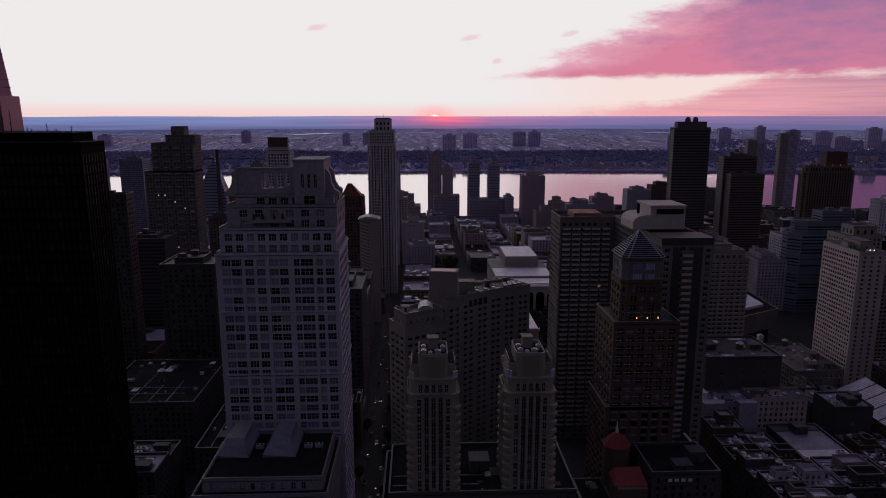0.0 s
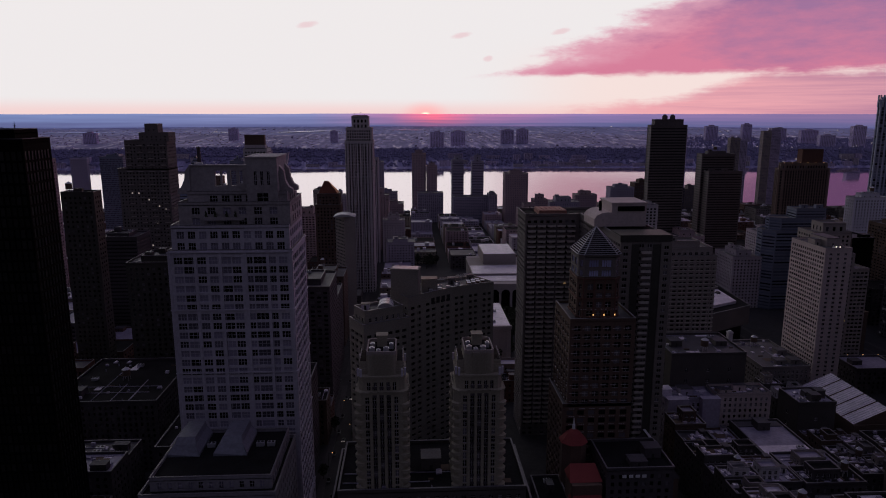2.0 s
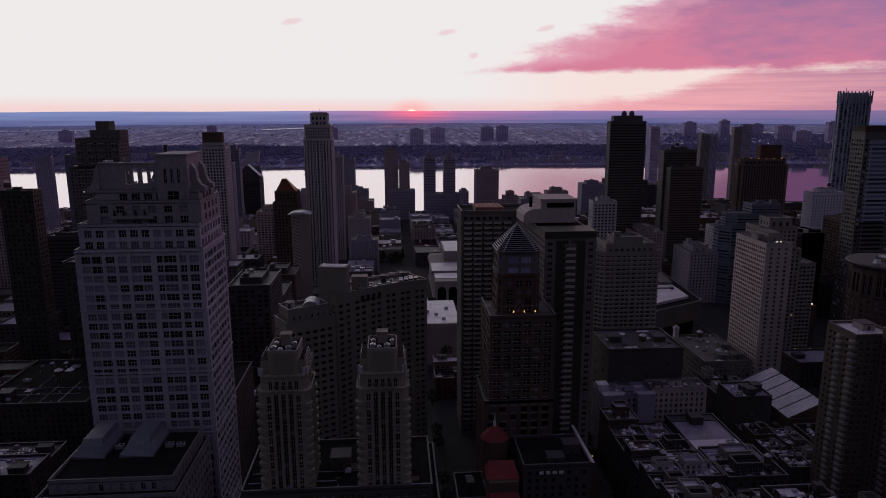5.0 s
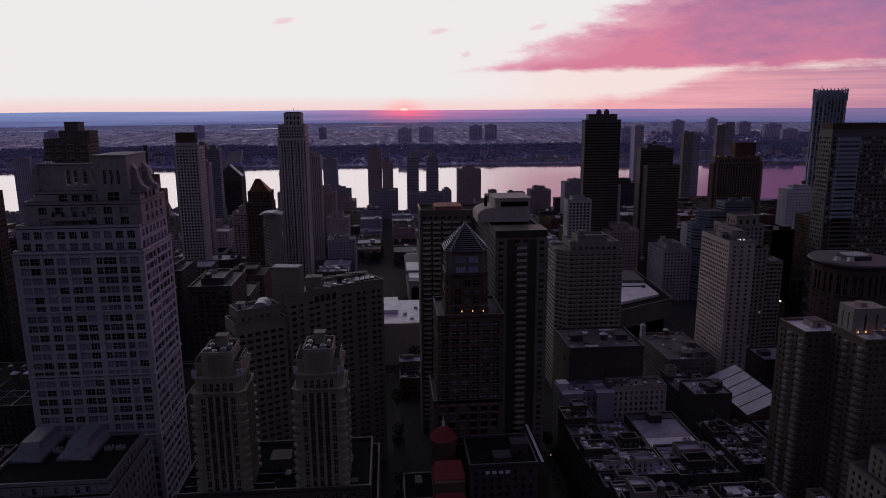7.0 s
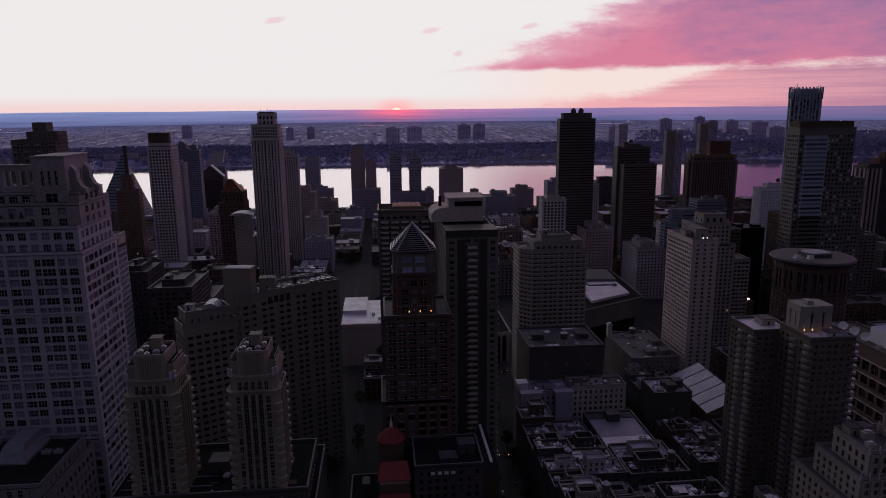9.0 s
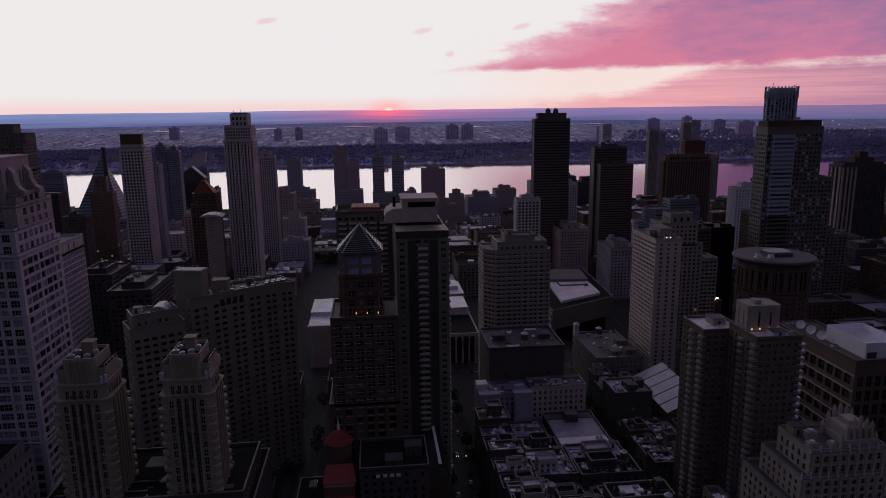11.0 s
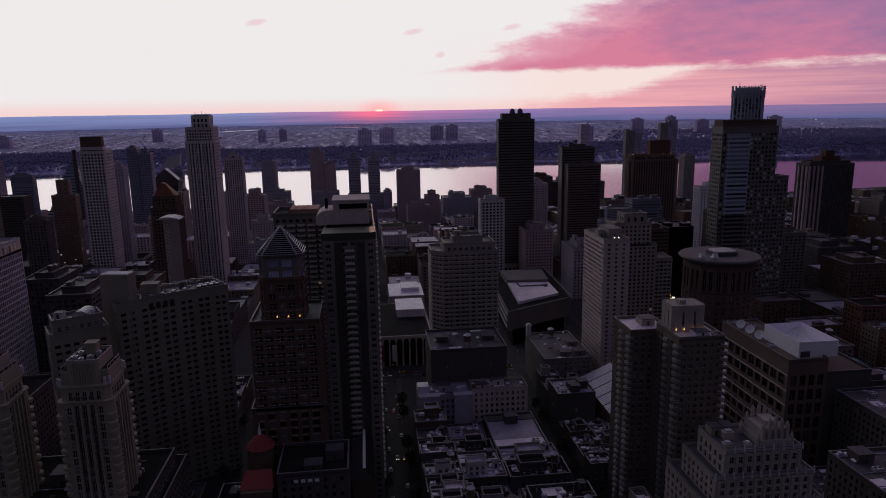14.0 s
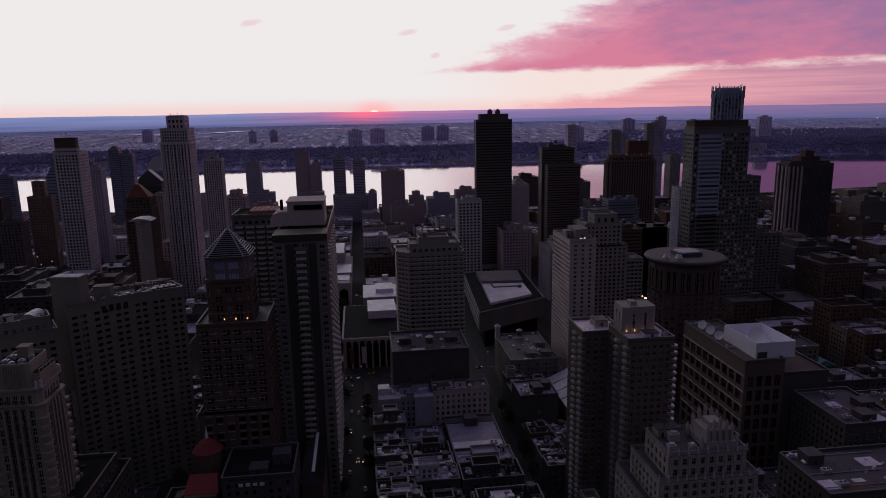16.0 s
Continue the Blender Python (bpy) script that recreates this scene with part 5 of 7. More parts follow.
for z in range(62, 165, 3):
    if z % 2 == 0:
        for x in (-247, -237, -227, -216):
            part("balcony", STEP_BALCONY, None, root, at=pose(x - cx, 641.5 - cy, z))
# smooth slab with a curved roof edge
root, cx, cy, gz = tower("curved_slab", "slim slab with a blank pale end wall and a curved roof", [
    ([(-46, 620), (-35.5, 614), (-45, 631), (-56, 637)], -3, 95, [style(80, 8, 0.02, 0.02), P_B, P_B, style(3, 3.2, 0.86, 0.45, 0.25, 0.5, 2, glass=GLASS_BLACK)]),
], CONCRETE, P_, things=0)
g = Geo()
prof = [(-56, 96.2), (-53, 97.6), (-49, 98.6), (-43, 98.4), (-39, 97.4), (-35.5, 96.2)]
a, b = [(x - cx, 616 - cy, z + 3) for x, z in prof], [(x - cx, 634 - cy, z + 3) for x, z in prof]
g.face(a), g.face(b[::-1])
for i in range(len(prof) - 1):
    g.face([a[i], b[i], b[i + 1], a[i + 1]])
g.face([a[0], a[-1], b[-1], b[0]])
part("curved_roof", g, STEEL, root)
# tower under a copper pyramid
root, cx, cy, gz = tower("copper_roofed_tower", "dark stepped tower under a glowing copper hip roof", [
    (rect(-82, -56, 690, 712), -5, 97, P_),
    (rect(-80, -57, 692, 711), 97, 108, P_),
], BROWN_BRICK, P_, things=0)
g = Geo()
g.prism(rect(-79 - cx, -58 - cx, 692.5 - cy, 710.5 - cy), 113, 126, 0, rect(-73 - cx, -69 - cx, 700 - cy, 704 - cy))
part("hip_roof", g, COPPER, root, "orange copper hip roof")
for k in range(9):
    g = Geo()
    x = -79 + 2.6 * k - cx
    xe = -73 + 0.5 * k - cx
    g.beam((x, 692.4 - cy, 113), (xe, 699.9 - cy, 126), 0.25)
    part("seam", g, COPPER, root)

# far glass buildings with slanted tops
root, cx, cy, gz = tower("slanted_tower", "dark tower with a bright slanted roof panel", [
    (rect(-257, -209, 1285, 1310), -20, 62, P_K)], DARK_STONE, P_K, things=0)
g = Geo()
f = [(-257, 62), (-209, 62), (-209, 67), (-233, 90), (-257, 70)]
a, b = [(x - cx, 1285 - cy, z + 20) for x, z in f], [(x - cx, 1310 - cy, z + 20) for x, z in f]
g.face(a), g.face(b[::-1])
for i in range(len(f)):
    j = (i + 1) % len(f)
    g.face([a[j], a[i], b[i], b[j]])
part("slanted_roof", g, DARK_STONE, root)
g = Geo()
g.prism([(-231.5 - cx, 1283.6 - cy), (-210 - cx, 1283.6 - cy), (-210 - cx, 1300 - cy), (-231.5 - cx, 1300 - cy)], 0, 0.6)
g.v = [(x, y, z + 110.2 - 0.95 * (x + 231.5 + cx)) for x, y, z in g.v]
part("roof_panel", g, WHITE_METAL, root, "bright sloping metal panel")
g = Geo()
g.box(-256.4 - cx, -254 - cx, 1284.4 - cy, 1285 - cy, 30, 88), g.box(-211.5 - cx, -209.4 - cx, 1284.4 - cy, 1285 - cy, 24, 86)
part("edge_pier", g, CONCRETE, root)
# slab ending in a leaning sheet of glass
root, cx, cy, gz = tower("leaning_glass_tower", "apartment slab ending in a leaning sheet of grey glass", [
    (rect(-262, -230, 1392, 1410), -23, 78, P_G)], BLUE_METAL, P_G, things=0)
g = Geo()
a = [(-272, 1391, 76), (-233, 1391, 88), (-229, 1391, 112), (-254, 1391, 106)]
a = [(x - cx, y - cy, z + 23) for x, y, z in a]
b = [(x, y + 9, z) for x, y, z in a]
g.face(a), g.face(b[::-1])
for i in range(4):
    g.face([a[(i + 1) % 4], a[i], b[i], b[(i + 1) % 4]])
part("glass_sheet", g, HAZE_GREY, root, "leaning grey glass screen")
root = thing("glass_pyramid_block", -365, 1205, -18, "bluish apartment block rising to one sharp glazed peak", "building")
FOOT.append((-410, -320, 1180, 1250))
g = Geo()
b0 = [(-48, -25), (44, -25), (44, 40), (-48, 40)]
apex = (6.0, 5.0, 138.0)
for i in range(4):
    p, q = b0[i], b0[(i + 1) % 4]
    for k in range(24):
        f0, f1 = k / 24, (k + 0.75) / 24
        pt = lambda c, f: (c[0] + (apex[0] - c[0]) * f, c[1] + (apex[1] - c[1]) * f, 14 + (apex[2] - 14) * f)
        g.face([pt(p, f0), pt(q, f0), pt(q, f1), pt(p, f1)], 0)
        g.face([pt(p, f1), pt(q, f1), pt(q, (k + 1) / 24), pt(p, (k + 1) / 24)], 1)
    g.face([(*p, 0), (*q, 0), (*q, 14), (*p, 14)], 1)
part("sloping_facade", g, [BLUE_METAL, GLASS_BLACK], root)
root = thing("smokestack", -346, 1186, -18, "tall slim power station chimney", "chimney")
g = Geo()
g.tube(0, 0, 0, 148, 4.4, 3.0, 16)
g.tube(0, 0, 148, 151, 3.5, 3.5, 16)
for k in range(5):
    g.tube(0, 0, 30 + k * 26, 31 + k * 26, 4.3 - k * 0.25, None, 16)
part("shaft", g, DARK_STONE, root)

FAR = [
    # name, label, x0, x1, y0, y1, top, wall, style, cap height
    ("pale_blue_tower", "hazy pale blue apartment tower near the river", -560, -532, 1180, 1187, 114, FAR_BLOCK, P_, 0),
    ("low_river_tower", "dark slab near the river with a pale top edge", -511, -472, 1180, 1215, 118, BLUE_METAL, P_K, 3),
    ("dark_block", "dark stepped apartment block near the river", -642, -608, 1150, 1180, 72, DARK_STONE, P_, 8),
    ("brown_tower", "dark brown apartment tower beyond the black glass tower", -388, -346, 690, 712, 146, BROWN_BRICK, P_, 4),
    ("dark_block", "dark office block with a bright flat roof edge", -352, -306, 915, 940, 87, SLAB_BRICK, P_S, 0),
    ("glass_slab", "blue glass slab standing before the river", -262, -240, 1060, 1090, 118, BLUE_METAL, P_G, 3),
    ("brown_tower", "brown apartment tower with scattered lit windows and a slim head", -225, -199, 808, 820, 109, BRONZE, ST_SPECK, 17),
    ("glass_slab", "dark blue glass tower with a notched head", -257, -240.5, 1167, 1184, 136, BLUE_METAL, P_G, 3),
    ("glass_slab", "dark blue glass tower beside its twin", -239, -220, 1167, 1184, 129, BLUE_METAL, P_K, 6),
    ("dark_block", "dark slim apartment tower beside the banded one", -172, -157, 850, 864, 128, DARK_STONE, P_, 3),
    ("grey_tower", "grey apartment tower with a pale edge", -50, -26, 900, 914, 134, GREY_BRICK, P_V, 5),
    ("glass_slab", "bluish banded apartment block before the river", -436, -402, 1156, 1168, 96, BLUE_METAL, P_S, 3),
    ("dark_block", "dark stepped block in the middle distance", -46, -16, 1000, 1030, 74, BROWN_BRICK, P_B, 8),
    ("dark_block", "dark blue-grey block in the middle distance", -238, -214, 765, 780, 79, NIGHT_METAL, P_, 3),
    ("dark_block", "dark lower block with a terraced head", -126, -96, 820, 850, 72, BROWN_BRICK, P_B, 6),
    ("dark_block", "dark lower block behind the copper roof", -22, 8, 905, 930, 50, GREY_BRICK, P_, 6),
    ("river_block", "grey apartment block by the water", -130, -95, 1180, 1205, 52, GREY_BRICK, P_B, 6),
    ("river_block", "brown apartment block by the water", 200, 240, 1130, 1160, 34, BROWN_BRICK, P_B, 8),
    ("river_block", "brown stepped apartment block by the water", 236, 262, 1190, 1215, 42, BROWN_BRICK, P_, 8),
    ("pale_sliver", "pale slim concrete tower end", -114, -104, 905, 930, 88, CONCRETE, P_V, 0),
    ("river_tower", "dark apartment tower at the waterside", -60, -34, 1285, 1315, 100, DARK_STONE, P_, 2),
    ("river_tower", "stepped brown apartment tower at the waterside", 20, 49, 1400, 1420, 111, BROWN_BRICK, P_, 6),
    ("river_tower", "lower brown wing at the waterside", 50, 72, 1392, 1412, 86, BROWN_BRICK, P_, 5),
    ("river_tower", "dark apartment tower with bands at the waterside", 99, 122, 1332, 1360, 103, DARK_STONE, P_S, 8),
    ("river_tower", "dark apartment tower with bands at the waterside", 137, 160, 1318, 1345, 103, DARK_STONE, P_S, 12),
    ("river_tower", "brick tower with a ragged roofline at the waterside", 188, 230, 1215, 1245, 84, BROWN_BRICK, P_, 4),
    ("river_block", "dark broad apartment block near the water", 272, 328, 1222, 1260, 33, DARK_STONE, P_, 8),
    ("river_block", "lower dark apartment block near the water", -50, -8, 1262, 1284, 46, DARK_STONE, P_B, 4),
    ("river_block", "lower dark apartment block near the water", -38, 4, 1180, 1215, 35, BROWN_BRICK, P_B, 4),
    ("river_block", "dark broad base block near the water", 30, 80, 1300, 1330, 37, DARK_STONE, P_B, 0),
    ("river_block", "dark broad base block near the water", 98, 165, 1280, 1310, 32, DARK_STONE, P_B, 0),
    ("river_block", "dark block beside the water", 165, 180, 1260, 1300, 40, DARK_STONE, P_B, 4),
    ("river_block", "broad dark apartment block along the riverside park", 405, 452, 1290, 1320, 50, DARK_STONE, P_, 5),
    ("river_block", "stepped brown apartment block along the riverside park", 456, 500, 1300, 1330, 58, BROWN_BRICK, P_B, 6),
    ("river_block", "dark apartment block along the riverside park", 504, 560, 1310, 1340, 47, DARK_STONE, P_B, 8),
    ("river_block", "brown apartment block along the riverside park", 330, 372, 1265, 1290, 40, BROWN_BRICK, P_, 6),
    ("river_block", "grey apartment block along the riverside park", 566, 618, 1330, 1360, 42, GREY_BRICK, P_, 6),
    ("white_tower", "white brick apartment tower with dark window columns", 250, 276, 692, 707, 96, WHITE_PAINT, style(3.6, 3.2, 0.62, 0.6, 0.5, 1.5, 2, glass=GLASS_BLACK, back=False), 3),
    ("ribbed_dark_tower", "dark apartment tower with fine bands", 379, 421, 806, 821, 119, NIGHT_METAL, P_S, 0),
    ("ribbed_dark_tower", "dark apartment tower with a set-back head", 376, 418, 822, 838, 141, NIGHT_METAL, P_S, 3),
    ("grey_tower", "grey apartment tower behind the black one", 355, 380, 900, 930, 88, GREY_BRICK, P_, 4),
    ("pale_tower", "pale slim apartment tower far back", 679, 700, 1380, 1393, 138, CONCRETE, P_V, 0),
    ("grey_tower", "grey slim apartment tower far back", 700, 716, 1381, 1394, 136, FAR_BLOCK, P_V, 2),
    ("pale_tower", "pale slim apartment tower far back", 793, 812, 1466, 1479, 150, CONCRETE, P_V, 0),
    ("grey_tower", "grey slim apartment tower far back", 812, 834, 1467, 1480, 156, FAR_BLOCK, P_V, 0),
    ("pale_tower", "hazy apartment tower far back by the river", 640, 662, 1560, 1585, 148, FAR_BLOCK, P_V, 0),
    ("pale_tower", "hazy slim apartment tower by the river", 792, 815, 1340, 1365, 88, CONCRETE, P_V, 3),
    ("white_tower", "tall white-painted slab with small windows", 505, 545, 716, 732, 100, WHITE_CLAD, P_, 4),
    ("black_slab", "plain black slab without visible windows", 392, 420, 560, 590, 82, BLACK_METAL, style(90, 8, 0.02, 0.02), 0),
    ("banded_block", "dark banded apartment block beside a black slab", 366, 390, 545, 575, 86, BROWN_BRICK, P_S, 3),
    ("grey_block", "grey apartment block beyond the avenue", 600, 640, 640, 680, 42, DARK_STONE, P_, 5),
    ("grey_tower", "brown tower with a tower-like roof by the park road", 470, 505, 600, 640, 86, BROWN_BRICK, P_B, 3),
    ("grey_tower", "brown apartment tower along the avenue", 505, 540, 575, 610, 72, GREY_BRICK, P_B, 4),
    ("pale_block", "grey apartment block among rooftops", 880, 930, 900, 940, 48, GREY_BRICK, P_, 5),
    ("pale_block", "pale apartment block among rooftops", 760, 800, 880, 920, 55, PALE_BRICK, P_, 5),
    ("brick_block", "red brick apartment block among rooftops", 840, 880, 950, 990, 40, RED_BRICK, P_, 4),
    ("pale_block", "pale stepped apartment block with a pointed roof", 735, 765, 985, 1010, 60, CONCRETE, P_, 12),
    ("brown_block", "brown corner apartment block with a roof terrace", 560, 600, 540, 580, 48, BROWN_BRICK, P_, 4),
    ("brick_block", "low brick apartment block behind the marble hall", 335, 365, 640, 680, 52, GREY_BRICK, P_, 5),
    ("brick_block", "dark brick apartment block with terraces", 300, 332, 700, 735, 62, BROWN_BRICK, P_, 5),
    ("brick_block", "brick apartment block with roof tanks", 390, 425, 690, 725, 66, GREY_BRICK, P_B, 5),
    ("brick_block", "dark mid-rise block behind the black glass tower", -223, -201, 470, 482, 136, BAY_GLASS, P_, 0),
    ("brick_block", "dark mid-rise block with small lit windows", -163, -129, 420, 450, 99, BAY_GLASS, P_, 3),
    ("brick_block", "dark stepped mid-rise block", -118, -92, 500, 540, 74, DARK_STONE, P_, 3),
    ("brick_block", "dark banded office building with a flat roof", -250, -215, 570, 600, 88, DARK_STONE, P_S, 2),
    ("dark_block", "dark mid-rise slab with tiny windows", -14, 20, 820, 850, 34, DARK_STONE, P_, 3),
    ("dark_block", "dark mid-rise block along the side street", -72, -38, 470, 510, 62, DARK_STONE, P_B, 4),
    ("dark_block", "dark stepped block along the side street", -62, -36, 412, 455, 84, DARK_STONE, P_B, 3),
    ("brick_block", "brick block on the corner of the side street", -70, -40, 540, 575, 60, BROWN_BRICK, P_, 4),
]
# walls beyond 600 m swap to paler copies with haze in their colour
HAZE = {DARK_STONE: HAZE_STONE, BROWN_BRICK: MAUVE_HAZE_BRICK, GREY_BRICK: HAZE_GREY, TAN_BRICK: PALE_BRICK}
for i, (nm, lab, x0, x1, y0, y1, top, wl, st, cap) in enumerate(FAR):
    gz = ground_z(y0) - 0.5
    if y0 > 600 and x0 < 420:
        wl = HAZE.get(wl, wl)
    # beyond 1000 m the panes are paler too, again for haze
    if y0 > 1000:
        st = dict(st, glass=HAZE_GLASS)
    tiers = [(rect(x0, x1, y0, y1), gz, top - cap * 0.6, st)]
    if cap:
        w, d = x1 - x0, y1 - y0
        tiers.append((rect(x0 + w * 0.22, x1 - w * 0.25, y0 + d * 0.2, y1 - d * 0.2), top - cap * 0.6, top + cap * 0.4, style(7, 5, 0.25, 0.4)))
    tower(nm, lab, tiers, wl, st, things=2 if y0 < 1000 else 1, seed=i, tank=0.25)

# brown tower with pale piers on its near corner
root, cx, cy, gz = tower("ribbed_tower", "brown apartment tower with pale corner piers and a stepped red head", [
    (rect(693, 756, 800, 826), -8, 112, P_V),
    (rect(697, 752, 803, 823), 112, 115, P_V),
    (rect(712, 738, 804, 820), 115, 121, style(6, 5, 0.3, 0.4), RED_BRICK),
    (rect(719, 731, 806, 816), 121, 128, style(6, 6, 0.3, 0.4), RED_BRICK),
], DARK_STONE, P_V, things=0)
for x in (694.2, 700, 705.8, 711.6):
    g = Geo()
    g.box(x - cx - 1.3, x - cx + 1.3, 798.8 - cy, 800.1 - cy, 0, 118)
    part("corner_pier", g, MAUVE_HAZE_BRICK, root, "pale mauve brick pier")
for y in (803, 811, 819):
    g = Geo()
    g.box(691.8 - cx, 693.1 - cx, y - cy - 1.4, y - cy + 1.4, 0, 118)
    part("corner_pier", g, MAUVE_HAZE_BRICK, root)
# lit shop fronts where two avenues meet
root = thing("lit_corner_shop", 372, 508, 0, "low corner shop with bright warm lamps over its front", "shop")
g = Geo()
g.box(-3.5, 9, -6, 6, 0, 33)
g.box(-3.8, 9.3, -6.3, 6.3, 33, 33.6)
part("wall", g, BROWN_BRICK, root)
for k, (x, z) in enumerate(((-2, 34.6), (0.2, 35.2), (2.4, 34.2), (4.6, 35.0), (1.2, 37.0))):
    g = Geo()
    g.tube(x, -5.5, 33.6, z, 0.12, None, 6)
    g.box(x - 0.8, x + 0.8, -6.1, -5.0, z, z + 0.9, 1)
    part("roof_lamp", g, [DARK_FRAME, LAMP_WHITE if k % 2 else LAMP_SHOP], root, "bright warm roof lamp")
# tall black tower with two round tanks
root, cx, cy, gz = tower("black_tower", "tall black apartment tower with two round roof tanks", [
    (rect(277, 317, 730, 742), 16, 176, style(80, 3.05, 0.985, 0.45, 0.45, 0.2, 1.5, glass=GLASS_BLACK, back=False)),
    (rect(281, 313, 731.5, 741), 176, 182, style(80, 8, 0.02, 0.02)),
    (rect(272, 322, 727, 748), -6, 16, style(5, 20, 0.7, 0.72, 1.2, 1, 1.5, glass=GLASS_BLACK), CONCRETE),
], NIGHT_METAL, P_K, things=0)
for x in (293.5, 302):
    g = Geo()
    g.tube(x - cx, 736 - cy, 189.1, 192.2, 2.9, None, 16)
    g.tube(x - cx, 736 - cy, 192.2, 194.0, 2.9, 1.6, 16)
    g.tube(x - cx, 736 - cy, 194.0, 194.5, 1.6, 0.3, 16)
    part("round_tank", g, NIGHT_METAL, root)
# brown tower with a lantern block
root, cx, cy, gz = tower("brown_ribbed_tower", "broad brown tower with dark ribs and a square head", [
    (chamfered(429, 489, 736, 752, 4), -6, 128, style(3.0, 3.2, 0.6, 0.8, 0.6, 1.0, 1.0, glass=GLASS_BLACK, back=False)),
    (chamfered(432, 486, 738, 750, 3), 128, 134, style(3.0, 5, 0.6, 0.8, 0.6)),
    (rect(454, 478, 739, 749), 134, 149, style(80, 8, 0.02, 0.02), RED_BRICK),
], BRONZE, P_V, things=0)
for x in range(433, 490, 9):
    g = Geo()
    g.tube(x - cx, 736.6 - cy, 141.2, 141.8, 0.35, 0.3, 6)
    part("parapet_lamp", g, LAMP_WARM, root, "tiny warm parapet lamp")
# dark glass tower with many lit offices
LITGLASS = glass_mat("office_glass", (0.01, 0.01, 0.013), (0.10, 0.10, 0.13), 0.3, island=True, lit=0.80, litcol=(0.72, 0.68, 0.85), power=0.02)
root, cx, cy, gz = tower("office_glass_tower", "dark glass tower with grey-blue panels and many faintly lit windows", [
    (rect(424, 473, 529, 546), 0, 170, style(3.4, 3.6, 0.62, 0.5, 0.2, 0.8, 4, glass=LITGLASS, back=False), OFFICE_METAL),
    (rect(425, 472, 531, 545), 170, 175, style(80, 8, 0.02, 0.02), BROWN_BRICK),
    (rect(428, 447, 525.5, 528.8), 96, 164, style(60, 3.6, 0.97, 0.5, 0.2, 0.3, 1, glass=GLASS_BLUE, back=False), BLUE_PANEL),
    (rect(428, 447, 525.5, 528.8), 0, 96, style(60, 3.6, 0.97, 0.6, 0.2, 0.3, 1, glass=GLASS_BLACK, back=False), OFFICE_METAL),
    (rect(473.2, 487, 531, 546), 0, 128, style(3.4, 3.6, 0.62, 0.5, 0.2, 0.8, 2, glass=LITGLASS, back=False), OFFICE_METAL),
], BLACK_METAL, P_K, things=0)
# tall blue tower with glass fins
root, cx, cy, gz = tower("blue_finned_tower", "tall blue-grey tower with upright glass fins and a ragged crown", [
    (chamfered(604, 646, 826, 846, 7), -8, 205, style(4.2, 3.4, 0.66, 0.9, 0.8, 0.5, 2, glass=GLASS_BLUE, back=False)),
], BLUE_PANEL, P_G, things=0)
g = Geo()
ring = chamfered(603.6 - cx, 646.4 - cx, 825.6 - cy, 846.4 - cy, 7)
for i in range(8):
    p, q = Vector(ring[i]), Vector(ring[(i + 1) % 8])
    n = max(2, int((q - p).length / 4.2))
    for k in range(n):
        m = p.lerp(q, (k + 0.5) / n)
        g.beam((m.x, m.y, 205), (m.x, m.y, 220), 0.9)
g.prism(chamfered(608 - cx, 642 - cx, 829 - cy, 843 - cy, 5), 213, 218)
g.beam((612 - cx, 835 - cy, 218), (612 - cx, 835 - cy, 224), 0.5), g.beam((636 - cx, 835 - cy, 218), (641 - cx, 831 - cy, 222), 0.5)
part("crown_fin", g, BLUE_PANEL, root)
# stepped blue-grey balcony block
root, cx, cy, gz = tower("terraced_block", "blue-grey terraced apartment block with banded balconies", [
    (chamfered(363, 430, 632, 660, 9), -4, 76, style(60, 3.1, 0.97, 0.55, 0.8, 0.3, 1, glass=GLASS_BLUE, back=False)),
    (chamfered(370, 428, 635, 658, 8), 76, 88, style(60, 3.1, 0.97, 0.55, 0.8, 0.3, 1, glass=GLASS_BLUE, back=False)),
    (rect(394, 424, 638, 656), 88, 97, style(60, 3.1, 0.97, 0.55, 0.8, 0.3, 1, glass=GLASS_BLUE)),
], BLUE_METAL, P_S, things=2)
# stepped pale block behind the concrete slab
root, cx, cy, gz = tower("stepped_pale_block", "pale brick stepped apartment block with a square head", [
    (rect(318, 352, 484, 506), 0, 84, style(3.6, 3.1, 0.5, 0.55, 0.4, 1, 1)),
    (rect(318, 347, 484, 506), 84, 101, style(3.6, 3.1, 0.5, 0.55, 0.4, 1, 1)),
    (rect(326, 344, 487, 502), 101, 107.5, style(5, 6, 0.4, 0.6, 0.4, 1, 1)),
    (rect(352.2, 366, 486, 506), 0, 72, style(3.6, 3.1, 0.8, 0.5, 0.6, 0.5, 1)),
], CONCRETE, P_, things=2, seed=3)

# round-cornered brick block with a saucer roof
ring = [(350 + 21.5 * math.cos(math.pi * 2 * i / 16 + 0.196), 389 + 21.5 * math.sin(math.pi * 2 * i / 16 + 0.196)) for i in range(16)]
root, cx, cy, gz = tower("saucer_roofed_block", "round red-brown brick block under a wide saucer roof", [
    (ring, 0, 76, style(3.2, 3.2, 0.5, 0.55, 0.35, 0.6, 1)),
    (ring, 76, 92, style(3.2, 14, 0.55, 0.82, 0.8, 0.6, 1, glass=GLASS_DARK)),
], mat("orange_brick", (0.125, 0.08, 0.072), 0.9, var=0.28, fine=1.6), P_, "each", things=0, limit=160)
g = Geo()
n = 32
big_r = [(24.5 * math.cos(math.pi * 2 * i / n), 24.5 * math.sin(math.pi * 2 * i / n)) for i in range(n)]
g.prism([(x * 0.93, y * 0.93) for x, y in big_r], 94, 96, 0, big_r)
g.prism(big_r, 96, 97, 0, [(x * 0.97, y * 0.97) for x, y in big_r])
part("saucer_roof", g, SLATE, root, "wide grey metal saucer roof")
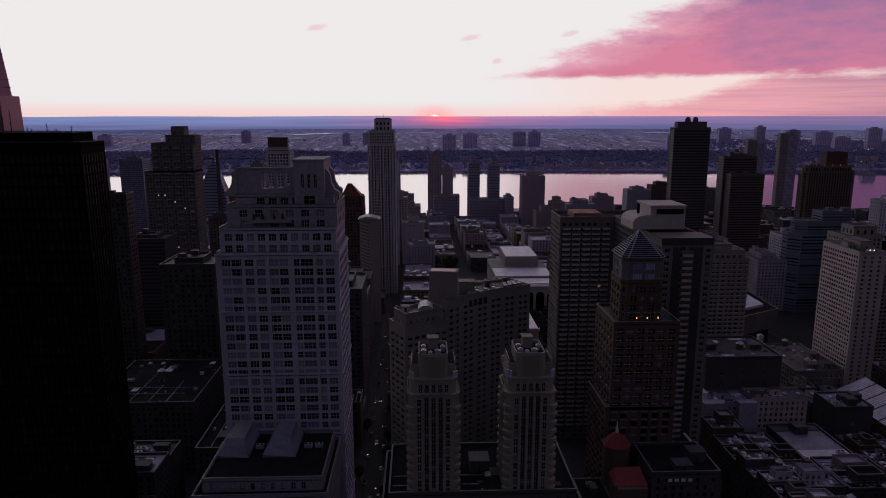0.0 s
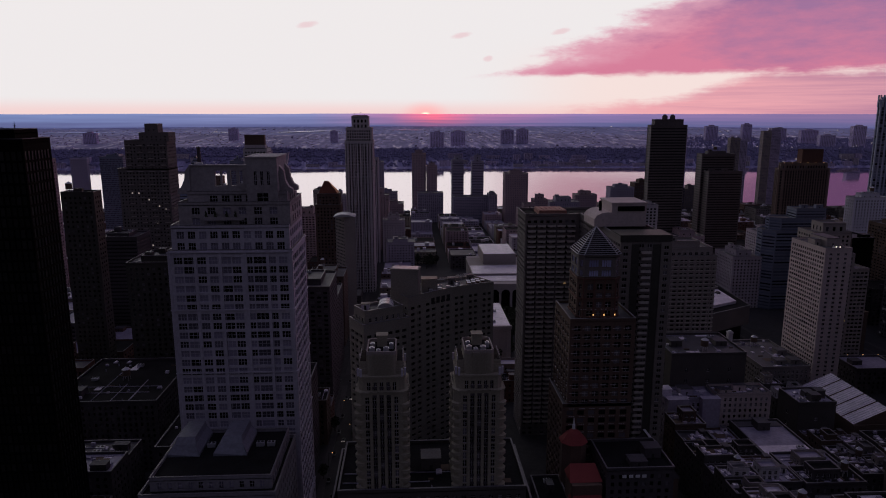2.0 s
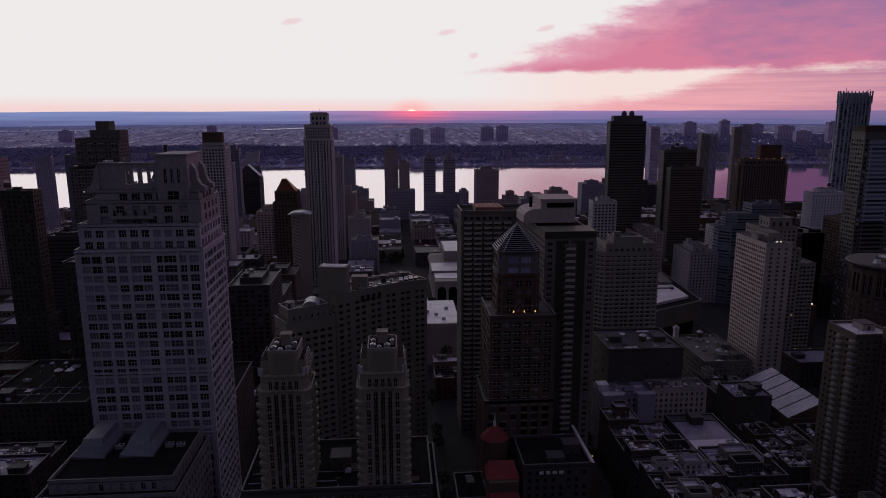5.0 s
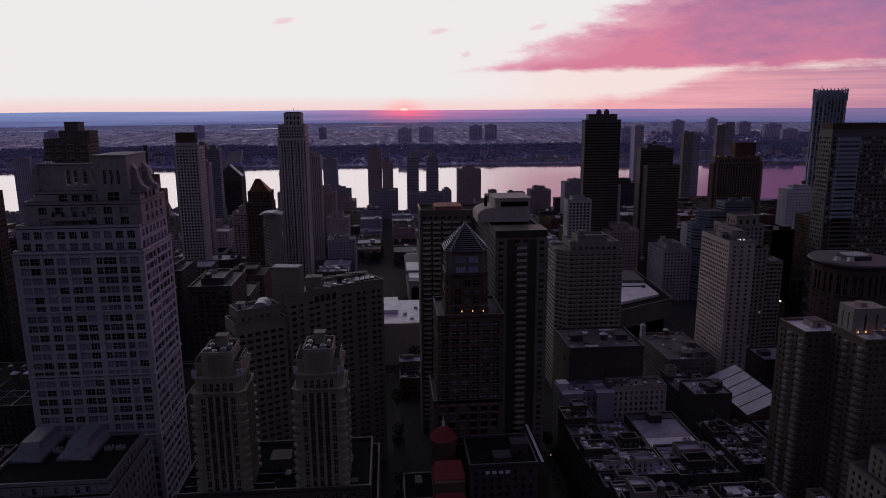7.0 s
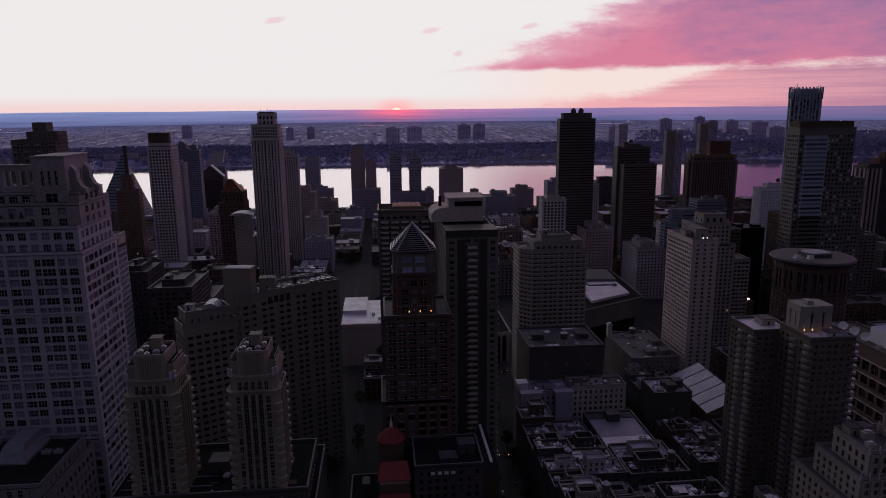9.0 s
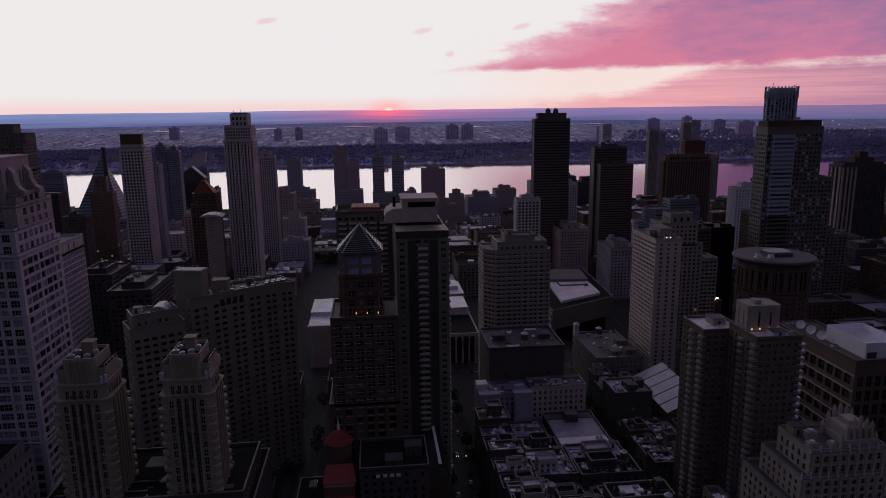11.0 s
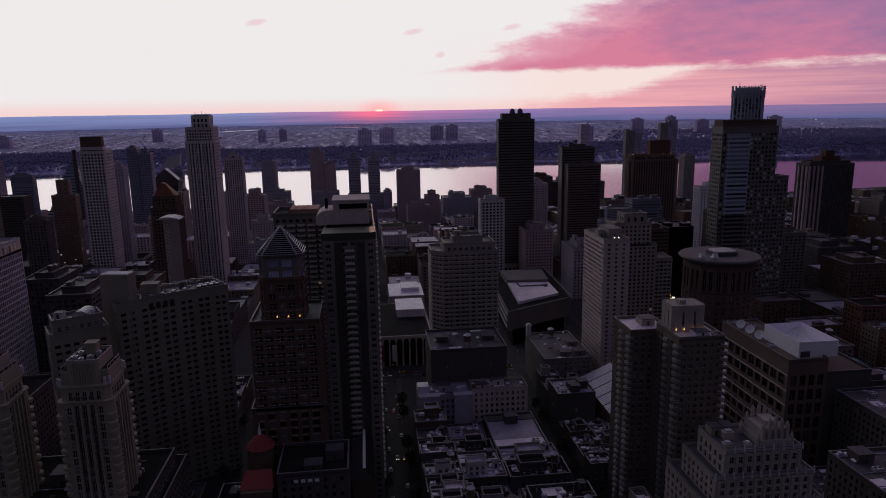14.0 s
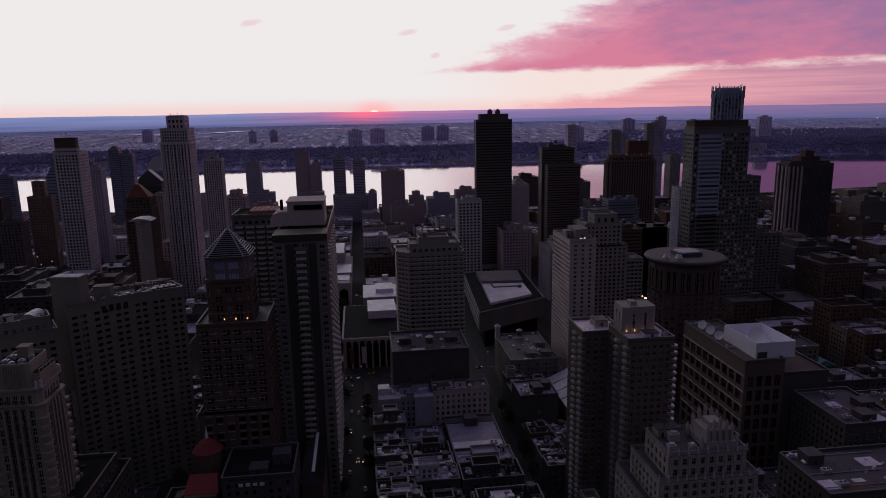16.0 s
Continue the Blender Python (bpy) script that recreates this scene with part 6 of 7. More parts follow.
g = Geo()
g.prism(chamfered(-7, 9, -8, 6, 2), 97, 99.2)
g.prism(chamfered(-6, 8, -7, 5, 2), 99.2, 99.8, 1)
part("roof_plant", g, [ROOF_GREY, STEEL], root, "low metal plant box")
for x, y in ((-17, -11), (-10.5, -14)):
    g = Geo()
    g.tube(x, y, 97, 98.2, 0.6, 0.5, 8)
    g.prism([(x + 2.4 * math.cos(0.449 * k), y + 1.2 * math.sin(0.449 * k)) for k in range(14)], 98.2, 98.5, 0, [(x + 2.5 * math.cos(0.449 * k), y + 1.0 + 1.2 * math.sin(0.449 * k)) for k in range(14)])
    g.beam((x, y, 98.4), (x, y + 0.6, 100.4), 2.6)
    part("roof_fan", g, WHITE_METAL, root)

# two brown balcony towers
ST_Q = style(3.0, 2.95, 0.42, 0.5, 0.3, 1.2, 1.5, cross=(2, 1))


Q_BRICK = mat("umber_brick", (0.155, 0.125, 0.11), 0.9, var=0.28, fine=1.6)


def balcony_tower(x0, x1, y0, y1, top, seed):
    root, cx, cy, gz = tower("balcony_tower", "brown brick apartment tower with rounded corner balconies", [
        (rect(x0, x1, y0, y1), 0, top, ST_Q)], Q_BRICK, ST_Q, "each", things=0, limit=150, group="balcony towers", deck=ROOF_PALE)
    for bx, by in ((x0 + 0.3, y0 + 1.5), (x0 + 0.3, y0 + (y1 - y0) * 0.5), (x1 - 0.3, y0 + 0.6)):
        g = Geo()
        for f in range(2, int(top / 2.95)):
            z = f * 2.95
            g.tube(bx - cx, by - cy, z, z + 0.25, 2.0, None, 10)
            g.tube(bx - cx, by - cy, z + 0.85, z + 1.05, 1.95, None, 10, 1)
            for k in range(10):
                a = 0.628 * k
                g.beam((bx - cx + 1.9 * math.cos(a), by - cy + 1.9 * math.sin(a), z + 0.25), (bx - cx + 1.9 * math.cos(a), by - cy + 1.9 * math.sin(a), z + 0.9), 0.08, 1)
        part("balcony", g, [CONCRETE, STEEL], root, "stack of rounded balconies with pale rails")
    return root, cx, cy


root, cx, cy = balcony_tower(243.5, 262, 268, 288, 91.5, 1)
bulkhead(root, 252 - cx, 258 - cx, 276 - cy, 283 - cy, 91.5, 3, CONCRETE)
g = Geo()
for x in range(9):
    g.beam((244.6 + x * 2.1 - cx, 268.5 - cy, 93), (244.6 + x * 2.1 - cx, 268.5 - cy, 94.4), 0.12)
g.beam((244.6 - cx, 268.5 - cy, 94.4), (261.4 - cx, 268.5 - cy, 94.4), 0.1)
part("railing", g, STEEL, root)
root, cx, cy = balcony_tower(255, 275, 246, 267.5, 95, 2)
g, out = Geo(), []
poly = chamfered(256.5 - cx, 271 - cx, 255.5 - cy, 267.3 - cy, 1.2)
for i in range(8):
    facade(g, poly[i], poly[(i + 1) % 8], 95, 106.5, style(4.5, 11, 0.18, 0.7, 0.3, 1), out)
g.face([(*p, 106.2) for p in poly])
g.box(-4.2, -1.5, 2, 6, 106.2, 108)
part("penthouse", g, CONCRETE, root, "tall pale penthouse washed by lamps")
for x in (258, 261.5, 265.5, 269.5):
    g = Geo()
    g.tube(x - cx, 254.9 - cy, 96.2, 96.9, 0.28, 0.2, 8)
    part("uplight", g, LAMP_WARM, root, "warm uplight at the penthouse foot")
cooling_unit(root, 272.8 - cx, 251 - cy, 95, 1.2), bulkhead(root, 263 - cx, 269 - cx, 247.5 - cy, 252.5 - cy, 95, 2.4, ROOF_PALE)

STUDIO_BRICK = mat("reddish_brown_brick", (0.15, 0.108, 0.098), 0.9, var=0.25, fine=1.6)
# brown office block with a white roof enclosure and dishes
ST_R = style(6.6, 7.6, 0.74, 0.76, 0.8, 1.5, 6.5, cross=(3, 2), glass=GLASS_DARK, bars=TAN_BRICK)
ST_RF = style(5.0, 7.6, 0.62, 0.74, 0.5, 1.0, 6.5, cross=(2, 2), glass=GLASS_DARK, bars=TAN_BRICK)
root, cx, cy, gz = tower("studio_block", "brown brick studio block with large window bays and roof dishes", [
    (rect(331.3, 352, 285, 347.5), 0, 66, [ST_RF, ST_R, ST_R, ST_R]),
    (rect(352.3, 377, 286.5, 330), 0, 58, style(80, 8, 0.02, 0.02), SLAB_BRICK)],
    STUDIO_BRICK, ST_R, "each", things=0, deck=STUDIO_BRICK)
g = Geo()
X0, X1, Y0, Y1 = 338.8 - cx, 359.5 - cx, 289 - cy, 318.5 - cy
for a, b, c, d in ((X0, X1, Y0, Y0 + 0.5), (X0, X1, Y1 - 0.5, Y1), (X0, X0 + 0.5, Y0 + 0.5, Y1 - 0.5), (X1 - 0.5, X1, Y0 + 0.5, Y1 - 0.5)):
    g.box(a, b, c, d, 58 if b > 12 else 66, 74.2)
g.box(X0 + 0.7, X1 - 0.7, Y0 + 0.7, Y1 - 0.7, 66.02, 68)
g.box(X0 + 0.9, X0 + 6.0, Y0 - 0.06, Y0 + 0.1, 66.2, 69.4, 1)
part("roof_enclosure", g, [WHITE_CLAD, DARK_STONE], root, "open white roof enclosure")
# pale brick bands between the storeys of the long side
for z in (20.2, 27.8, 35.4, 43.0, 50.6, 58.6):
    g = Geo()
    g.box(331.0 - cx, 331.35 - cx, 285 - cy, 347.5 - cy, z, z + 0.8)
    part("band", g, MAUVE_HAZE_BRICK, root)


def dish(root, x, y, z, r, rz):
    g = Geo()
    n, rings = 18, 4
    m = Matrix.Translation((x, y, z + r * 0.9)) @ Matrix.Rotation(rz, 4, "Z") @ Matrix.Rotation(radians(55), 4, "X")
    for k in range(rings):
        for i in range(n):
            q = []
            for rr, aa in ((k, i), (k, i + 1), (k + 1, i + 1), (k + 1, i)):
                f, a = rr / rings, 2 * math.pi * aa / n
                q.append(tuple(m @ Vector((r * f * math.cos(a), r * f * math.sin(a), r * 0.35 * f * f))))
            g.face(q)
    for a in (0.5, 2.6, 4.7):
        g.beam(tuple(m @ Vector((r * 0.9 * math.cos(a), r * 0.9 * math.sin(a), r * 0.3))), tuple(m @ Vector((0, 0, r * 0.8))), 0.12)
    g.beam((x, y, z), tuple(m @ Vector((0, 0, 0))), 0.5)
    g.tube(x, y, z, z + 0.5, r * 0.4, None, 8)
    part("dish", g, WHITE_METAL, root, "white satellite dish on a short mast")


dish(root, 349 - cx, 305 - cy, 68, 4.2, -0.9)
for y in (317, 326, 335):
    dish(root, 335.5 - cx, y - cy, 66.6, 2.5, -0.9)
for x, y in ((334, 344), (338, 344), (342, 342), (335, 306), (344, 336), (347, 326)):
    cooling_unit(root, x - cx, y - cy, 66, 1.5)

# gothic-topped studio apartments
ST_S = style(3.4, 3.5, 0.45, 0.6, 0.5, 1.2, 1.0, cross=(2, 2), glass=GLASS_DARK)
GOTHIC_BRICK = mat("buff_brick", (0.42, 0.365, 0.345), 0.9, var=0.3, fine=1.6)
root, cx, cy, gz = tower("gothic_topped_block", "pale brick apartment house with setbacks and a gothic crown", [
    (rect(248.5, 293, 204, 238), 0, 46, ST_S),
    (rect(252, 290, 206, 232), 46, 56, ST_S),
    (rect(256, 286, 208, 228), 56, 65, ST_S),
], GOTHIC_BRICK, ST_S, "each", things=0, limit=200)
g = Geo()
g.box(272 - cx, 282 - cx, 212 - cy, 222 - cy, 65, 71.5)
g.box(271 - cx, 283 - cx, 210.5 - cy, 224 - cy, 65, 67.6)
g.box(274.5 - cx, 279.5 - cx, 214 - cy, 220 - cy, 71.5, 73.6)
for i, (x, h) in enumerate(((270.3, 70.6), (272.3, 74.2), (274.6, 76.4), (277.0, 77.2), (279.4, 76.0), (281.7, 74.6), (283.7, 70.2))):
    for y in (211.4, 222.4):
        g.box(x - cx - 0.55, x - cx + 0.55, y - cy - 0.55, y - cy + 0.55, 65, h - 1.6)
        g.prism(rect(x - cx - 0.55, x - cx + 0.55, y - cy - 0.55, y - cy + 0.55), h - 1.6, h, 0, rect(x - cx - 0.08, x - cx + 0.08, y - cy - 0.08, y - cy + 0.08))
part("gothic_crown", g, GOTHIC_BRICK, root, "pinnacled stone crown")
g = Geo()
g.prism(rect(-0.4, 0.4, -0.4, 0.4), 0, 2.8, 0, rect(-0.12, 0.12, -0.12, 0.12))
PINNACLE = g.mesh("pinnacle", LIMESTONE)
for z, x0, x1, y in ((46, 248.5, 293, 204), (56, 252, 290, 206), (65, 256, 286, 208)):
    n = int((x1 - x0) / 3.4)
    for i in range(n + 1):
        x = x0 + (x1 - x0) * i / n - cx
        part("pinnacle", PINNACLE, None, root, at=pose(x, y - cy, z))
for x, y in ((260, 224), (265, 224), (282, 224)):
    bulkhead(root, x - cx - 2, x - cx + 2, y - cy - 2.4, y - cy + 2.4, 65, 3.2, PALE_BRICK)
for z0, z1, x0, x1, y in ((30, 45.5, 248.5, 293, 204), (46, 55.5, 252, 290, 206), (56, 64.6, 256, 286, 208)):
    n = round((x1 - x0 - 2.4) / 3.4)
    for i in range(n + 1):
        g = Geo()
        x = x0 + 1.2 + (x1 - x0 - 2.4) * i / n - cx
        g.box(x - 0.45, x + 0.45, y - 0.4 - cy, y + 0.02 - cy, z0, z1)
        part("pilaster", g, GOTHIC_BRICK, root)
for x, y, w, h in ((259, 212, 1.6, 2.2), (263, 219, 2.0, 3.0), (267, 212, 1.2, 1.6), (283.5, 226, 1.2, 2.0)):
    g = Geo()
    g.box(x - w - cx, x + w - cx, y - 1.4 - cy, y + 1.4 - cy, 65, 65 + h)
    g.box(x - w * 0.6 - cx, x + w * 0.6 - cx, y - 0.8 - cy, y + 0.8 - cy, 65 + h, 65.6 + h, 1)
    part("roof_hut", g, [GOTHIC_BRICK, STEEL], root)

# ---- low blocks, halls and rooftops ----
ST_L = style(3.0, 3.2, 0.42, 0.55, 0.3, 1.0, 1.2, cross=(2, 2))
ST_BLANK = style(14, 6.5, 0.12, 0.3, 0.3, 3.0, 6.0, cross=(2, 2))
LOW = [
    # label, x0, x1, y0, y1, top, wall, deck, clutter
    ("broad grey brick block with a blank wall and a cluttered roof", 164, 208, 360, 396, 53.5, SLAB_BRICK, ROOF_GREY, 7),
    ("pale rendered wing below a taller brick wall", 185.2, 217, 346, 359.6, 34.7, PINK_GLOW_CONCRETE, ROOF_GREY, 3),
    ("low hall under a wide flat violet-grey roof", 190, 217, 298, 338, 22.5, SLAB_BRICK, ROOF_VIOLET, 2),
    ("long grey studio building with a tall chimney", 242, 274, 402, 455, 27.5, GREY_BRICK, ROOF_GREY, 7),
    ("brick house with blank side walls and a violet roof", 235.8, 258, 349.5, 371, 26.5, SLAB_BRICK, ROOF_VIOLET, 4),
    ("park-side brick house with bulkheads", 236, 242.5, 206, 245, 30, PALE_BRICK, ROOF_GREY, 3),
    ("old corner mansion with pale roof edge", 320, 372, 206, 238, 44, SLAB_BRICK, ROOF_GREY, 7),
    ("brick apartment house behind the corner mansion", 374, 386, 206, 244, 40, BROWN_BRICK, ROOF_GREY, 5),
    ("brick apartment house with roof plant", 356, 384, 246, 283, 50, SLAB_BRICK, ROOF_GREY, 5),
    ("dark hostel building with stepped roofs", 92, 119.5, 242, 266.5, 50, DARK_STONE, ROOF_DARK, 2),
    ("dark low meeting house by the park", 64, 90, 206, 240, 24, DARK_STONE, ROOF_DARK, 3),
    ("dark stone school house by the park", 92, 132, 206, 238, 30, DARK_STONE, ROOF_DARK, 3),
    ("narrow dark house beside the hostel", 66, 78.5, 246, 266, 34, DARK_STONE, ROOF_DARK, 2),
    ("low grey block with an angled roof", -176, -120, 340, 404, 40, DARK_STONE, ROOF_DARK, 8),
    ("dark low block between the towers", -107, -84, 300, 360, 34, DARK_STONE, ROOF_DARK, 4),
    ("dark office block on the avenue", -80, -38, 300, 360, 52, DARK_STONE, ROOF_DARK, 4),
]
for i, (lab, x0, x1, y0, y1, top, wl, dk, n) in enumerate(LOW):
    rt, hx, hy, _ = tower("townhouse" if top < 36 else "apartment_house", lab, [(rect(x0, x1, y0, y1), 0, top, ST_BLANK if "blank" in lab else ST_L)], wl, ST_L, "each" if x0 > 140 else "joined", deck=dk, things=n, seed=20 + i, tank=0.35, limit=24)
    if "violet-grey" in lab:
        for y0, y1, d in ((299, 309.5, ROOF_PALE), (331, 337, ROOF_GREY)):
            g = Geo()
            g.box(191 - hx, 216 - hx, y0 - hy, y1 - hy, top + 0.02, top + 0.5)
            part("roof_panel", g, d, rt, "flat felt roof panel")
    if "hostel building" in lab:
        HOSTEL = (rt, hx, hy)

# lavender house with two blank gables and a windowed court between them
root, cx, cy, gz = tower("apartment_house", "lavender rendered house with two blank gables and a pale roof", [
    (rect(155, 184.6, 343, 359.5), 0, 33.5, style(2.8, 3.2, 0.42, 0.55, 0.3, 1.0, 1.2, cross=(1, 2)))], LAVENDER, ST_L, "each", deck=ROOF_VIOLET, things=3, seed=63, tank=0.2, limit=36)
for x0, x1 in ((155.2, 166.5), (174.5, 184.4)):
    g = Geo()
    g.box(x0 - cx, x1 - cx, 338.6 - cy, 342.98 - cy, 0, 35.4)
    g.box(x0 - 0.25 - cx, x1 + 0.25 - cx, 338.4 - cy, 343.2 - cy, 35.4, 35.9)
    part("gable", g, LAVENDER, root, "blank lavender gable")
g = Geo()
g.box(155.4 - cx, 161 - cx, 349 - cy, 355 - cy, 33.5, 37.2)
g.box(155.1 - cx, 161.3 - cx, 348.7 - cy, 355.3 - cy, 37.2, 37.6)
part("stair_head", g, ROOF_PALE, root, "bright stair head")
# teal-roofed house beyond the studio block
root = thing("teal_roofed_house", 456, 404, 0, "low dark house under a faded teal pitched roof", "house")
FOOT.append((445, 468, 391, 418))
g = Geo()
g.box(-8, 8, -12, 12, 0, 14.5)
part("wall", g, DARK_STONE, root)
g = Geo()
g.face([(-8.6, -12.5, 14.5), (0, -12.5, 18.6), (0, 12.5, 18.6), (-8.6, 12.5, 14.5)])
g.face([(0, -12.5, 18.6), (8.6, -12.5, 14.5), (8.6, 12.5, 14.5), (0, 12.5, 18.6)])
g.face([(-8.6, -12.5, 14.5), (8.6, -12.5, 14.5), (0, -12.5, 18.6)])
g.face([(8.6, 12.5, 14.5), (-8.6, 12.5, 14.5), (0, 12.5, 18.6)])
part("roof", g, mat("teal_sheet_roof", (0.10, 0.27, 0.30), 0.6, var=0.35), root, "faded teal sheet roof")

# rows of narrow old houses with crowded roofs
rnd = random.Random(41)
# SLAB_BRICK entries are plain dark grey brick
LOT_WALLS = [(SLAB_BRICK, "sooty brick"), (WHITE_PAINT, "white-painted"), (BROWN_BRICK, "brown brick"), (SLAB_BRICK, "sooty brick"), (BROWN_BRICK, "brown brick"), (GREY_BRICK, "grey brick"), (DARK_STONE, "dark stone"), (DARK_STONE, "dark stone")]
LOT_DECKS = [(ROOF_GREY, "gravel"), (ROOF_DARK, "tarred"), (ROOF_PALE, "pale"), (ROOF_DARK, "tarred"), (ROOF_VIOLET, "violet-grey"), (ROOF_DARK, "tarred")]
for x0, x1, ya, yb, lo, hi in ((151.5, 168, 252, 334, 22, 32), (169, 188.5, 296, 337, 18, 30), (169, 188.5, 252, 294, 20, 32), (189.5, 217, 252, 296, 18, 28),
                               (152, 170, 206, 250, 30, 40), (171.5, 190, 206, 250, 26, 38), (191, 217, 206, 250, 26, 37), (236, 248, 292, 348, 9, 15), (249, 262, 290, 348, 8, 14), (236, 248, 373, 400, 18, 24), (249, 262, 373, 400, 17, 23), (264, 300, 290, 337, 10, 18)):
    y = ya
    while y < yb - 5:
        y1 = min(yb, y + rnd.uniform(9, 16))
        if yb - y1 < 5:
            y1 = yb
        wl, wn_ = rnd.choice(LOT_WALLS)
        dk, dn = rnd.choice(LOT_DECKS)
        h = rnd.uniform(lo, hi)
        tiers = [(rect(x0, x1, y, y1 - 0.5), 0, h, ST_L)]
        if rnd.random() < 0.55 and y1 - y > 8:
            w, d = x1 - x0, y1 - y
            a, b = rnd.uniform(0.08, 0.4), rnd.uniform(0.1, 0.35)
            tiers.append((rect(x0 + w * a, x0 + w * (a + 0.45), y + d * b, y + d * (b + 0.5)), h, h + rnd.uniform(2.8, 5.5), style(2.6, 2.8, 0.5, 0.6, 0.2, 0.5, 0.5), rnd.choice((wl, WHITE_PAINT, CONCRETE))))
        rt, cx, cy, gz = tower("row_house", f"narrow {wn_} row house with a cluttered {dn} roof", tiers, wl, ST_L, "each", deck=dk, things=0, limit=10, group="row houses", seed=int(y * 7 + x0))
        fittings(rt, x0 - cx + 1, x1 - cx - 1, y - cy + 1, y1 - 0.5 - cy - 1, h, rnd, 17)
        if rnd.random() < 0.25:
            water_tank(rt, x0 - cx + (x1 - x0) * 0.8, (y + y1) / 2 - cy, h, 1.6)
        bulkhead(rt, x1 - cx - 5, x1 - cx - 2.4, y1 - cy - 5, y1 - cy - 2, h, rnd.uniform(2.3, 3.2), rnd.choice((wl, ROOF_PALE, WHITE_PAINT)))
        y = y1

# chimney on the studio building
root = thing("brick_chimney", 243.5, 452, 27.5, "tall pale square chimney at the studio roof corner", "chimney")
g = Geo()
g.box(-1.6, 1.6, -1.6, 1.6, 0, 7.6)
g.box(-1.9, 1.9, -1.9, 1.9, 7.6, 8.4)
g.box(-1.1, 1.1, -1.1, 1.1, 8.4, 9.2)
part("chimney_shaft", g, WHITE_PAINT, root)
# sloping glazed studio roof
root = thing("glazed_studio", 274, 372, 0, "studio house with a row of bright sloping skylights", "building")
FOOT.append((263, 285, 340, 398))
g = Geo()
g.box(-10, 10, -31, 26, 0, 17)
part("wall", g, BROWN_BRICK, root)
for k in range(5):
    g = Geo()
    y0 = -30 + k * 11
    g.face([(-10, y0, 17.2), (10, y0, 26), (10, y0 + 10, 26), (-10, y0 + 10, 17.2)], 0)
    g.face([(10, y0, 26), (10, y0, 17), (10, y0 + 10, 17), (10, y0 + 10, 26)], 1)
    g.face([(-10, y0, 17.2), (10, y0, 17.2), (10, y0, 26)], 1)
    g.face([(-10, y0 + 10, 17.2), (10, y0 + 10, 26), (10, y0 + 10, 17.2)], 1)
    for i in range(5):
        g.beam((-10, y0 + 2 * i + 1, 17.4), (10, y0 + 2 * i + 1, 26.2), 0.15, 2)
    part("skylight", g, [ROOF_PALE, BROWN_BRICK, STEEL], root, "bright sloping skylight")

# red-roofed turret and gable on the hostel
root = thing("red_roofed_turret", 83.2, 262, 0, "octagonal brick turret under a red tiled roof with a finial", "turret")
g = Geo()
oct8 = [(5.6 * math.cos(math.pi / 4 * i + 0.39), 5.6 * math.sin(math.pi / 4 * i + 0.39)) for i in range(8)]
g.prism(oct8, 0, 53.5)
part("wall", g, BROWN_BRICK, root)
g = Geo()
g.prism([(x * 1.12, y * 1.12) for x, y in oct8], 53.5, 57.2, 0, [(x * 0.5, y * 0.5) for x, y in oct8])
g.prism([(x * 0.5, y * 0.5) for x, y in oct8], 57.2, 58.6, 0, [(x * 0.1, y * 0.1) for x, y in oct8])
part("roof", g, RED_TILE, root, "red tiled octagonal roof")
g = Geo()
g.tube(0, 0, 58.4, 60.5, 0.7, 0.6, 8), g.tube(0, 0, 60.5, 63.5, 0.4, 0.1, 8)
part("finial", g, WHITE_METAL, root, "pale finial")
root = thing("red_gabled_house", 84, 246, 0, "dark brick house with red tiled gable roofs", "house")
g = Geo()
g.box(-6, 6, -6, 6, 0, 45)
part("wall", g, BROWN_BRICK, root)
for dy, zb, hh in ((0, 45.2, 4.6), (-7.5, 38, 3.6)):
    g = Geo()
    if dy:
        g.box(-5.4, 5.4, dy - 3, dy + 1.4, 0, zb, 1)
    g.face([(-6.6, dy - 4, zb), (6.6, dy - 4, zb), (5.2, dy + 3, zb + hh), (-5.2, dy + 3, zb + hh)])
    g.face([(6.6, dy - 4, zb), (6.6, dy + 6.4, zb), (5.2, dy + 3, zb + hh)])
    g.face([(-6.6, dy + 6.4, zb), (-6.6, dy - 4, zb), (-5.2, dy + 3, zb + hh)])
    g.face([(6.6, dy + 6.4, zb), (-6.6, dy + 6.4, zb), (-5.2, dy + 3, zb + hh), (5.2, dy + 3, zb + hh)])
    part("roof", g, [RED_TILE, BROWN_BRICK], root, "red tiled hip roof")
# roof sign on the hostel wall, as plain pale shapes
for k in range(4):
    g = Geo()
    ox, oy = 103.4 - HOSTEL[1] - 4.2 + k * 2.7, 241.8 - HOSTEL[2]
    g.box(ox - 0.85, ox + 0.85, oy - 0.15, oy + 0.15, 46.9, 48.1)
    part("sign_bar", g, WHITE_METAL, HOSTEL[0], "pale wall sign bar")
# long pale ridge roof beside the side street
root = thing("ridge_roofed_hall", 124.6, 276, 0, "narrow dark hall with a pale metal ridge roof", "hall")
FOOT.append((119, 130, 258, 294))
g = Geo()
g.box(-4.4, 4.4, -17, 17, 0, 36)
part("wall", g, BROWN_BRICK, root)
g = Geo()
g.face([(-5, -17.4, 36), (-5, 17.4, 36), (0.6, 17.4, 41), (0.6, -17.4, 41)], 1)
g.face([(0.6, -17.4, 41), (0.6, 17.4, 41), (5, 17.4, 36), (5, -17.4, 36)])
g.face([(-5, -17.4, 36), (0.6, -17.4, 41), (5, -17.4, 36)], 1), g.face([(-5, 17.4, 36), (5, 17.4, 36), (0.6, 17.4, 41)], 1)
g.box(0.2, 1.4, -17.6, 17.6, 40.9, 41.5)
part("roof", g, [ROOF_DARK, SLATE], root)
g = Geo()
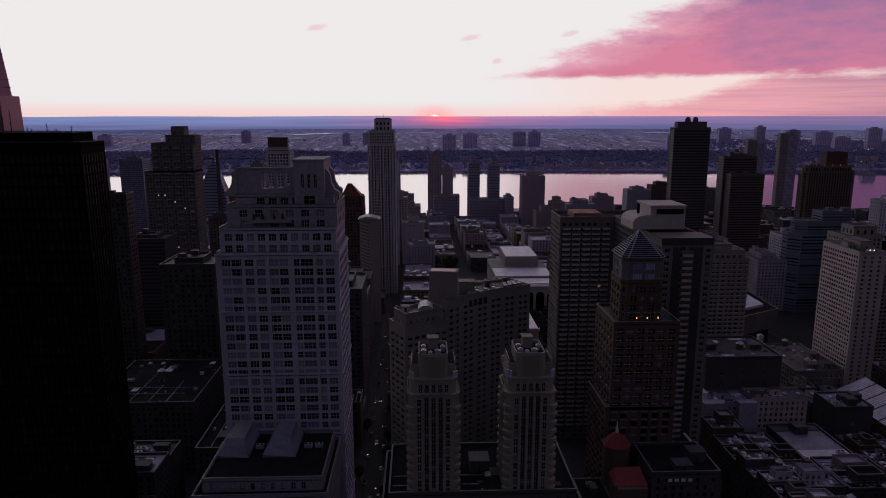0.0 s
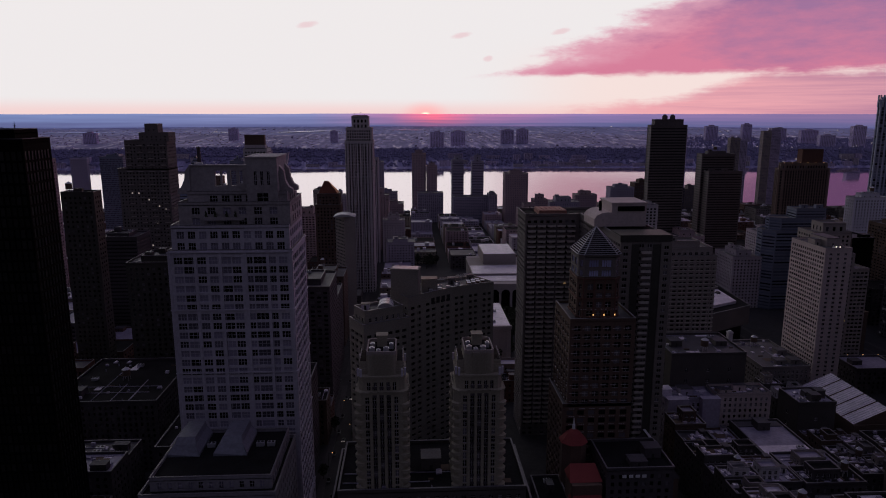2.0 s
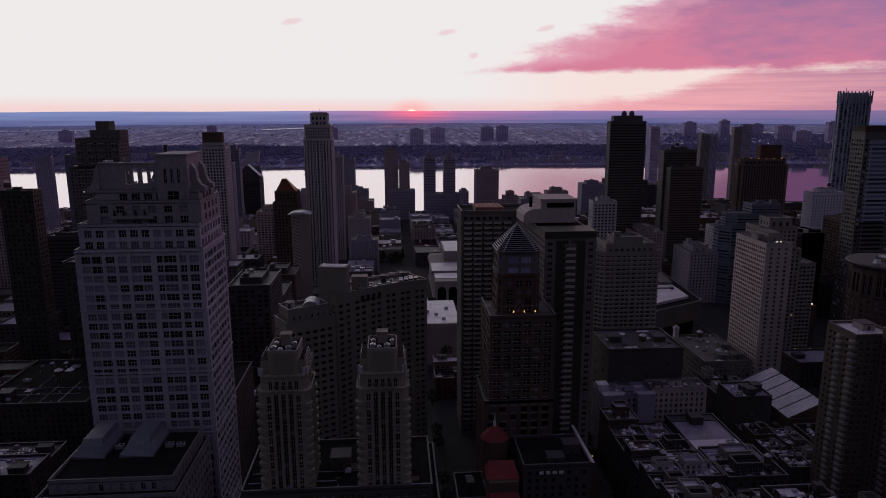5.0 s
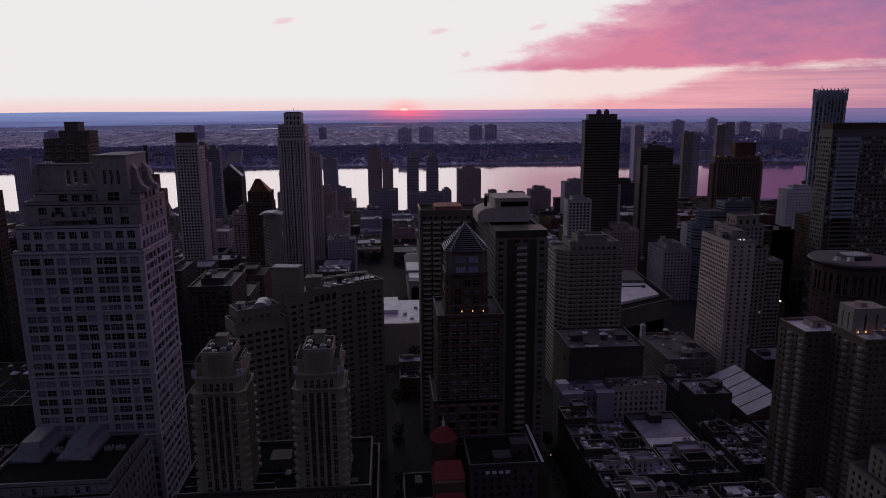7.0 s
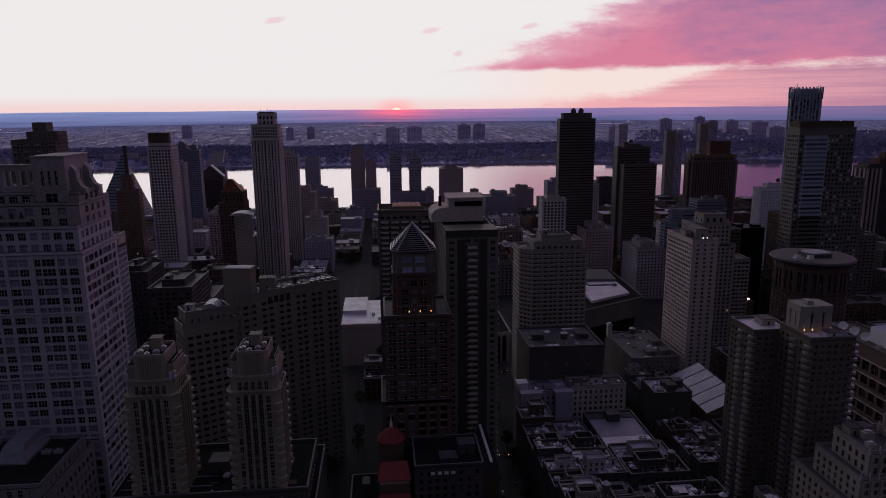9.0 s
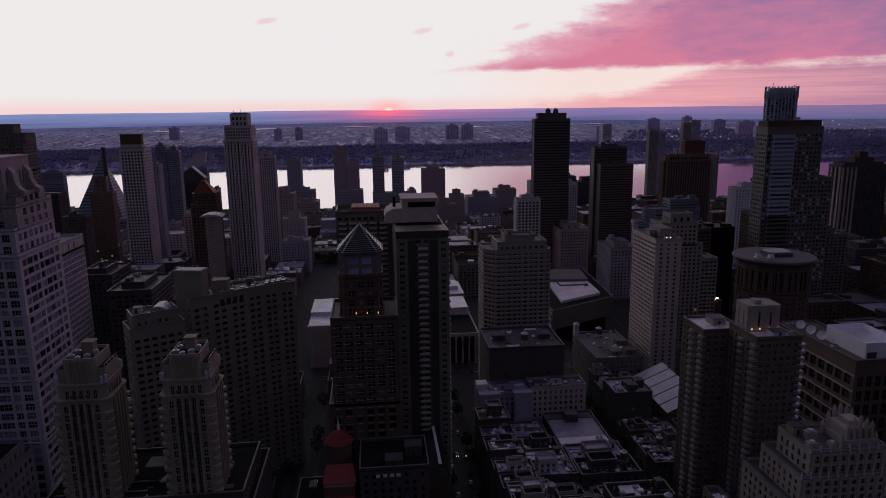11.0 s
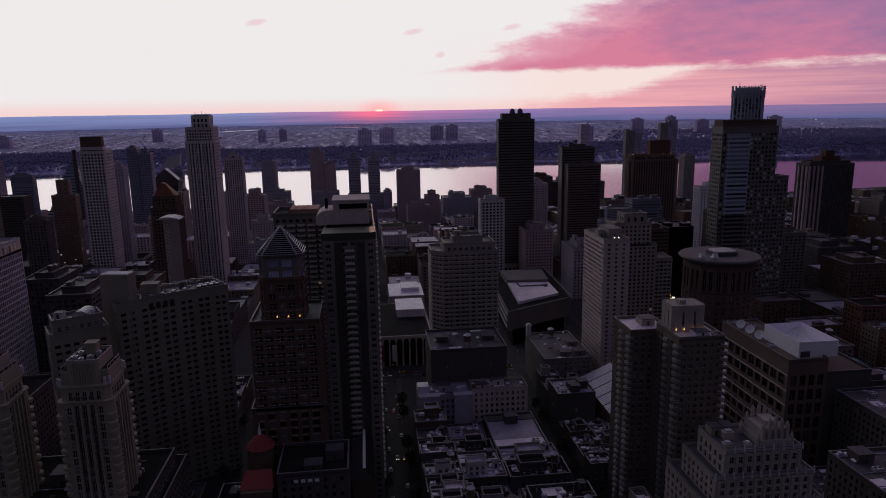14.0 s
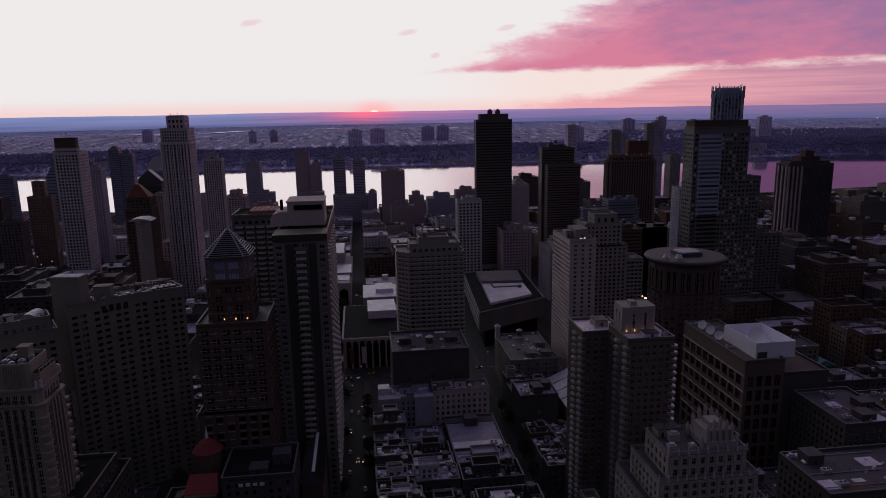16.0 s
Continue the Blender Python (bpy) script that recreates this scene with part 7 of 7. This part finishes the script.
g.box(0.2, 1.5, -17.6, 17.6, 41.5, 41.8)
part("ridge_cap", g, WHITE_METAL, root, "pale metal ridge cap")

# arts centre: marble theatre with tall arches, colonnaded hall, wedge-shaped school
FOOT.extend([(46, 140, 470, 835), (132, 196, 470, 650)])
g = Geo()
g.face([(58, 476, 0.16), (140, 476, 0.16), (140, 640, -3.2), (58, 640, -3.2)])
tagged(new("pavement_plaza", g.mesh("pavement_plaza", PAVING)), "broad paved arts plaza", "pavement", kind="structure")
root = thing("arched_theatre", 108, 690, -5, "pale travertine theatre with five tall arches", "theatre")
g = Geo()
g.box(-28, 28, -48, 90, 0, 3)
g.box(-27, 27, -44, 88, 3, 29)
part("wall", g, TRAVERTINE, root)
for k in range(6):
    g = Geo()
    x = -27 + k * 10.8
    g.box(x - 1.1, x + 1.1, -54, -52, 3, 29)
    part("pillar", g, TRAVERTINE, root)
for k in range(5):
    g = Geo()
    xm = -27 + k * 10.8 + 5.4
    n = 10
    prev = None
    for i in range(n + 1):
        a = math.pi * i / n
        p = (xm - 4.3 * math.cos(a), 21 + 4.3 * math.sin(a))
        if prev:
            g.face([(prev[0], -54, prev[1]), (p[0], -54, p[1]), (p[0], -54, 29), (prev[0], -54, 29)])
            g.face([(prev[0], -54, prev[1]), (prev[0], -52, prev[1]), (p[0], -52, p[1]), (p[0], -54, p[1])])
        prev = p
    part("arch", g, TRAVERTINE, root, "tall travertine arch")
g = Geo()
g.box(-28.2, 28.2, -54.2, -44, 29, 31)
part("cornice", g, TRAVERTINE, root)
g = Geo()
g.face([(-26, -44.2, 3), (26, -44.2, 3), (26, -44.2, 29), (-26, -44.2, 29)])
part("glazing", g, GLASS_DARK, root)
g = Geo()
g.box(-30, 30, -20, 60, 29, 33)
g.box(-14, 22, 26, 84, 33, 44)
part("fly_tower", g, CONCRETE, root)
g = Geo()
g.box(-27.5, 27.5, -43, -21, 31, 31.4)
g.box(-29, 29, -19, 18, 33, 33.3)
g.box(-13, 21, 27, 83, 44, 44.3)
part("roof", g, ROOF_PALE, root, "pale flat roof")

root = thing("square_theatre", 69, 515, 0, "square pale travertine theatre with a flat pale roof", "theatre")
g = Geo()
g.box(-20, 21, -32, 32, 0, 32)
part("wall", g, TRAVERTINE, root)
for k in range(8):
    g = Geo()
    g.box(-18.6 + k * 5.2, -17.4 + k * 5.2, -33.2, -32, 0, 30.5)
    part("pillar", g, TRAVERTINE, root)
g = Geo()
g.box(-20.6, 21.6, -33.6, -31.6, 30.5, 33)
part("cornice", g, TRAVERTINE, root)
g = Geo()
g.box(-19.6, 20.6, -31.4, 31.6, 32, 32.4)
part("roof", g, ROOF_PALE, root, "pale flat roof")
g = Geo()
g.box(-19.4, -1.5, -6, 31.2, 32.4, 35)
g.box(-19.8, -1.1, -6.4, 31.6, 35, 35.5)
part("roof_block", g, ROOF_PALE, root, "raised pale roof block")
for x, y in ((4, -10), (9, -22), (13, 6)):
    cooling_unit(root, x, y, 32.4, 1.4)

root = thing("colonnaded_hall", 154, 520, 0, "pale concert hall ringed by slim columns with a white roof block", "concert hall")
g = Geo()
g.box(-19, 19, -40, 40, 0, 20)
part("wall", g, GLASS_DARK, root)
for x in range(-20, 21, 5):
    g = Geo()
    g.prism(rect(x - 0.7, x + 0.7, -42.6, -41.2), 0, 18, 0, rect(x - 0.4, x + 0.4, -42.6, -41.2))
    g.prism(rect(x - 0.4, x + 0.4, -42.6, -41.2), 18, 21.6, 0, rect(x - 1.4, x + 1.4, -42.6, -41.2))
    part("column", g, TRAVERTINE, root)
for y in range(-41, 42, 5):
    g = Geo()
    g.prism(rect(-21.6, -20.2, y - 0.7, y + 0.7), 0, 21.6)
    part("column", g, TRAVERTINE, root)
g = Geo()
g.box(-22.5, 22.5, -43.5, 43.5, 21.6, 24)
part("cornice", g, TRAVERTINE, root)
g = Geo()
g.box(-21, 21, -42, 42, 24, 24.25)
part("roof", g, ROOF_DARK, root)
g = Geo()
g.box(-2, 20, 2, 34, 24.2, 30)
g.box(-2.4, 20.4, 1.6, 34.4, 30, 30.8)
part("roof_block", g, ROOF_PALE, root, "white roof block")
for x, mt in ((-15.5, RED_TILE), (-6.5, WHITE_PAINT)):
    g = Geo()
    g.box(x - 1.6, x + 1.6, -42.95, -42.7, 4, 17)
    part("banner", g, mt, root, "tall hanging cloth banner")
root = thing("white_roofed_block", 160, 610, -2, "low block with a bright white roof", "building")
g = Geo()
g.box(-12, 20, -24, 22, 0, 26)
part("wall", g, CONCRETE, root)
g = Geo()
g.box(-11.6, 19.6, -23.6, 21.6, 26, 26.4)
g.box(0, 16, -10, 12, 26.4, 30)
part("roof", g, ROOF_PALE, root)
g = Geo()
for k in range(5):
    g.box(-11 + k * 4, -8.4 + k * 4, -24.3, -24.05, 17.4, 19.2, k % 2)
part("lit_sign_panel", g, [LAMP_YELLOW, LAMP_WARM], root, "row of small yellow and warm lit panels")

root = thing("wedge_hall", 275, 570, -2, "wedge-shaped concert school with a bright roof and dark glass base", "concert hall")
FOOT.append((236, 320, 494, 655))
wedge = [(-36, -69.5), (25.5, -36), (31, 71), (-28, 63)]
g = Geo()
g.prism(inset(wedge, 5), 0, 17)
part("base", g, GLASS_BLACK, root, "dark glass foyer")
g = Geo()
g.prism(wedge, 17, 32.5)
part("wall", g, GREY_BRICK, root)
p, q = Vector(wedge[3]), Vector(wedge[0])
d = (q - p).normalized()
n = Vector((d.y, -d.x)) * 0.35
for k, mt in enumerate((WHITE_PAINT, GLASS_BLACK, WHITE_PAINT, GLASS_BLACK, WHITE_PAINT)):
    g = Geo()
    a, b = p.lerp(q, 0.06) - n * (1 if n.x > 0 else -1), p.lerp(q, 0.985) - n * (1 if n.x > 0 else -1)
    z = 18 + k * 2.7
    g.face([(a.x, a.y, z), (b.x, b.y, z), (b.x, b.y, z + 2.2), (a.x, a.y, z + 2.2)])
    part("strip_window" if k % 2 else "pale_band", g, mt, root)
g = Geo()
g.prism(inset(wedge, 0.8), 32.5, 32.9)
part("roof", g, ROOF_DARK, root)
g = Geo()
for i in range(4):
    a, b = wedge[i], wedge[(i + 1) % 4]
    g.beam((*a, 32.9), (*b, 32.9), 0.9)
part("roof_edge", g, COPING, root, "pale coping round the roof")
g = Geo()
g.prism([(-23, -50), (16.6, -29), (18, 9), (-19, 12)], 32.9, 35.2)
part("roof_block", g, ROOF_PALE, root, "bright pale raised roof")
g = Geo()
g.prism([(-19, 12.4), (18, 9.4), (22, 48), (-18, 50)], 32.9, 37.6)
part("plant_block", g, GREY_BRICK, root, "grey raised plant block")
g = Geo()
g.box(-12, 12, -4, -2.2, 35.2, 36.0), g.box(-12, -10.6, -2, 8, 35.2, 35.9)
g.prism([(10, -8), (13, -7), (13, -3), (10, -4)], 35.2, 36.8)
part("roof_light", g, DARK_STONE, root)

# ---- ordinary houses of the grid ----
rnd = random.Random(77)
WALLS = [SLAB_BRICK, BROWN_BRICK, GREY_BRICK, DARK_STONE, RED_BRICK, TAN_BRICK, BROWN_BRICK, SLAB_BRICK, DARK_STONE]
# far rows mostly take the haze-painted walls
FAR_WALLS = [HAZE_GREY, MAUVE_HAZE_BRICK, TAN_BRICK, HAZE_STONE, RED_BRICK, PALE_BRICK, MAUVE_HAZE_BRICK, HAZE_GREY, HAZE_STONE]
DECKS = [ROOF_GREY, ROOF_VIOLET, ROOF_DARK, ROOF_VIOLET, ROOF_DARK]
KINDS = {0: "dark grey brick", 1: "brown brick", 2: "grey brick", 3: "dark stone", 4: "red brick", 5: "tan brick", 6: "brown brick", 7: "dark grey brick", 8: "dark stone"}


def free(x0, x1, y0, y1):
    for a, b, c, d in FOOT:
        if x0 < b + 0.8 and x1 > a - 0.8 and y0 < d + 0.8 and y1 > c - 0.8:
            return False
    return True


ys = [206] + [v for ay, hw in AVENUES[1:] for v in (ay - hw - 4, ay + hw + 4)] + [1372]
SPANS = list(zip(ys[0::2], ys[1::2]))
made = 0
ROWS_GEO, ROW_MATS = Geo(), []


def slot(m):
    if m not in ROW_MATS:
        ROW_MATS.append(m)
    return ROW_MATS.index(m)


def row_house(poly, z0, z1, st, wl, deck, r):
    """A house of the far rows: windowed walls, parapet, roof, stair head."""
    g, out = Geo(), []
    for i in range(4):
        facade(g, poly[i], poly[(i + 1) % 4], z0, z1 + 0.9, st, out)
    n = len(ROWS_GEO.v)
    ROWS_GEO.v.extend(g.v)
    ROWS_GEO.f.extend(tuple(n + k for k in f) for f in g.f)
    ROWS_GEO.mi.extend([slot(wl)] * len(g.f))
    ROWS_GEO.face([(x, y, z1) for x, y in poly], slot(deck))
    inner = inset(poly, 0.5)
    for i in range(4):
        a, b, c, d = poly[i], poly[(i + 1) % 4], inner[(i + 1) % 4], inner[i]
        ROWS_GEO.face([(*a, z1 + 0.9), (*b, z1 + 0.9), (*c, z1 + 0.9), (*d, z1 + 0.9)], slot(wl))
        ROWS_GEO.face([(*c, z1), (*d, z1), (*d, z1 + 0.9), (*c, z1 + 0.9)], slot(wl))
    for pos, a, ww, wh, sty in out:
        tx, ty = math.cos(a) * ww / 2, math.sin(a) * ww / 2
        ROWS_GEO.face([(pos[0] - tx, pos[1] - ty, pos[2] - wh / 2), (pos[0] + tx, pos[1] + ty, pos[2] - wh / 2),
                       (pos[0] + tx, pos[1] + ty, pos[2] + wh / 2), (pos[0] - tx, pos[1] - ty, pos[2] + wh / 2)], slot(GLASS_MANY))
    (x0, y0), (x1, y1) = poly[0], poly[2]
    for k in range(r.randrange(1, 4)):
        x, y, s = r.uniform(x0 + 4, x1 - 4), r.uniform(y0 + 4, y1 - 4), r.uniform(1.2, 3.2)
        ROWS_GEO.box(x - s, x + s, y - s, y + s, z1, z1 + r.uniform(1.8, 4.5), slot(r.choice((wl, ROOF_PALE, STEEL))))


ST_N, ST_F = style(3.2, 3.2, 0.42, 0.52, 0.25, 1.2, 1.2, back=False), style(4.2, 3.3, 0.5, 0.5, 0.25, 1.5, 1.2, back=False)
for sx0 in STREETS:
    for ya, yb in SPANS:
        y = ya
        while y < yb - 12:
            step = rnd.uniform(16, 26) if y < 480 else rnd.uniform(26, 42)
            y1 = min(yb, y + step)
            for x0, x1 in ((sx0 + 8.8, sx0 + 41.4), (sx0 + 42.4, sx0 + 75)):
                xm = (x0 + x1) / 2
                h = rnd.choice((14, 16, 18, 18, 20, 24, 30, 38)) * rnd.uniform(0.9, 1.15)
                if y > 1000:
                    h *= 0.9
                wi, di = rnd.randrange(9), rnd.randrange(5)
                if not (-0.73 * y - 60 < xm < 0.80 * y + 240):
                    continue
                if not free(x0, x1, y, y1):
                    continue
                gz = ground_z(y1) - 0.4
                near = y < 480
                st = ST_N if near else ST_F
                if y < 560 and xm < 700:
                    tower("house" if h < 22 else "apartment_house", f"{'low' if h < 22 else 'mid-rise'} {KINDS[wi]} house with a flat roof", [(rect(x0, x1, y, y1 - 0.6), gz, gz + h, st)], WALLS[wi], ST_N, deck=DECKS[di], things=3 if y < 420 else 1, seed=made, tank=0.4, foot=False, roof=True)
                else:
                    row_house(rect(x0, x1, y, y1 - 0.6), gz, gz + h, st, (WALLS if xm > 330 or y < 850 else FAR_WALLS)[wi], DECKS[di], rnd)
                made += 1
            y = y1
tagged(new("city_houses", ROWS_GEO.mesh("city_houses", ROW_MATS)), "many more flat-roofed brick houses down to the river", "houses", kind="stuff")

# ---- far shore: woods, towns, blocks ----
rnd = random.Random(31)
g = Geo()
for i in range(14500):
    az, r = rnd.uniform(radians(-57), radians(57)), (2768 + 100 * rnd.random()) if rnd.random() < 0.8 else rnd.uniform(2690, 2768)
    if i >= 10500:
        az, r = radians(22 + 35 * rnd.random() ** 0.8), 2870 + 900 * rnd.random()
    x, y, z = far_place(az, r)
    s = rnd.uniform(4, 8)
    n = len(g.v)
    g.v.extend([(x - s, y, z + s * 0.4), (x, y - s, z + s * 0.3), (x + s, y, z + s * 0.5), (x, y + s, z + s * 0.4), (x + rnd.uniform(-2, 2), y, z + s * rnd.uniform(0.9, 1.6)), (x, y, z - 3)])
    for q in ((0, 1, 4), (1, 2, 4), (2, 3, 4), (3, 0, 4), (1, 0, 5), (2, 1, 5), (3, 2, 5), (0, 3, 5)):
        g.f.append(tuple(n + k for k in q))
        g.mi.append(0)
tagged(new("bluff_woods", g.mesh("bluff_woods", WOODS)), "haze-blue woods along the far river bluff", "woods", kind="stuff")
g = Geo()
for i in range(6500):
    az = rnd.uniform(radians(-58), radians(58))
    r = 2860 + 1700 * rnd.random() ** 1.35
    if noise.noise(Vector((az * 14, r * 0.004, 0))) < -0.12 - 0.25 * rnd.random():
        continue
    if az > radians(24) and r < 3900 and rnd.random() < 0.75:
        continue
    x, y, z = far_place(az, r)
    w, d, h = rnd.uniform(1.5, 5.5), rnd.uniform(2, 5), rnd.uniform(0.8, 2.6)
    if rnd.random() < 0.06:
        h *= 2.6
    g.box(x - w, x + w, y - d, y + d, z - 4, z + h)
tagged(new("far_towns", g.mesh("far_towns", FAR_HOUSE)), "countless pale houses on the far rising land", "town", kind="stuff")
# tiny lights of the far towns
g = Geo()
for i in range(230):
    az = rnd.uniform(radians(-58), radians(58)) if rnd.random() < 0.55 else rnd.uniform(radians(20), radians(43))
    r = 2700 + 2000 * rnd.random()
    x, y, z = far_place(az, r)
    s = rnd.uniform(0.7, 1.5)
    g.box(x - s, x + s, y - 12, y - 11, z + 9, z + 9 + s)
tagged(new("far_lights", g.mesh("far_lights", LAMP_WHITE)), "scattered small lights of the far towns", "lights", kind="stuff")

FARB = [  # azimuth in degrees, distance, width, height
    (-7.3, 3300, 36, 52), (-5.6, 3320, 36, 52), (1.2, 2960, 60, 62), (3.0, 3050, 66, 60), (7.2, 3150, 60, 60), (8.5, 3140, 55, 62), (20.4, 3000, 60, 60),
    (24.5, 3350, 60, 70), (27.5, 3300, 44, 80), (33.2, 3150, 80, 62), (35.5, 2980, 70, 50), (38.3, 3000, 60, 90), (-15.5, 3420, 46, 55), (-27, 3300, 60, 46), (30.2, 3350, 60, 60)]
for i, (az, r, w, h) in enumerate(FARB):
    x, y, z = far_place(radians(az), r)
    tower("far_apartment_tower", "hazy apartment tower on the far bluff", [(rect(x - w / 2, x + w / 2, y, y + 22), z - 6, z + h, style(7, 5, 0.5, 0.5, 0.5, 2, 2, back=False, glass=HAZE_GLASS)), (rect(x - w / 5, x + w / 5, y + 4, y + 18), z + h, z + h + 6, style(90, 9, 0.02, 0.02))], FAR_BLOCK, P_, things=0, foot=False)
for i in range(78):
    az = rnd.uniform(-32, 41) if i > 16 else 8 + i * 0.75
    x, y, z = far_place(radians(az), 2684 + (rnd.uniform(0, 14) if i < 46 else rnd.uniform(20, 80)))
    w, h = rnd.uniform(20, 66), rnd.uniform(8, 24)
    tower("waterfront_block", "low pale waterfront block on the far bank", [(rect(x - w / 2, x + w / 2, y - 6, y + 10), z - 6, z + h, style(6, 4, 0.6, 0.5, 0.5, 2, 1.5, back=False, glass=HAZE_GLASS))], FAR_BLOCK if i % 3 else HAZE_GREY, P_, things=0, foot=False)

# ---- trees, cars and lamps ----


def tree_mesh(seed, hgt, rad):
    r = random.Random(seed)
    t, c = Geo(), Geo()
    t.tube(0, 0, 0, hgt * 0.45, 0.28, 0.17, 7)
    for k in range(6):
        a, e = k * 1.05 + r.random(), hgt * r.uniform(0.55, 0.8)
        t.beam((0, 0, hgt * r.uniform(0.3, 0.45)), (math.cos(a) * rad * 0.6, math.sin(a) * rad * 0.6, e), 0.14)
    for k in range(260):
        a, u, v = r.uniform(0, 6.283), r.random() ** 0.45, r.uniform(-1, 1)
        q = rad * u * math.sqrt(max(0.05, 1 - v * v * 0.8)) * r.uniform(0.75, 1.1)
        x, y, z = q * math.cos(a), q * math.sin(a), hgt * (0.66 + 0.3 * v)
        s = r.uniform(0.35, 0.8)
        n1, n2 = Vector((r.uniform(-1, 1), r.uniform(-1, 1), r.uniform(-1, 1))).normalized(), Vector((r.uniform(-1, 1), r.uniform(-1, 1), r.uniform(-1, 1))).normalized()
        p = Vector((x, y, z))
        c.face([tuple(p - n1 * s), tuple(p + n2 * s), tuple(p + n1 * s), tuple(p - n2 * s)])
    return t.mesh("trunk", BARK), c.mesh("crown", LEAF)


TREES = [tree_mesh(k, 10 + k, 3.4 + 0.4 * k) for k in range(4)]


def tree(x, y, s, k):
    ob = thing("street_tree", x, y, ground_z(y) - 0.1, "leafy dark street tree", "tree", "street trees", rz=k * 47)
    tm, cm = TREES[k % 4]
    part("trunk", tm, None, ob), part("crown", cm, None, ob)
    ob.scale = (s, s, s)


for k in range(46):
    sx0 = (-25.5, 142.1, 225.9, 58.3)[k % 4]
    tree(sx0 + (6.6 if k % 3 else -6.6), 215 + (k // 4) * 19 + rnd.uniform(-4, 4), rnd.uniform(0.7, 1.0), k)
for k in range(90):
    tree(rnd.uniform(62, 132) if k < 40 or k >= 60 else rnd.uniform(-10, 50), rnd.uniform(840, 985) if 30 <= k < 60 else rnd.uniform(482, 628), rnd.uniform(1.0, 1.5), k)

car_paint = mat("car_paint", (0.10, 0.10, 0.11), 0.3, var=0.2, rand=1.2, bump=0, spec=0.6)
taxi_paint = mat("taxi_paint", (0.55, 0.33, 0.02), 0.35, var=0.15, bump=0, spec=0.6)
TYRE = mat("tyre_rubber", (0.02, 0.02, 0.02), 0.9, var=0.1, bump=0)
gb, gc, gw, gl, gt = Geo(), Geo(), Geo(), Geo(), Geo()
gb.prism([(-0.9, -2.2), (0.9, -2.2), (0.95, 2.2), (-0.95, 2.2)], 0.35, 0.95, 0, [(-0.85, -2.1), (0.85, -2.1), (0.9, 2.1), (-0.9, 2.1)])
gc.prism([(-0.82, -1.2), (0.82, -1.2), (0.82, 1.5), (-0.82, 1.5)], 0.95, 1.5, 0, [(-0.65, -0.6), (0.65, -0.6), (0.65, 1.0), (-0.65, 1.0)])
ringw = [(0.33 * math.cos(0.628 * i), 0.33 * math.sin(0.628 * i)) for i in range(10)]
a, b = [(-0.1, u, v) for u, v in ringw], [(0.1, u, v) for u, v in ringw]
gw.face(a), gw.face(b[::-1])
for i in range(10):
    gw.face([a[i], a[(i + 1) % 10], b[(i + 1) % 10], b[i]])
gl.box(-0.2, 0.2, -0.06, 0.06, -0.09, 0.09)
ME = {k: v for k, v in (("body", gb.mesh("body", car_paint)), ("taxi", gb.mesh("taxi", taxi_paint)), ("cabin", gc.mesh("cabin", GLASS_DARK)), ("wheel", gw.mesh("wheel", TYRE)), ("head", gl.mesh("headlight", LAMP_WHITE)), ("tail", gl.mesh("taillight", LAMP_RED)))}


def car(x, y, rz, taxi=False, lit=True):
    ob = thing("taxi" if taxi else "car", x, y, ground_z(y) + 0.06, "yellow taxi on the avenue" if taxi else "dark car parked or driving along the street", "car", "cars in the streets", rz)
    part("body", ME["taxi" if taxi else "body"], None, ob)
    part("cabin", ME["cabin"], None, ob)
    for wx in (-0.86, 0.86):
        for wy in (-1.35, 1.35):
            part("wheel", ME["wheel"], None, ob, at=pose(wx, wy, 0.33))
    if lit:
        for wx in (-0.6, 0.6):
            part("headlight", ME["head"], None, ob, "bright headlight", at=pose(wx, -2.2, 0.68))
            part("taillight", ME["tail"], None, ob, "red tail light", at=pose(wx, 2.22, 0.7))


for k in range(40):
    s = (-25.5, 142.1)[k % 2]
    car(s + (-3.9, 3.9)[(k // 2) % 2], 300 + (k // 2) * 13 + rnd.uniform(-3, 3), 0, lit=False)
for k in range(14):
    car((-25.5, 142.1)[k % 2] + rnd.uniform(-1, 1), 310 + k * 30, 0 if k % 3 else 180)
for k in range(14):
    car(120 + k * 16, 462 + rnd.uniform(-5, 5), 90 if k % 2 else -90, taxi=k % 3 != 0)


def street_lamp(x, y, s, lift=0.2):
    ob = thing("street_lamp", x, y, ground_z(y) + lift, "tall street lamp with a glowing head", "street lamp", "street lamps")
    g = Geo()
    g.tube(0, 0, 0, 8, 0.14, 0.08, 6)
    g.beam((0, 0, 8), (s * 2.2, 0, 8.6), 0.12)
    part("pole", g, DARK_FRAME, ob)
    g = Geo()
    g.box(s * 2.2 - 0.35, s * 2.2 + 0.35, -0.2, 0.2, 8.45, 8.65)
    part("lamp_head", g, LAMP_WARM, ob, "glowing lamp head")


for k in range(22):
    s = (-25.5, 142.1)[k % 2]
    street_lamp(s + (5.4 if k % 4 < 2 else -5.4), 306 + k * 17, -1 if k % 4 < 2 else 1)
for k in range(12):
    street_lamp(238 + k * 12, 473.4, 1, 0.0)
